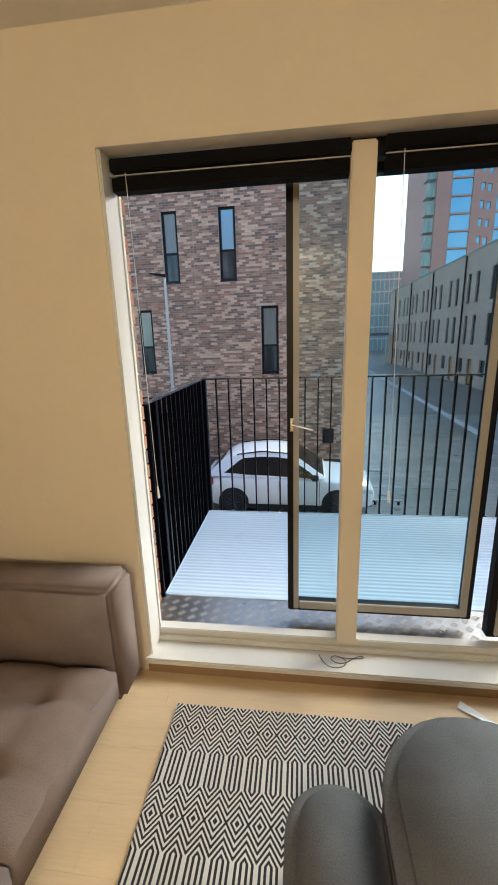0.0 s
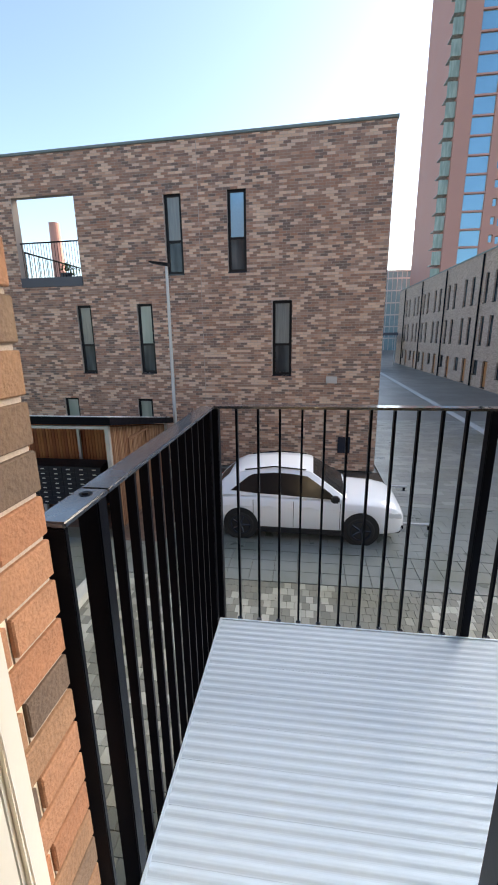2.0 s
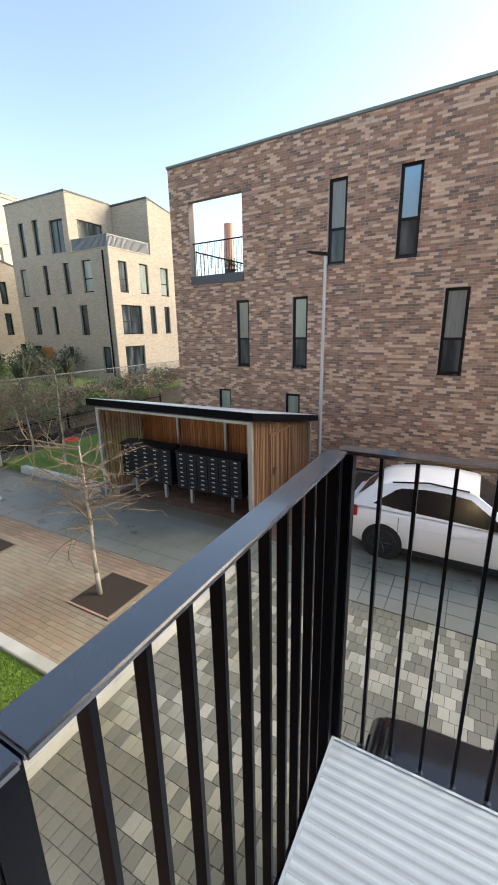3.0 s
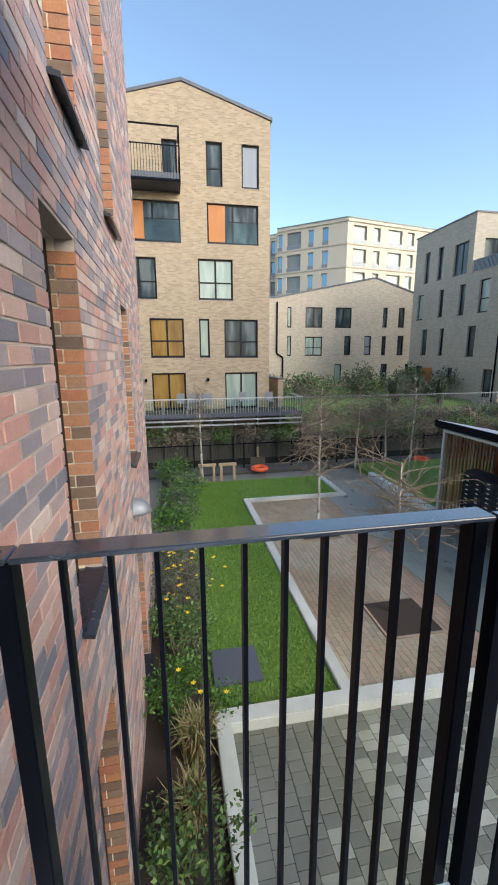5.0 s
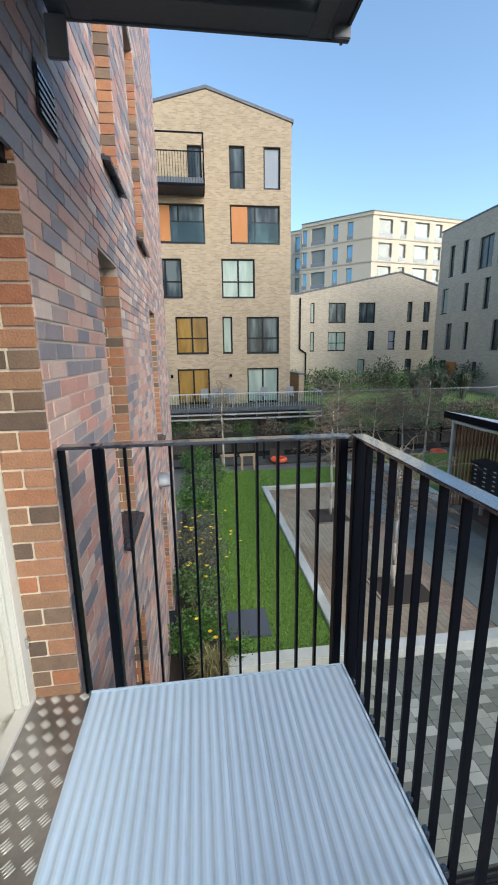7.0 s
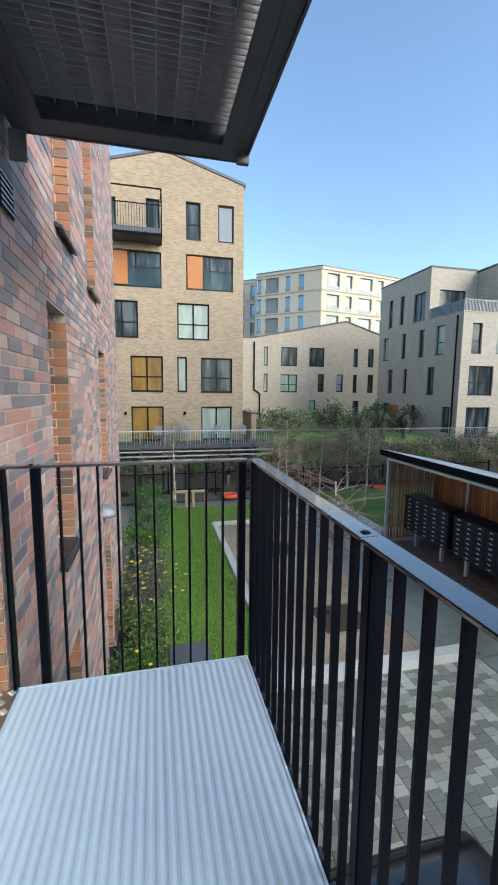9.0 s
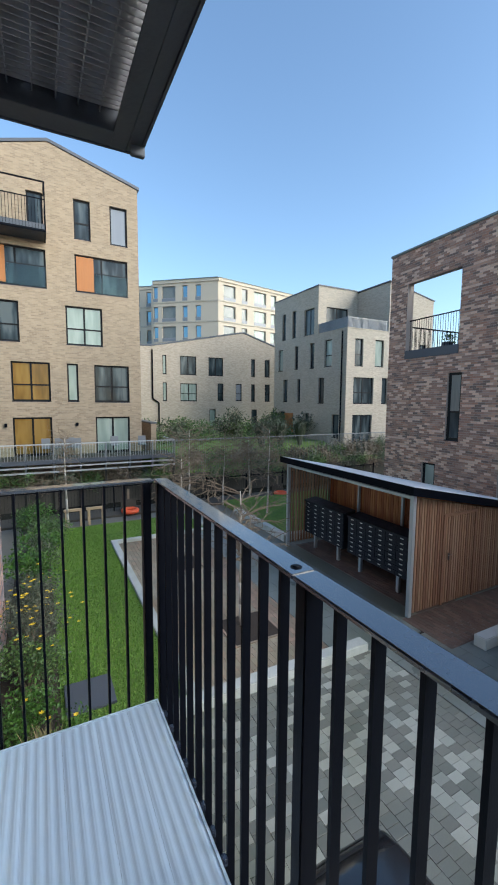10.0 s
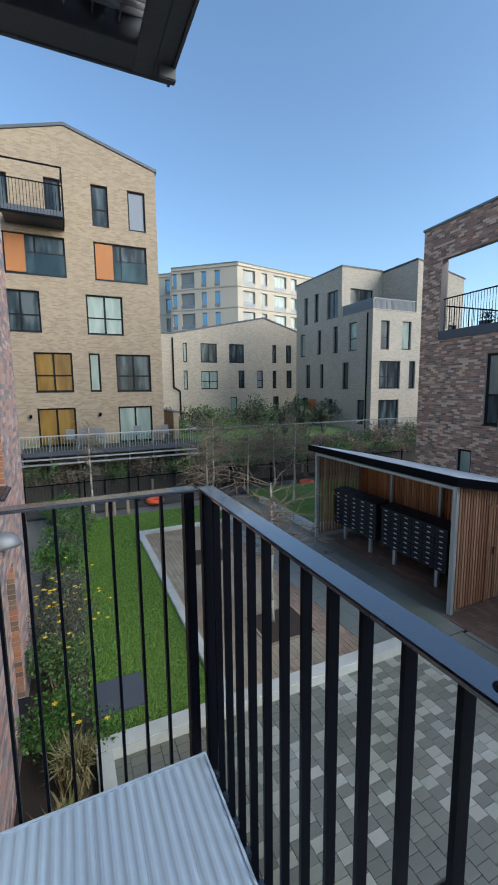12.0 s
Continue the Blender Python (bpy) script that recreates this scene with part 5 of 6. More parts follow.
# ---------------------------------------------------------------- far cream apartment block with a bent front
far = thing("apartment_block", "distant cream apartment block with rows of windows", "building")
# Pale pane colours on the second face stand in for sunlit reflections.
for (ax, ay), (bx_, by_), cols, odd in (((-54.4, 23.3), (-61.1, 15.4), ((3.1, 0.85, M_BLUEGLASS), (5.2, 0.8, M_BLUEGLASS), (7.8, 2.2, M_PANE_MID), (9.95, 0.75, M_BLUEGLASS)), 1),
                                          ((-57.6, 38.8), (-54.4, 23.3), ((4.9, 1.2, M_PANE_PALE), (7.75, 2.5, M_PANE_PALE), (10.9, 1.1, M_PANE_MID), (13.75, 2.2, M_PANE_MID)), 2),
                                          ((-62.9, 17.0), (-68.0, 11.0), ((2.0, 0.8, M_BLUEGLASS), (4.6, 2.2, M_PANE_MID)), 3)):
    L3 = math.hypot(bx_ - ax, by_ - ay)
    ux, uy = (bx_ - ax) / L3, (by_ - ay) / L3
    nx, ny = -uy, ux
    if nx < 0:
        nx, ny = -nx, -ny

    def fp(u, d, z, ax=ax, ay=ay, ux=ux, uy=uy, nx=nx, ny=ny):
        return (ax + ux * u + nx * d, ay + uy * u + ny * d, z)

    W = []
    for r in range(1, 8):
        for um, ww, pm in cols:
            mt = M_PANE_MID if (r * 3 + int(um)) % 7 == odd else pm
            W.append((um - ww / 2, um + ww / 2, G - 0.75 + r * 2.95, G + 0.98 + r * 2.95, mt))
    part("wall", wall_mesh(0, L3, G, 19.0, [w[:4] for w in W], fp, 0.4), M_CREAMTOWER, far)
    part("parapet", Mesh().hexa([fp(0, -0.4, 19), fp(L3, -0.4, 19), fp(L3, 0.15, 19), fp(0, 0.15, 19), fp(0, -0.4, 19.4), fp(L3, -0.4, 19.4), fp(L3, 0.15, 19.4), fp(0, 0.15, 19.4)]), M_CREAMTOWER, far)
    part("coping", Mesh().hexa([fp(0, -0.45, 19.4), fp(L3, -0.45, 19.4), fp(L3, 0.22, 19.4), fp(0, 0.22, 19.4), fp(0, -0.45, 19.52), fp(L3, -0.45, 19.52), fp(L3, 0.22, 19.52), fp(0, 0.22, 19.52)]), M_COPING, far)
    for r in range(7):
        z = G + 1.45 + r * 2.95
        part("band", Mesh().hexa([fp(0, -0.1, z), fp(L3, -0.1, z), fp(L3, 0.08, z), fp(0, 0.08, z), fp(0, -0.1, z + 0.18), fp(L3, -0.1, z + 0.18), fp(L3, 0.08, z + 0.18), fp(0, 0.08, z + 0.18)]), M_PALEBUFF, far)
    for w in W:
        wo = part("window", Mesh().hexa([fp(w[0], -0.36, w[2]), fp(w[1], -0.36, w[2]), fp(w[1], -0.3, w[2]), fp(w[0], -0.3, w[2]), fp(w[0], -0.36, w[3]), fp(w[1], -0.36, w[3]), fp(w[1], -0.3, w[3]), fp(w[0], -0.3, w[3])]), M_SATELLITE, far)
        part("pane", Mesh().hexa([fp(w[0] + 0.1, -0.3, w[2] + 0.1), fp(w[1] - 0.1, -0.3, w[2] + 0.1), fp(w[1] - 0.1, -0.28, w[2] + 0.1), fp(w[0] + 0.1, -0.28, w[2] + 0.1), fp(w[0] + 0.1, -0.3, w[3] - 0.1), fp(w[1] - 0.1, -0.3, w[3] - 0.1), fp(w[1] - 0.1, -0.28, w[3] - 0.1), fp(w[0] + 0.1, -0.28, w[3] - 0.1)]), w[4], wo)
        part("apron", Mesh().hexa([fp(w[0], -0.30, w[2] - 0.5), fp(w[1], -0.30, w[2] - 0.5), fp(w[1], 0.012, w[2] - 0.5), fp(w[0], 0.012, w[2] - 0.5), fp(w[0], -0.30, w[2] - 0.02), fp(w[1], -0.30, w[2] - 0.02), fp(w[1], 0.012, w[2] - 0.02), fp(w[0], 0.012, w[2] - 0.02)]), M_SATELLITE, wo, "grey panel under the window")
part("roof", Mesh().prism([(-54.9, 23.3), (-61.5, 15.6), (-63.3, 17.2), (-68.4, 11.2), (-75, 17), (-66, 40), (-58.1, 38.8)], "z", 18.7, 18.98), M_SLATE, far)
part("rear_wall", Mesh().prism([(-68.4, 11.2), (-75, 17), (-66, 40), (-58.1, 38.8), (-58.1, 39.2), (-66.3, 40.4), (-75.4, 17), (-68.7, 11.0)], "z", G, 18.7), M_CREAMTOWER, far)
part("return_wall", Mesh().prism([(-61.2, 15.5), (-62.9, 16.9), (-63.2, 16.6), (-61.5, 15.2)], "z", G, 19.0), M_CREAMTOWER, far)

# ---------------------------------------------------------------- terrace row along the street and towers behind
row = thing("terraced_row", "long grey-brown brick terrace along the street", "houses")


def rw(u, d, z):
    return (14.6 - d, u, z)


RW = []
for k in range(11):
    u = 15.0 + k * 4.4
    for z0, z1 in ((3.7, 6.0), (0.4, 2.7)):
        RW += [(u, u + 0.7, z0, z1), (u + 1.7, u + 2.4, z0, z1)]
    RW += [(u, u + 0.9, -2.9, -0.8), (u + 1.9, u + 2.9, -2.0, -0.8)]
part("wall", wall_mesh(12, 66, G, 7.6, RW, rw, 0.35), M_ROWBRICK, row)
part("wall", Mesh().box(14.95, 26, 12, 12.35, G, 7.6).box(14.95, 26, 65.65, 66, G, 7.6).box(25.7, 26, 12.35, 65.65, G, 7.6), M_ROWBRICK, row)
part("roof", Mesh().box(14.55, 26.05, 11.95, 66.05, 7.6, 7.72), M_COPING, row)
for w in RW:
    add_window(row, *w, rw, M_ORANGEPANEL if w[2] < -2.5 else M_PANE, "none", 0.12, 0.06)
for k in range(6):
    u = 17.9 + k * 8.8
    part("downpipe", Mesh().tube((14.5, u, 7.5), (14.5, u, G), 0.07), M_RAIL, row)

tow = thing("red_tower", "tall red-clad tower with blue glazed strips", "tower")


def tw(u, d, z):
    return (u, 85.0 - d, z)


strips = [(28.3, 32.0), (36.3, 40.2), (45.5, 49.5)]
TH = []
for a, b in strips:
    for r in range(26):
        TH.append((a, b, 2.0 + r * 3.0, 4.7 + r * 3.0))
small_w = []
for a in (33.4, 34.6, 42.2, 43.4):
    for r in range(26):
        small_w.append((a, a + 0.75, 2.2 + r * 3.0 + 0.3 * (a in (33.4, 42.2)), 3.5 + r * 3.0 + 0.3 * (a in (33.4, 42.2))))
part("wall", wall_mesh(25.6, 54, G, 81, TH + small_w, tw, 0.5), M_REDTOWER, tow)
part("side_wall", Mesh().box(25.6, 26.1, 85.5, 108, G, 81), M_REDTOWER, tow)
part("side_wall", Mesh().box(53.5, 54, 85.5, 108, G, 81), M_REDTOWER, tow)
part("rear_wall", Mesh().box(25.6, 54, 108, 108.5, G, 81), M_REDTOWER, tow)
part("roof", Mesh().box(25.6, 54, 85, 108.5, 81, 81.5), M_SLATE, tow)
for a, b, c, e in TH + small_w:
    wo = part("window", Mesh().box(a, b, 85.3, 85.36, c, e), M_PALEBUFF, tow)
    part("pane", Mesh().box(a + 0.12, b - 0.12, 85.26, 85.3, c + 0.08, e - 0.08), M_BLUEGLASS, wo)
for r in range(26):
    part("balcony", Mesh().box(23.9, 25.58, 85.5, 88, 2.0 + r * 3.0, 2.12 + r * 3.0).box(23.9, 25.58, 85.5, 85.56, 2.12 + r * 3.0, 4.4 + r * 3.0), M_PANE_PALE, tow)

gl = thing("glazed_building", "distant pale teal glazed building at the street's end", "building")
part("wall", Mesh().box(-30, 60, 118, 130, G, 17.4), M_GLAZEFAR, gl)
part("roof", Mesh().box(-30.3, 60.3, 117.7, 130.3, 17.4, 17.8), M_STEEL, gl)
for k in range(28):
    part("mullion", Mesh().box(4 + k * 1.2, 4.15 + k * 1.2, 117.85, 118, G, 17.4), M_STEEL, gl)
for k in range(6):
    part("floor_band", Mesh().box(-30, 60, 117.9, 118, G + 3.1 * (k + 1), G + 3.1 * (k + 1) + 0.35), M_STEEL, gl)
lowh = thing("canopy", "dark steel entrance canopy at the end of the street", "canopy")
part("roof", Mesh().box(8.0, 13.5, 60, 66, 1.2, 1.6), M_SLATE, lowh)
for x in (8.2, 13.2):
    part("post", Mesh().tube((x, 60.3, G), (x, 60.3, 1.2), 0.08), M_STEEL, lowh)
chim = thing("chimney_stack", "distant tall red brick chimney", "chimney")
part("shaft", Mesh().tube((-55, 90, G), (-55, 90, 26), 1.6, 1.1, 16), M_REDTOWER, chim)

# ---------------------------------------------------------------- mail shelter
shed = thing("mail_shelter", "cedar-slatted mail shelter with a dark flat roof edge", "shelter")
SX0, SX1, SY0, SY1 = -8.45, -3.75, 6.15, 9.75


def roof_z(y):
    return -0.22 - 0.198 * (y - SY0)


RX0, RX1, RY0, RY1 = SX0 - 0.08, SX1 + 0.20, SY0 - 0.2, SY1 + 0.25
rf = Mesh().hexa([(x, y, roof_z(y) - d) for d in (0.17, 0.0) for x, y in ((RX0, RY0), (RX1, RY0), (RX1, RY1), (RX0, 8.0))])
part("fascia", rf, M_RAIL, shed, "black roof edge")
rf = Mesh().hexa([(x, y, roof_z(y) + d) for d in (-0.004, 0.012) for x, y in ((RX0 + 0.06, RY0 + 0.06), (RX1 - 0.06, RY0 + 0.06), (RX1 - 0.06, RY1 - 0.08), (RX0 + 0.06, 7.92))])
part("roof_sheet", rf, M_ROOFING, shed)
BACK_Y = 7.75
for x, y in ((SX0, SY0), (SX1 - 0.05, SY0), (SX0, BACK_Y), (SX1 - 0.05, SY1)):
    p = part("post", Mesh().box(x, x + 0.09, y, y + 0.09, G, roof_z(y) - 0.2), M_STEEL, shed, "", 0.006)
for x in (-6.95, -5.35):
    part("post", Mesh().box(x, x + 0.07, BACK_Y - 0.12, BACK_Y - 0.05, G, roof_z(BACK_Y) - 0.2), M_STEEL, shed, "", 0.006)
part("beam", Mesh().box(SX0 + 0.09, SX1 - 0.05, SY0, SY0 + 0.07, roof_z(SY0) - 0.27, roof_z(SY0) - 0.205), M_STEEL, shed)
# Dark sheets added behind the slats; the gaps between slats show them.
part("lining", Mesh().box(SX0 + 0.1, SX1 - 0.06, BACK_Y + 0.04, BACK_Y + 0.07, G, roof_z(BACK_Y) - 0.22), mat("dark_slat_backing", (0.035, 0.02, 0.014), 0.9), shed, "dark backing sheet")
x = SX0 + 0.12
while x < SX1 - 0.1:
    part("back_slat", Mesh().box(x, x + 0.06, BACK_Y, BACK_Y + 0.038, G + 0.05, roof_z(BACK_Y) - 0.22), M_CEDARBACK, shed)
    x += 0.085
part("end_lining", Mesh().box(SX1 - 0.09, SX1 - 0.06, SY0 + 0.1, SY1 - 0.02, G + 0.05, roof_z(SY1) - 0.22), bpy.data.materials["dark_slat_backing"], shed, "dark backing sheet")
y = SY0 + 0.10
while y < SY1:
    part("end_slat", Mesh().box(SX1 - 0.055, SX1 - 0.01, y, y + 0.047, G + 0.05, roof_z(y + 0.06) - 0.21), M_CEDAR, shed)
    y += 0.078
y = SY0 + 0.10
while y < BACK_Y:
    part("end_slat", Mesh().box(SX0 + 0.02, SX0 + 0.06, y, y + 0.05, G + 0.12, roof_z(y + 0.05) - 0.21), M_CEDAR, shed)
    y += 0.105
part("rear_wall", Mesh().hexa([(SX0 + 0.1, 7.86, G), (SX1 - 0.06, SY1 - 0.03, G), (SX1 - 0.06, SY1, G), (SX0 + 0.1, 7.90, G), (SX0 + 0.1, 7.86, roof_z(7.9) - 0.21), (SX1 - 0.06, SY1 - 0.03, roof_z(SY1) - 0.21), (SX1 - 0.06, SY1, roof_z(SY1) - 0.21), (SX0 + 0.1, 7.90, roof_z(7.9) - 0.21)]), M_CEDARBACK, shed)
dfm = Mesh()
for y in (7.15, 8.22):
    dfm.box(SX1 - 0.009, SX1 + 0.02, y, y + 0.06, G + 0.04, -0.92)
dfm.box(SX1 - 0.009, SX1 + 0.02, 7.21, 8.22, -0.98, -0.92)
part("door_frame", dfm, M_CEDAR, shed, "timber door edging")
part("latch", Mesh().box(SX1 - 0.008, SX1 + 0.035, 7.30, 7.36, -1.95, -1.80).tube((SX1 + 0.03, 7.33, -1.85), (SX1 + 0.03, 7.43, -1.85), 0.012), M_CHROME, shed, "steel door latch")
for k, (x0, x1) in enumerate(((-8.25, -6.47), (-6.28, -4.30))):
    mb = thing("mailbox_bank", "bank of navy steel mailboxes on short legs", "mailboxes", "mailbox banks")
    z0, z1, y0, y1 = G + 0.46, G + 1.43, 6.72, 7.10
    part("body", Mesh().box(x0, x1, y0 + 0.02, y1, z0, z1), M_LOCKER, mb, "", 0.006)
    part("cap", Mesh().hexa([(x0 - 0.02, y0 - 0.03, z1), (x1 + 0.02, y0 - 0.03, z1), (x1 + 0.02, y1 + 0.02, z1), (x0 - 0.02, y1 + 0.02, z1), (x0 - 0.02, y0 - 0.03, z1 + 0.03), (x1 + 0.02, y0 - 0.03, z1 + 0.03), (x1 + 0.02, y1 + 0.02, z1 + 0.09), (x0 - 0.02, y1 + 0.02, z1 + 0.09)]), M_LOCKER, mb)
    cols, rws = (5 if k == 0 else 6), 8
    cw, rh = (x1 - x0) / cols, (z1 - z0) / rws
    for c in range(cols):
        for r in range(rws):
            d = part("door", Mesh().box(x0 + c * cw + 0.008, x0 + (c + 1) * cw - 0.008, y0, y0 + 0.019, z0 + r * rh + 0.006, z0 + (r + 1) * rh - 0.006), M_LOCKER, mb)
            cx, cz = x0 + (c + 0.5) * cw, z0 + (r + 0.62) * rh
            part("name_plate", Mesh().box(cx - 0.045, cx + 0.045, y0 - 0.006, y0, cz - 0.011, cz + 0.011), M_WHITE, d)
    for x in (x0 + 0.3, x1 - 0.4):
        part("leg", Mesh().box(x, x + 0.08, 6.85, 6.93, G, z0), M_STEEL, mb)

# street lamp
sl = thing("street_lamp", "slim pale grey street lamp with a flat head", "street lamp")
LX, LY = -3.33, 9.5
part("base", Mesh().tube((LX, LY, G), (LX, LY, G + 0.95), 0.085, 0.085, 14), M_STEEL, sl)
part("pole", Mesh().tube((LX, LY, G + 0.95), (LX + 0.02, LY, 3.28), 0.055, 0.04, 14), M_STEEL, sl)
part("head", Mesh().hexa([(LX - 0.42, LY - 0.13, 3.33), (LX + 0.08, LY - 0.09, 3.22), (LX + 0.08, LY + 0.09, 3.22), (LX - 0.42, LY + 0.13, 3.33), (LX - 0.42, LY - 0.13, 3.37), (LX + 0.08, LY - 0.09, 3.31), (LX + 0.08, LY + 0.09, 3.31), (LX - 0.42, LY + 0.13, 3.37)]), M_BLACKFRAME, sl, "dark flat lamp head")

# canal fence, life rings
fen = thing("canal_fence", "black mesh fence along the canal edge", "fence")
FX = -14.9
for z in (G - 0.02, G + 1.0):
    part("rail", Mesh().box(FX, FX + 0.03, -4, 16, z, z + 0.04), M_RAIL, fen)
for k in range(11):
    y = -4 + k * 2.0
    part("post", Mesh().box(FX - 0.01, FX + 0.04, y, y + 0.05, G - 0.06, G + 1.12), M_RAIL, fen)
fm = Mesh()
for k in range(180):
    y = -4 + k * 0.111
    fm.box(FX + 0.012, FX + 0.018, y, y + 0.006, G, G + 1.0)
fb = part("baluster", fm, M_RAIL, fen)
fb["kind"] = "stuff"
for y in (2.55, 9.6):
    lr = thing("life_ring", "orange life ring on a post beside the canal", "life ring", "life rings")
    part("ring", Mesh().ring((-14.3, y, G + 0.12), 0.27, 0.085, "z"), M_ORANGE, lr)
    part("post", Mesh().box(-14.72, -14.64, y - 0.04, y + 0.04, G - 0.06, G + 0.9), M_TWIG, lr)
    part("board", Mesh().box(-14.64, -14.62, y - 0.3, y + 0.3, G - 0.05, G + 0.5), M_STONE, lr)
structure("canal_edge", Mesh().box(-15.35, -14.2, -20, 40, G - 0.06, G + 0.02).box(-15.4, -15.2, -20, 40, G - 1.6, G - 0.06), M_STONE, "dark stone canal edge", "edge")
structure("canal_bank", Mesh().box(-19.62, -19.4, -20, 60, G - 1.6, G + 0.45), M_STONE, "dark stone far bank of the canal", "bank")
M_OLDTIMBER = mat("weathered_timber", (0.40, 0.30, 0.19), 0.85, var=0.35, scale=6, fine=40, bump=0.3)
for y in (0.15, 0.90):
    bn = thing("timber_frame", "low weathered timber frame at the end of the lawn", "timber frame", "timber frames")
    for dy in (0.0, 0.48):
        part("post", Mesh().box(-13.66, -13.56, y + dy, y + dy + 0.09, G - 0.06, G + 0.50), M_OLDTIMBER, bn, "", 0.01)
    part("beam", Mesh().box(-13.67, -13.55, y - 0.04, y + 0.61, G + 0.50, G + 0.59), M_OLDTIMBER, bn, "", 0.01)

# far bank lawn, wall, railings
structure("bank_slope", Mesh().hexa([(-40, 5.8, G - 0.06), (-19.6, 5.8, G - 0.06), (-19.6, 70, G - 0.06), (-40, 70, G - 0.06), (-40, 5.8, -1.55), (-23.5, 5.8, -1.55), (-23.5, 70, -1.55), (-40, 70, -1.55)]), M_LAWN, "green bank lawn in front of the gabled house", "lawn")
bf = thing("bank_railing", "grey steel railing along the far canal bank", "railing")
part("top_rail", Mesh().box(-20.2, -20.15, 5.8, 40, -0.75, -0.7), M_SATELLITE, bf)
bm_ = Mesh()
for k in range(285):
    y = 5.85 + k * 0.12
    bm_.box(-20.181, -20.169, y, y + 0.012, -2.6, -0.75)
q = part("baluster", bm_, M_SATELLITE, bf)
q["kind"] = "stuff"
lw = thing("bank_wall", "low brick wall with timber top beside the gabled block", "wall")
part("wall", Mesh().box(-34, -21.6, 5.2, 5.5, -1.6, 0.15), M_BUFF, lw)
part("coping", Mesh().box(-34, -21.55, 5.15, 5.55, 0.15, 0.23), M_SLATE, lw)

# ---------------------------------------------------------------- cars
def car(name, label, paint, at, group="", boxy=False):
    """A compact crossover, front towards +x; origin on the ground under its middle."""
    t = thing(name, label, "car", group, at)
    L, W = 4.38, 1.82
    hw = W / 2

    def shell(sections, close=True):
        m = Mesh()
        k = len(sections[0])
        for s in sections:
            m.v += s
        for i in range(len(sections) - 1):
            for j in range(k - 1):
                a = i * k + j
                m.f.append((a, a + 1, a + k + 1, a + k))
        if close:
            m.f.append(tuple(range(k - 1, -1, -1)))
            n = (len(sections) - 1) * k
            m.f.append(tuple(range(n, n + k)))
        return m

    # body: x, half width, sill height, belt height, deck height at the middle
    st = [(-2.19, 0.72, 0.45, 0.72, 0.78), (-2.10, 0.83, 0.32, 0.90, 1.02), (-1.75, 0.90, 0.24, 0.97, 1.05), (-1.0, 0.91, 0.22, 0.99, 1.05), (0.0, 0.91, 0.22, 0.97, 1.02), (0.75, 0.91, 0.22, 0.95, 1.02), (1.15, 0.90, 0.22, 0.93, 1.01), (1.65, 0.885, 0.24, 0.90, 0.965), (1.95, 0.85, 0.26, 0.845, 0.895), (2.10, 0.78, 0.28, 0.74, 0.79), (2.18, 0.66, 0.30, 0.62, 0.66)]
    sec = []
    for x, w, z0, zb, zd in st:
        half = [(w * 0.92, z0), (w, z0 + 0.12), (w, z0 + (zb - z0) * 0.6), (w * 0.985, zb - 0.04), (w * 0.93, zb), (w * 0.6, zd)]
        sec.append([(x, -a, z) for a, z in half] + [(x, a, z) for a, z in reversed(half)])
    body = shell(sec)
    part("body", body, paint, t, "", 0.0, True)
    # cabin: painted shell with the glass set a little proud of it
    tail = ((-2.10, 1.00), (-2.06, 1.30), (-1.98, 1.41), (-1.80, 1.475)) if boxy else ((-2.00, 1.02), (-1.62, 1.36), (-1.40, 1.47))
    side = tail + ((-1.0, 1.545), (-0.55, 1.575), (-0.15, 1.57), (0.18, 1.525), (0.98, 0.995))

    def lean(z):
        return 0.865 - 0.36 * (z - 0.98)

    cab = Mesh()
    low = len(side)
    for x, z in side:
        y = lean(z)
        cab.v += [(x, -y, z), (x, -y * 0.93, z + 0.022), (x, -y * 0.45, z + 0.042), (x, y * 0.45, z + 0.042), (x, y * 0.93, z + 0.022), (x, y, z)]
    for k in range(low - 1):
        for c in range(5):
            cab.f.append((k * 6 + c, k * 6 + c + 1, k * 6 + c + 7, k * 6 + c + 6))
    cab.f += [tuple(k * 6 for k in range(low)), tuple(k * 6 + 5 for k in range(low - 1, -1, -1))]
    part("cabin", cab, paint, t, "", 0.03, True, 3)

    def flank(outline, s, out, thick=0.012):
        g = Mesh()
        n = len(outline)
        g.v += [(x, s * (lean(z) + out - thick), z) for x, z in outline] + [(x, s * (lean(z) + out), z) for x, z in outline]
        g.f += [tuple(range(n - 1, -1, -1)), tuple(range(n, 2 * n))] + [(k, (k + 1) % n, n + (k + 1) % n, n + k) for k in range(n)]
        return g

    def slope(a, b, half_a, half_b, out=0.006):
        """A pane across the car between two points of the side outline."""
        d = Vector((b[0] - a[0], 0, b[1] - a[1])).normalized()
        nrm = Vector((-d.z, 0, d.x))
        if nrm.z < 0:
            nrm = -nrm
        rows_ = []
        for (x, z), h in ((a, half_a), (b, half_b)):
            for f in (-1.0, -0.5, 0.0, 0.5, 1.0):
                rows_.append(Vector((x, f * h, z + 0.046 - 0.026 * f * f)) + nrm * out)
        g = Mesh()
        g.v += [tuple(q) for q in rows_] + [tuple(q - nrm * 0.02) for q in rows_]
        for c in range(4):
            g.f += [(c, c + 1, c + 6, c + 5), (10 + c, 15 + c, 16 + c, 11 + c)]
        g.f += [(0, 5, 15, 10), (4, 14, 19, 9), (0, 10, 11, 1), (1, 11, 12, 2), (2, 12, 13, 3), (3, 13, 14, 4), (5, 6, 16, 15), (6, 7, 17, 16), (7, 8, 18, 17), (8, 9, 19, 18)]
        return g

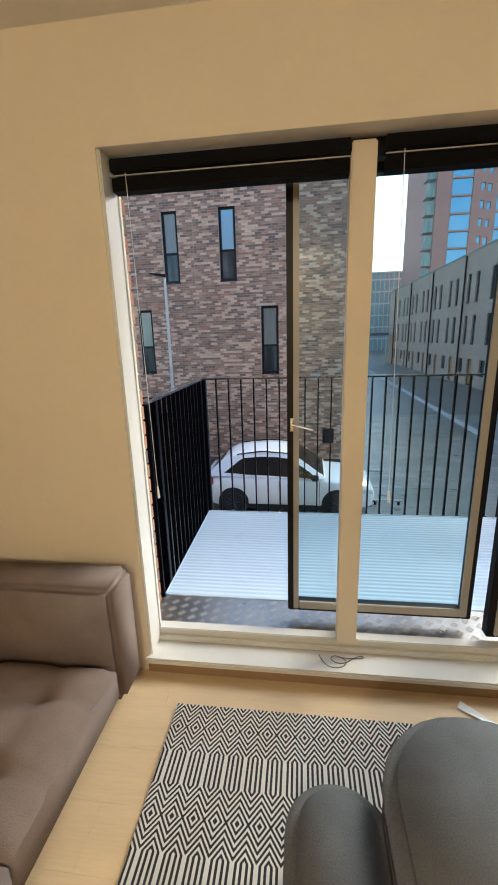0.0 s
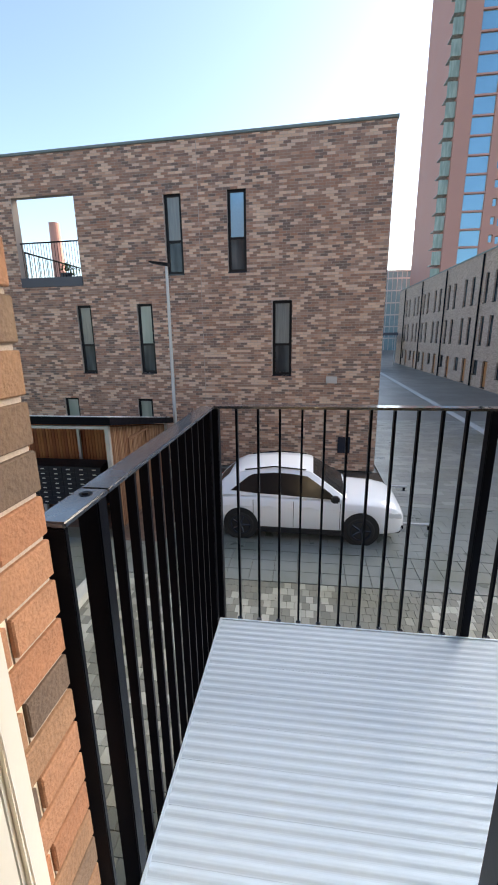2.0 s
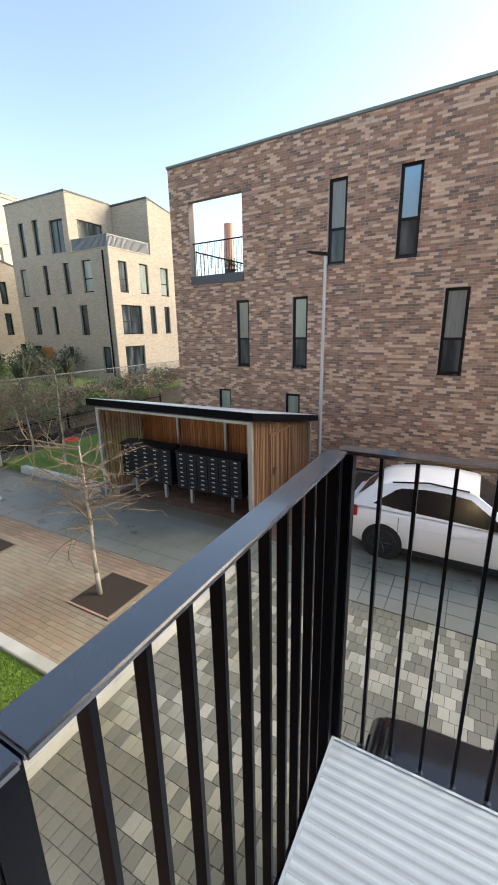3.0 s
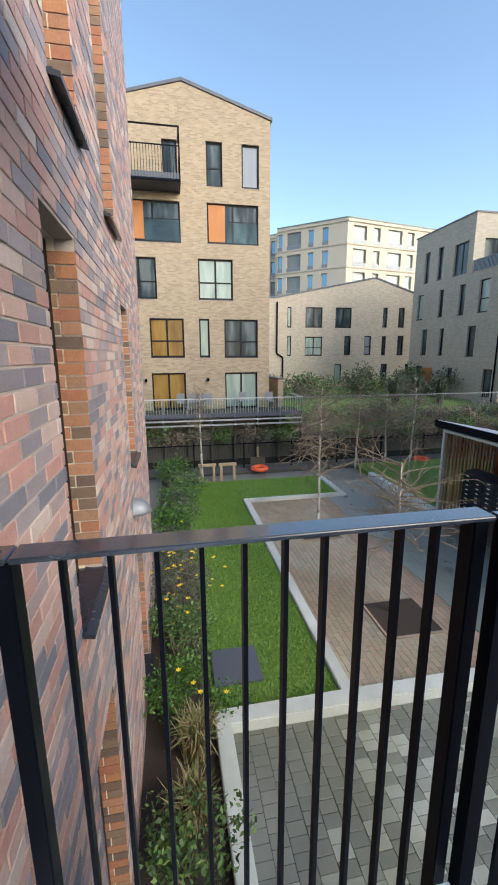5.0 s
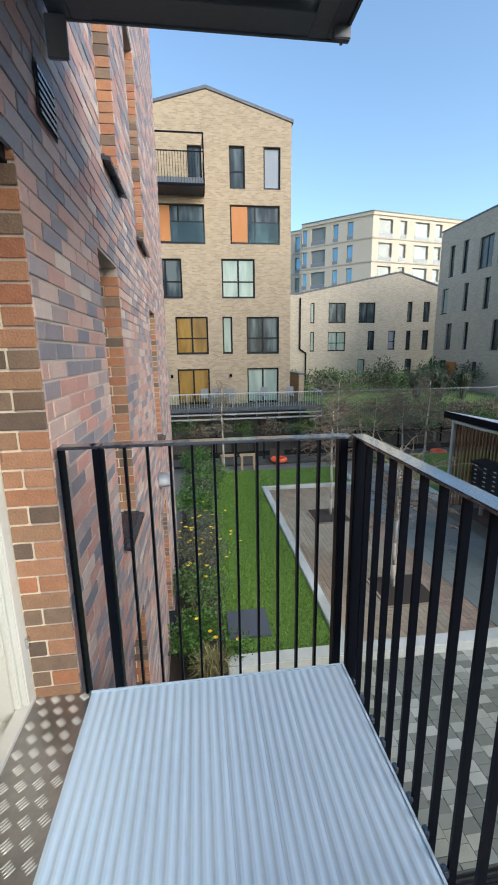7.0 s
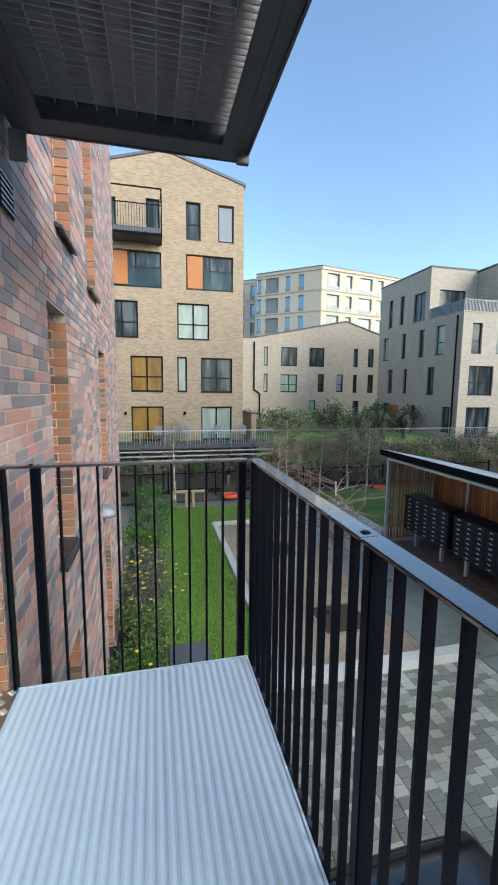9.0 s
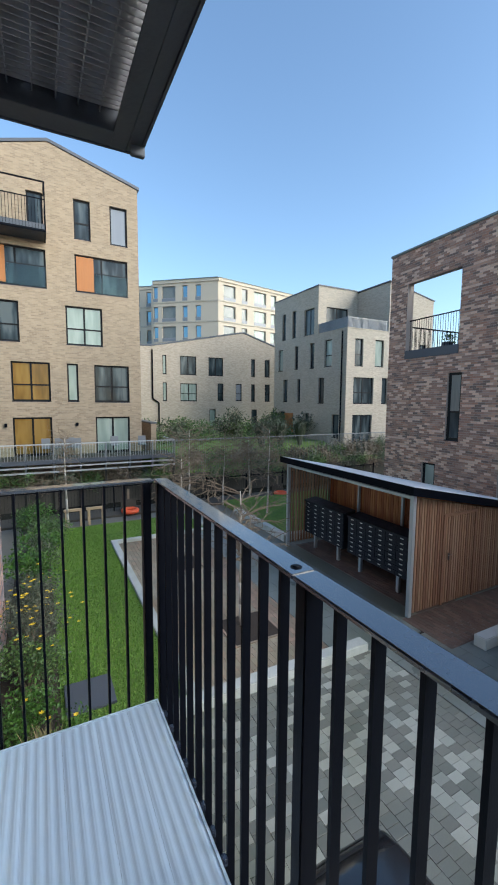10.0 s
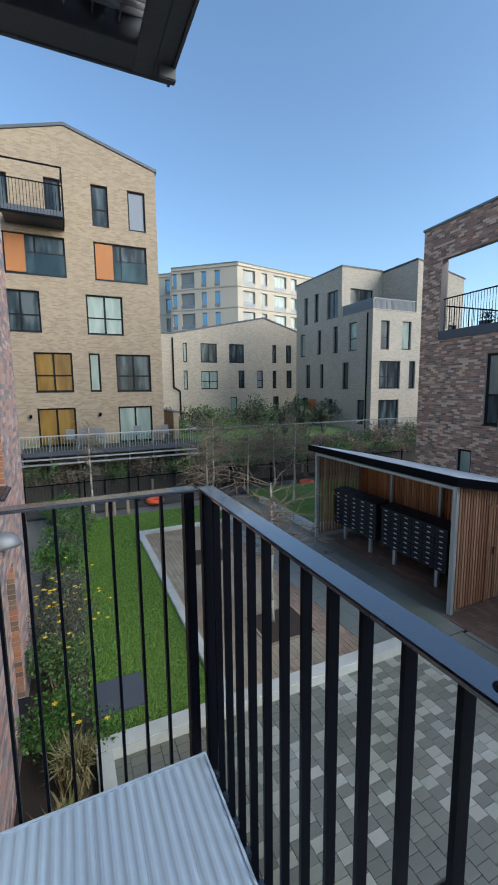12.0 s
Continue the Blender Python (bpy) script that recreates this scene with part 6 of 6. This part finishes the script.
    part("windscreen", slope((0.24, 1.485), (0.93, 1.03), lean(1.485) - 0.07, lean(1.03) - 0.07), M_CARGLASS, t, "dark sloping windscreen")
    if boxy:
        part("rear_window", slope((-2.095, 1.06), (-2.062, 1.28), 0.66, 0.58), M_CARGLASS, t, "dark rear window")
    else:
        part("rear_window", slope((-1.93, 1.08), (-1.64, 1.34), 0.68, 0.60), M_CARGLASS, t, "dark rear window")
    for s in (-1, 1):
        x_back = -1.86 if boxy else -1.50
        part("window_surround", flank(((x_back - 0.06, 1.105), (0.76, 0.995), (0.60, 1.14), (0.12, 1.45), (-0.24, 1.49), (-0.62, 1.50), (-1.06, 1.46), (x_back + 0.34, 1.415)), s, 0.006), M_CARGLASS, t, "black window surround")
        for outline in (((x_back, 1.12), (-1.12, 1.075), (-1.06, 1.43), (x_back + 0.36, 1.39)), ((-1.08, 1.072), (-0.20, 1.045), (-0.26, 1.465), (-0.62, 1.475), (-1.02, 1.437)), ((-0.14, 1.043), (0.70, 1.015), (0.56, 1.13), (0.10, 1.425), (-0.20, 1.462))):
            part("side_window", flank(outline, s, 0.008), M_CARGLASS, t, "dark tinted side window")
        part("roof_bar", Mesh().tube((-1.25, s * 0.635, 1.535), (-0.6, s * 0.622, 1.622), 0.016, 0.018, 8).tube((-0.6, s * 0.622, 1.622), (0.08, s * 0.635, 1.575), 0.018, 0.014, 8), M_BLACKFRAME, t, "black roof bar")
        mm = Mesh().box(0.62, 0.80, s * 0.90, s * 1.04, 0.98, 1.12)
        part("mirror", mm, paint if paint is not M_CARWHITE else M_RUBBER, t, "black door mirror", 0.03)
        for xh in (-0.85, 0.05):
            part("door_handle", Mesh().box(xh, xh + 0.2, s * 0.905, s * 0.93, 0.80, 0.83), paint, t, "", 0.008)
        for xg in (-1.05, -0.17, 0.82):
            part("shut_line", Mesh().box(xg, xg + 0.010, s * 0.905, s * 0.9155, 0.34, 0.93), M_RUBBER, t, "dark door gap")
        part("crease", Mesh().box(-1.75, 1.35, s * 0.905, s * 0.918, 0.775, 0.79), paint, t, "", 0.004)
        part("side_skirt", Mesh().box(-0.95, 0.90, s * 0.86, s * 0.925, 0.19, 0.31), M_RUBBER, t, "black sill trim", 0.015)
        part("headlight", Mesh().hexa([(1.82, s * 0.70, 0.63), (2.175, s * 0.52, 0.59), (2.125, s * 0.80, 0.61), (1.82, s * 0.895, 0.65), (1.80, s * 0.68, 0.76), (2.14, s * 0.52, 0.71), (2.095, s * 0.79, 0.72), (1.80, s * 0.892, 0.76)]), M_LAMPGLASS, t, "clear headlight", 0.01)
        part("tail_light", Mesh().hexa([(-2.14, s * 0.52, 0.78), (-1.86, s * 0.80, 0.80), (-1.84, s * 0.905, 0.80), (-2.14, s * 0.84, 0.78), (-2.12, s * 0.52, 0.94), (-1.86, s * 0.80, 0.97), (-1.84, s * 0.90, 0.97), (-2.11, s * 0.82, 0.94)]), M_REDLIGHT if paint is M_CARWHITE else M_CARGLASS, t, "tail light", 0.01)
        for xw in (-1.33, 1.27):
            # Body is not cut here; a dark disc stands in for the shaded well.
            arch = Mesh()
            arch.tube((xw, s * 0.70, 0.35), (xw, s * 0.914, 0.35), 0.39, 0.39, 28)
            part("wheel_arch", arch, M_RUBBER, t, "dark disc in place of the wheel well")
            w = part("wheel", Mesh().ring((xw, s * 0.845, 0.335), 0.245, 0.09, "y", n=28, m=10), M_RUBBER, t)
            rim = Mesh().tube((xw, s * 0.90, 0.335), (xw, s * 0.928, 0.335), 0.05, 0.05, 14)
            for k in range(5):
                a = 2 * math.pi * k / 5
                rim.tube((xw, s * 0.912, 0.335), (xw + 0.21 * math.cos(a), s * 0.915, 0.335 + 0.21 * math.sin(a)), 0.028, 0.02, 6)
            rim.ring((xw, s * 0.915, 0.335), 0.215, 0.02, "y", n=28, m=6)
            part("rim", rim, M_DARKSILL, w, "dark alloy rim")
    part("grille", Mesh().box(2.06, 2.19, -0.40, 0.40, 0.36, 0.60), M_RUBBER, t, "black grille", 0.02)
    part("fog_light", Mesh().box(2.03, 2.165, -0.74, -0.52, 0.36, 0.44), M_RUBBER, t, "dark fog light recess", 0.02)
    part("fog_light", Mesh().box(2.03, 2.165, 0.52, 0.74, 0.36, 0.44), M_RUBBER, t, "dark fog light recess", 0.02)
    part("bumper_strip", Mesh().box(1.92, 2.13, -0.72, 0.72, 0.24, 0.31).box(-2.17, -2.0, -0.70, 0.70, 0.30, 0.44), M_RUBBER, t, "", 0.02)
    part("windscreen_wiper", Mesh().tube((0.97, -0.5, 1.03), (0.85, 0.1, 1.10), 0.01, 0.008, 6), M_RUBBER, t)
    if boxy:
        part("spoiler_gap", Mesh().hexa([(-1.93, -0.56, 1.44), (-1.915, -0.56, 1.445), (-1.915, 0.56, 1.445), (-1.93, 0.56, 1.44), (-1.93, -0.56, 1.472), (-1.915, -0.56, 1.478), (-1.915, 0.56, 1.478), (-1.93, 0.56, 1.472)]), M_RUBBER, t, "dark gap before the spoiler")
        part("aerial", Mesh().hexa([(-1.75, -0.03, 1.49), (-1.58, -0.012, 1.50), (-1.58, 0.012, 1.50), (-1.75, 0.03, 1.49), (-1.75, -0.006, 1.56), (-1.72, -0.004, 1.56), (-1.72, 0.004, 1.56), (-1.75, 0.006, 1.56)]), paint, t, "small roof aerial")
    part("number_plate", Mesh().box(2.19, 2.203, -0.26, 0.26, 0.42, 0.53), M_PAPER, t, "pale number plate")
    return t


car("car", "white compact crossover parked on the paving", M_CARWHITE, pose(0.42, 7.28, G, 0, 0, -1.0), "parked cars")
car("car", "black car parked close under the balcony", M_CARBLACK, pose(1.98, 0.93, G, 0, 0, 1.0), "parked cars", True)

# granite kerb block behind the white car
kb = tagged(part("kerb_block", Mesh().box(-2.52, -2.28, 6.5, 7.95, G, G + 0.22), M_KERB, None, "", 0.015), "pale granite kerb block beside the parked car", "kerb")

# low rails between the parking bays
for y in (7.25, 9.72):
    hp = thing("parking_rail", "low galvanised steel rail fixed to the paving", "rail", "parking rails")
    part("bar", Mesh().tube((2.66, y, G + 0.125), (3.42, y, G + 0.125), 0.030, 0.030, 12), M_STEEL, hp)
    for x in (2.74, 3.34):
        part("foot", Mesh().box(x - 0.03, x + 0.03, y - 0.025, y + 0.025, G - 0.02, G + 0.10), M_RAIL, hp, "dark foot", 0.004)

# ---------------------------------------------------------------- trees and plants
def bare_tree(x, y, h, seed, label, lean=0.0, spread=1.0):
    rng = random.Random(seed)
    t = thing("young_tree", label, "tree", "young bare trees")
    tr = Mesh()
    pts = [Vector((x + lean * k / 6 + rng.gauss(0, 0.015), y + rng.gauss(0, 0.015), G + h * k / 6)) for k in range(7)]
    for k in range(6):
        tr.tube(pts[k], pts[k + 1], 0.045 * (1 - k / 8), 0.045 * (1 - (k + 1) / 8), 8)
    part("trunk", tr, M_BARK, t, "pale birch trunk", 0.0, True)
    tw_ = Mesh()

    def grow(p, d, length, r, depth):
        steps = 3
        for k in range(steps):
            d = (d + Vector((rng.gauss(0, 0.22), rng.gauss(0, 0.22), rng.gauss(-0.05, 0.16)))).normalized()
            q = p + d * length / steps
            tw_.tube(p, q, r * (1 - k / 4), r * (1 - (k + 1) / 4), 4, False)
            if depth and rng.random() < 0.95:
                dd = (d + Vector((rng.gauss(0, 0.8), rng.gauss(0, 0.8), rng.gauss(0.0, 0.5)))).normalized()
                grow(q, dd, length * rng.uniform(0.4, 0.62), r * 0.55, depth - 1)
            p = q

    for k in range(46):
        f = rng.uniform(0.48, 1.0)
        i = min(5, int(f * 6))
        p = pts[i].lerp(pts[i + 1], f * 6 - i)
        a = rng.uniform(0, 6.28)
        grow(p, Vector((math.cos(a), math.sin(a), rng.uniform(-0.1, 0.7))).normalized(), rng.uniform(0.45, 0.9) * spread, 0.016, 2)
    part("branch", tw_, M_TWIG, t, "bare brown twigs")


bare_tree(-5.02, 2.90, 2.75, 3, "young bare birch in a square tree pit")
bare_tree(-8.60, 2.86, 2.9, 4, "young bare birch in a farther tree pit")
bare_tree(-13.3, 0.2, 3.2, 8, "slim bare sapling at the end of the lawn", 0.0, 0.5)
bare_tree(-11.6, 7.3, 3.4, 6, "bare tree on the small lawn by the canal", 0.1, 1.1)
for cx, cy in ((-4.88, 3.02), (-8.53, 2.80)):
    pit = thing("tree_pit", "square dark gravel tree pit in the clay paving", "tree pit", "tree pits")
    part("soil", Mesh().box(cx - 0.46, cx + 0.46, cy - 0.48, cy + 0.48, G - 0.02, G + 0.022), M_SOIL, pit, "", 0.005)
    part("edging", Mesh().box(cx - 0.5, cx + 0.5, cy - 0.52, cy - 0.482, G - 0.02, G + 0.026).box(cx - 0.5, cx + 0.5, cy + 0.482, cy + 0.52, G - 0.02, G + 0.026).box(cx - 0.5, cx - 0.462, cy - 0.482, cy + 0.482, G - 0.02, G + 0.026).box(cx + 0.462, cx + 0.5, cy - 0.482, cy + 0.482, G - 0.02, G + 0.026), M_CLAYRED, pit)


def shrub(x, y, w, h, material, seed, label, size=0.055, count=520, flowers=0, group="bed shrubs", z=G + 0.02):
    rng = random.Random(seed)
    t = thing("shrub", label, "shrub", group)
    st = Mesh()
    cs = []
    for k in range(9):
        p = Vector((x + rng.gauss(0, w * 0.33), y + rng.gauss(0, w * 0.28), z + h * rng.uniform(0.3, 0.92)))
        st.tube((x + rng.gauss(0, 0.05), y + rng.gauss(0, 0.05), z), p, 0.012, 0.004, 5, False)
        cs.append(p)
    part("stem", st, M_TWIG, t)
    m = Mesh()
    leaves(m, cs, w * 0.36, count, size, rng, 0.8, 0.5)
    part("foliage", m, material, t)
    if flowers:
        for k in range(flowers):
            f = Mesh()
            c = rng.choice(cs) + Vector((rng.gauss(0, w * 0.25), rng.gauss(0, w * 0.25), rng.uniform(0.05, 0.3)))
            for j in range(6):
                a = j * 1.047
                f.sheet([c, c + Vector((0.024 * math.cos(a - 0.45), 0.024 * math.sin(a - 0.45), 0.008)), c + Vector((0.042 * math.cos(a), 0.042 * math.sin(a), 0.012)), c + Vector((0.024 * math.cos(a + 0.45), 0.024 * math.sin(a + 0.45), 0.008))])
            part("flower", f, M_YELLOW, t, "yellow flower")


def tuft(x, y, h, seed, label, material, blades=260, z=G + 0.02, w=0.012, group="grass tufts"):
    rng = random.Random(seed)
    t = thing("grass_tuft", label, "grass", group)
    m = Mesh()
    for k in range(blades):
        a, r = rng.uniform(0, 6.28), rng.uniform(0.1, 0.55) * h
        b = Vector((x + rng.gauss(0, 0.05), y + rng.gauss(0, 0.05), z))
        mid_p = b + Vector((math.cos(a) * r * 0.45, math.sin(a) * r * 0.45, h * rng.uniform(0.5, 0.8)))
        tip = b + Vector((math.cos(a) * r, math.sin(a) * r, h * rng.uniform(0.45, 1.0)))
        s = Vector((-math.sin(a), math.cos(a), 0)) * w
        m.sheet([b - s, b + s, mid_p + s * 0.7, mid_p - s * 0.7])
        m.sheet([mid_p - s * 0.7, mid_p + s * 0.7, tip])
    part("foliage", m, material, t)


tuft(-3.0, -0.62, 0.65, 1, "arching straw-coloured ornamental grass in the bed", M_STRAW)
tuft(-2.35, -0.70, 0.55, 2, "arching straw-coloured ornamental grass in the bed", M_STRAW)
rng = random.Random(77)
kinds = [("bright green leafy shrub in the planting bed", M_LEAFBRIGHT, 0.075), ("grey-green lavender mound in the planting bed", M_LEAFGREY, 0.045), ("dark green shrub in the planting bed", M_LEAF, 0.06)]
shrub(-3.65, -0.78, 0.75, 0.65, M_LEAFBRIGHT, 101, "bright green leafy shrub in the planting bed", 0.046, 2800, 4)
shrub(-4.6, -0.8, 0.8, 0.75, M_LEAF, 102, "bright green leafy shrub with some yellow flowers", 0.046, 2800, 5)
shrub(-5.6, -0.7, 0.9, 0.95, M_LEAFGREY, 103, "grey-green shrub covered with yellow flowers", 0.040, 2600, 30)
shrub(-6.5, -0.78, 0.9, 1.0, M_LEAFGREY, 104, "grey-green shrub with yellow flowers", 0.040, 2600, 24)
shrub(-2.0, -0.75, 0.6, 0.5, M_LEAF, 105, "low dark green shrub in the planting bed", 0.06, 900)
for k in range(9):
    lab, mm, s = kinds[(k * 2 + 1) % 3]
    shrub(-7.4 - k * 0.75, -0.75 + rng.gauss(0, 0.1), 0.8, rng.uniform(0.6, 1.15), mm, 200 + k, lab, s, 1500)
for k in range(22):
    x = rng.uniform(-35, -24)
    y = 7 + k * 1.25 + rng.gauss(0, 0.5)
    shrub(x * 0.35 - 17.5, y, 2.2, rng.uniform(1.4, 2.4), (M_LEAF, M_LEAFGREY, M_LEAF)[k % 3], 300 + k, "dense green garden shrub on the far bank", 0.17, 1300, 0, "bank shrubs", -1.8)
for k in range(22):
    shrub(-19.15, -3 + k * 1.15, 1.2, rng.uniform(0.5, 1.0), (M_LEAFGREY, M_LEAF, M_TWIG)[k % 3], 400 + k, "rough trailing greenery on the canal wall", 0.10, 650, 0, "canal wall plants", G + 0.1)
for k, (x, y) in enumerate(((-22.5, 14.6), (-23.0, 16.6), (-22.2, 12.9))):
    tuft(x, y, 2.1, 50 + k, "spiky green yucca on the far bank", M_LEAFGREY, 200, -1.7, 0.05, "yuccas")
bare_tree(-14.0, 4.9, 3.3, 21, "tangled bare tree by the canal fence", 0.1, 1.5)
bare_tree(-14.3, 7.9, 2.9, 22, "tangled bare tree by the canal fence", -0.1, 1.7)
bare_tree(-13.9, 6.4, 2.6, 23, "tangled bare tree by the canal fence", 0.15, 1.7)
for k in range(18):
    shrub(-20.9 + 0.5 * (k % 2), 6.2 + k * 1.15, 1.4, rng.uniform(0.7, 1.3), (M_LEAFGREY, M_TWIG, M_LEAF, M_TWIG)[k % 4], 500 + k, ("untidy green shrub behind the bank railing", "brown leafless brush behind the bank railing")[k % 2], 0.13, 700, 0, "bank hedge", -2.4)

# ---------------------------------------------------------------- pieces of the setting: bricks and pavers
NEAR = (-1.14, 0.0, -0.42, 2.62)
rng = random.Random(21)
rects = brick_rects(HOME_W, 3.6, G, HOME_TOP, HOME_HOLES, rng)
inside = [r for r in rects if NEAR[0] < (r[0] + r[1]) / 2 < NEAR[1] and NEAR[2] < (r[2] + r[3]) / 2 < NEAR[3]]
rest = [r for r in rects if r not in set(inside)]
ob = new("brick_field", brick_mesh("brick_field", rest, home, M_REDBRICK, rng))
ob.parent = wall_home
ob["kind"] = "stuff"
shared = {}


def brick_piece(w, d, h, material, tag):
    key = (round(w, 3), round(d, 3), round(h, 3), tag)
    if key not in shared:
        shared[key] = Mesh().box(0, w, 0, d, 0, h).data("brick", material, 0.0025, False, 1)
    return shared[key]


for u0, u1, z0, z1 in inside[:240]:
    ob = new("brick", brick_piece(u1 - u0, 0.016, z1 - z0, M_REDBRICK_ONE, 0))
    ob.location = (u0, FY - 0.010 + rng.uniform(-0.002, 0.002), z0)
    ob.parent = wall_home
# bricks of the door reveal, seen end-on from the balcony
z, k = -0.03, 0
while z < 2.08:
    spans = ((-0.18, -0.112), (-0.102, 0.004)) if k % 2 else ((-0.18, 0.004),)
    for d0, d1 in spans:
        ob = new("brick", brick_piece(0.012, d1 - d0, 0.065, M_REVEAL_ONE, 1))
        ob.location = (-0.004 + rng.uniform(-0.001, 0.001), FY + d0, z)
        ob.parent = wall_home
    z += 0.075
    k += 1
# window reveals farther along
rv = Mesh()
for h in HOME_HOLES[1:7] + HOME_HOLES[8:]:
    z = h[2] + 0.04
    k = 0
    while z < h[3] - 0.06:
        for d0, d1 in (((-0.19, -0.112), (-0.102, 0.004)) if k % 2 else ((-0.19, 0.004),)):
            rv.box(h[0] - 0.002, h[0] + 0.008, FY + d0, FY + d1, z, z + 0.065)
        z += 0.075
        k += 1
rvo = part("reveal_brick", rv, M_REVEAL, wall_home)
rvo["kind"] = "stuff"

# grey block paving of the yard
pav = structure("pavement", Mesh().box(-3.25, 9.0, -0.19, 4.8, G - 0.06, G - 0.02).box(-3.2, 9.0, 5.9, 8.5, G - 0.06, G - 0.02).box(-12.5, -3.49, 1.5, 4.05, G - 0.06, G - 0.02).box(-3.75, -3.2, 6.0, 11.4, G - 0.06, G - 0.02).box(-3.2, 2.9, 8.5, 11.3, G - 0.06, G - 0.02).box(-1.2, 9.0, FY, -0.19, G - 0.06, G - 0.02), M_SOIL, "block paving of the parking yard", "paving")
rng = random.Random(33)


def pavers(x0, x1, y0, y1, w, d, top, material, single, limit, vary, pale_stuff=False):
    m, pale, cnt = Mesh(), Mesh(), 0
    y, r = y0, 0
    while y < y1 - 0.02:
        x = x0 - (w * 0.5 if r % 2 else 0)
        while x < x1 - 0.02:
            a, b, c, e = max(x, x0), min(x + w, x1), y, min(y + d, y1)
            if b - a > 0.02:
                z = top + rng.uniform(-vary, vary)
                light = pale_stuff and noise.noise((a * 0.7 + 3.1, c * 0.85, 0.4)) > -0.02 and rng.random() < 0.52
                if light:
                    pale.box(a, b - 0.006, c, e - 0.006, top - 0.03, z)
                elif single and cnt < limit and -3.4 < a < 0.6 and 0.2 < c < 4.6:
                    key = ("p", round(b - a, 3), round(e - c, 3))
                    if key not in shared:
                        shared[key] = Mesh().box(0, b - a - 0.006, 0, e - c - 0.006, -0.03, 0).data("paver", single, 0.004, False, 1)
                    ob = new("paver", shared[key])
                    ob.location = (a, c, z)
                    ob.parent = pav
                    cnt += 1
                else:
                    m.box(a, b - 0.006, c, e - 0.006, top - 0.03, z)
            x += w
        y += d
        r += 1
    if pale_stuff:
        p = part("pale_paver_field", pale, M_PAVER_PALE, pav)
        p["kind"] = "stuff"
    return m


q = part("paver_field", pavers(-3.248, 9.0, -0.19, 4.79, 0.13, 0.185, G, M_PAVER, M_PAVER_ONE, 290, 0.0015, True), M_PAVER, pav)
q["kind"] = "stuff"
q = part("paver_field", pavers(-3.2, 9.0, 5.91, 8.5, 0.4, 0.3, G, M_PAVER, None, 0, 0.0015), M_SLAB, pav)
q["kind"] = "stuff"
q = part("clay_paver", pavers(-10.92, -3.50, 1.5, 3.5, 0.2, 0.1, G, M_CLAYPAVER, None, 0, 0.002), M_CLAYPAVER, pav)
q["kind"] = "stuff"
q = part("clay_paver", pavers(-10.92, -3.50, 3.5, 4.05, 0.2, 0.1, G, M_CLAYRED, None, 0, 0.002), M_CLAYRED, pav)
q["kind"] = "stuff"
q = part("path_slab", pavers(-12.6, -3.26, 4.06, 6.0, 0.6, 0.388, G + 0.006, M_SLAB, None, 0, 0.001), M_SLAB, pav)
q["kind"] = "stuff"
q = part("street_paver", pavers(2.9, 12.0, 8.52, 20.0, 0.5, 0.24, G + 0.002, M_SLAB, None, 0, 0.002), mat("pale_wet_street_paving", (0, 0, 0), 0.34, var=0.4, scale=1.2, fine=60, bump=0.15, palette=[(0.23, 0.24, 0.225), (0.19, 0.20, 0.19), (0.28, 0.285, 0.265), (0.21, 0.22, 0.20)], stain=0.7, tint=(0.6, 0.6, 0.48)), pav)
q["kind"] = "stuff"
q = part("clay_paver", pavers(-3.75, -2.6, 6.02, 11.3, 0.2, 0.1, G + 0.002, M_REDCLAY, None, 0, 0.001), M_REDCLAY, pav)
q["kind"] = "stuff"
slab = structure("slab_strip", Mesh().box(-3.25, 9.0, 4.8, 5.9, G - 0.06, G - 0.02), M_SOIL, "strip of large blue-grey paving slabs", "paving")
shared["s"] = Mesh().box(0, 0.442, 0, 0.355, -0.03, 0).data("slab", M_SLAB, 0.005, False, 1)
for r in range(3):
    for k in range(26):
        ob = new("slab", shared["s"])
        ob.location = (-3.24 + k * 0.45, 4.81 + r * 0.363, G + 0.002 + rng.uniform(-0.0015, 0.0015))
        ob.parent = slab
structure("yard_pad", Mesh().box(-12.6, -3.6, 6.0, 11.3, G - 0.06, G - 0.003), M_TARMAC, "dark wet paving under the mail shelter", "paving")
q = part("clay_paver", pavers(-8.4, -3.76, 6.5, 7.74, 0.2, 0.1, G + 0.003, M_REDCLAY, None, 0, 0.001), M_REDCLAY, pav)
q["kind"] = "stuff"
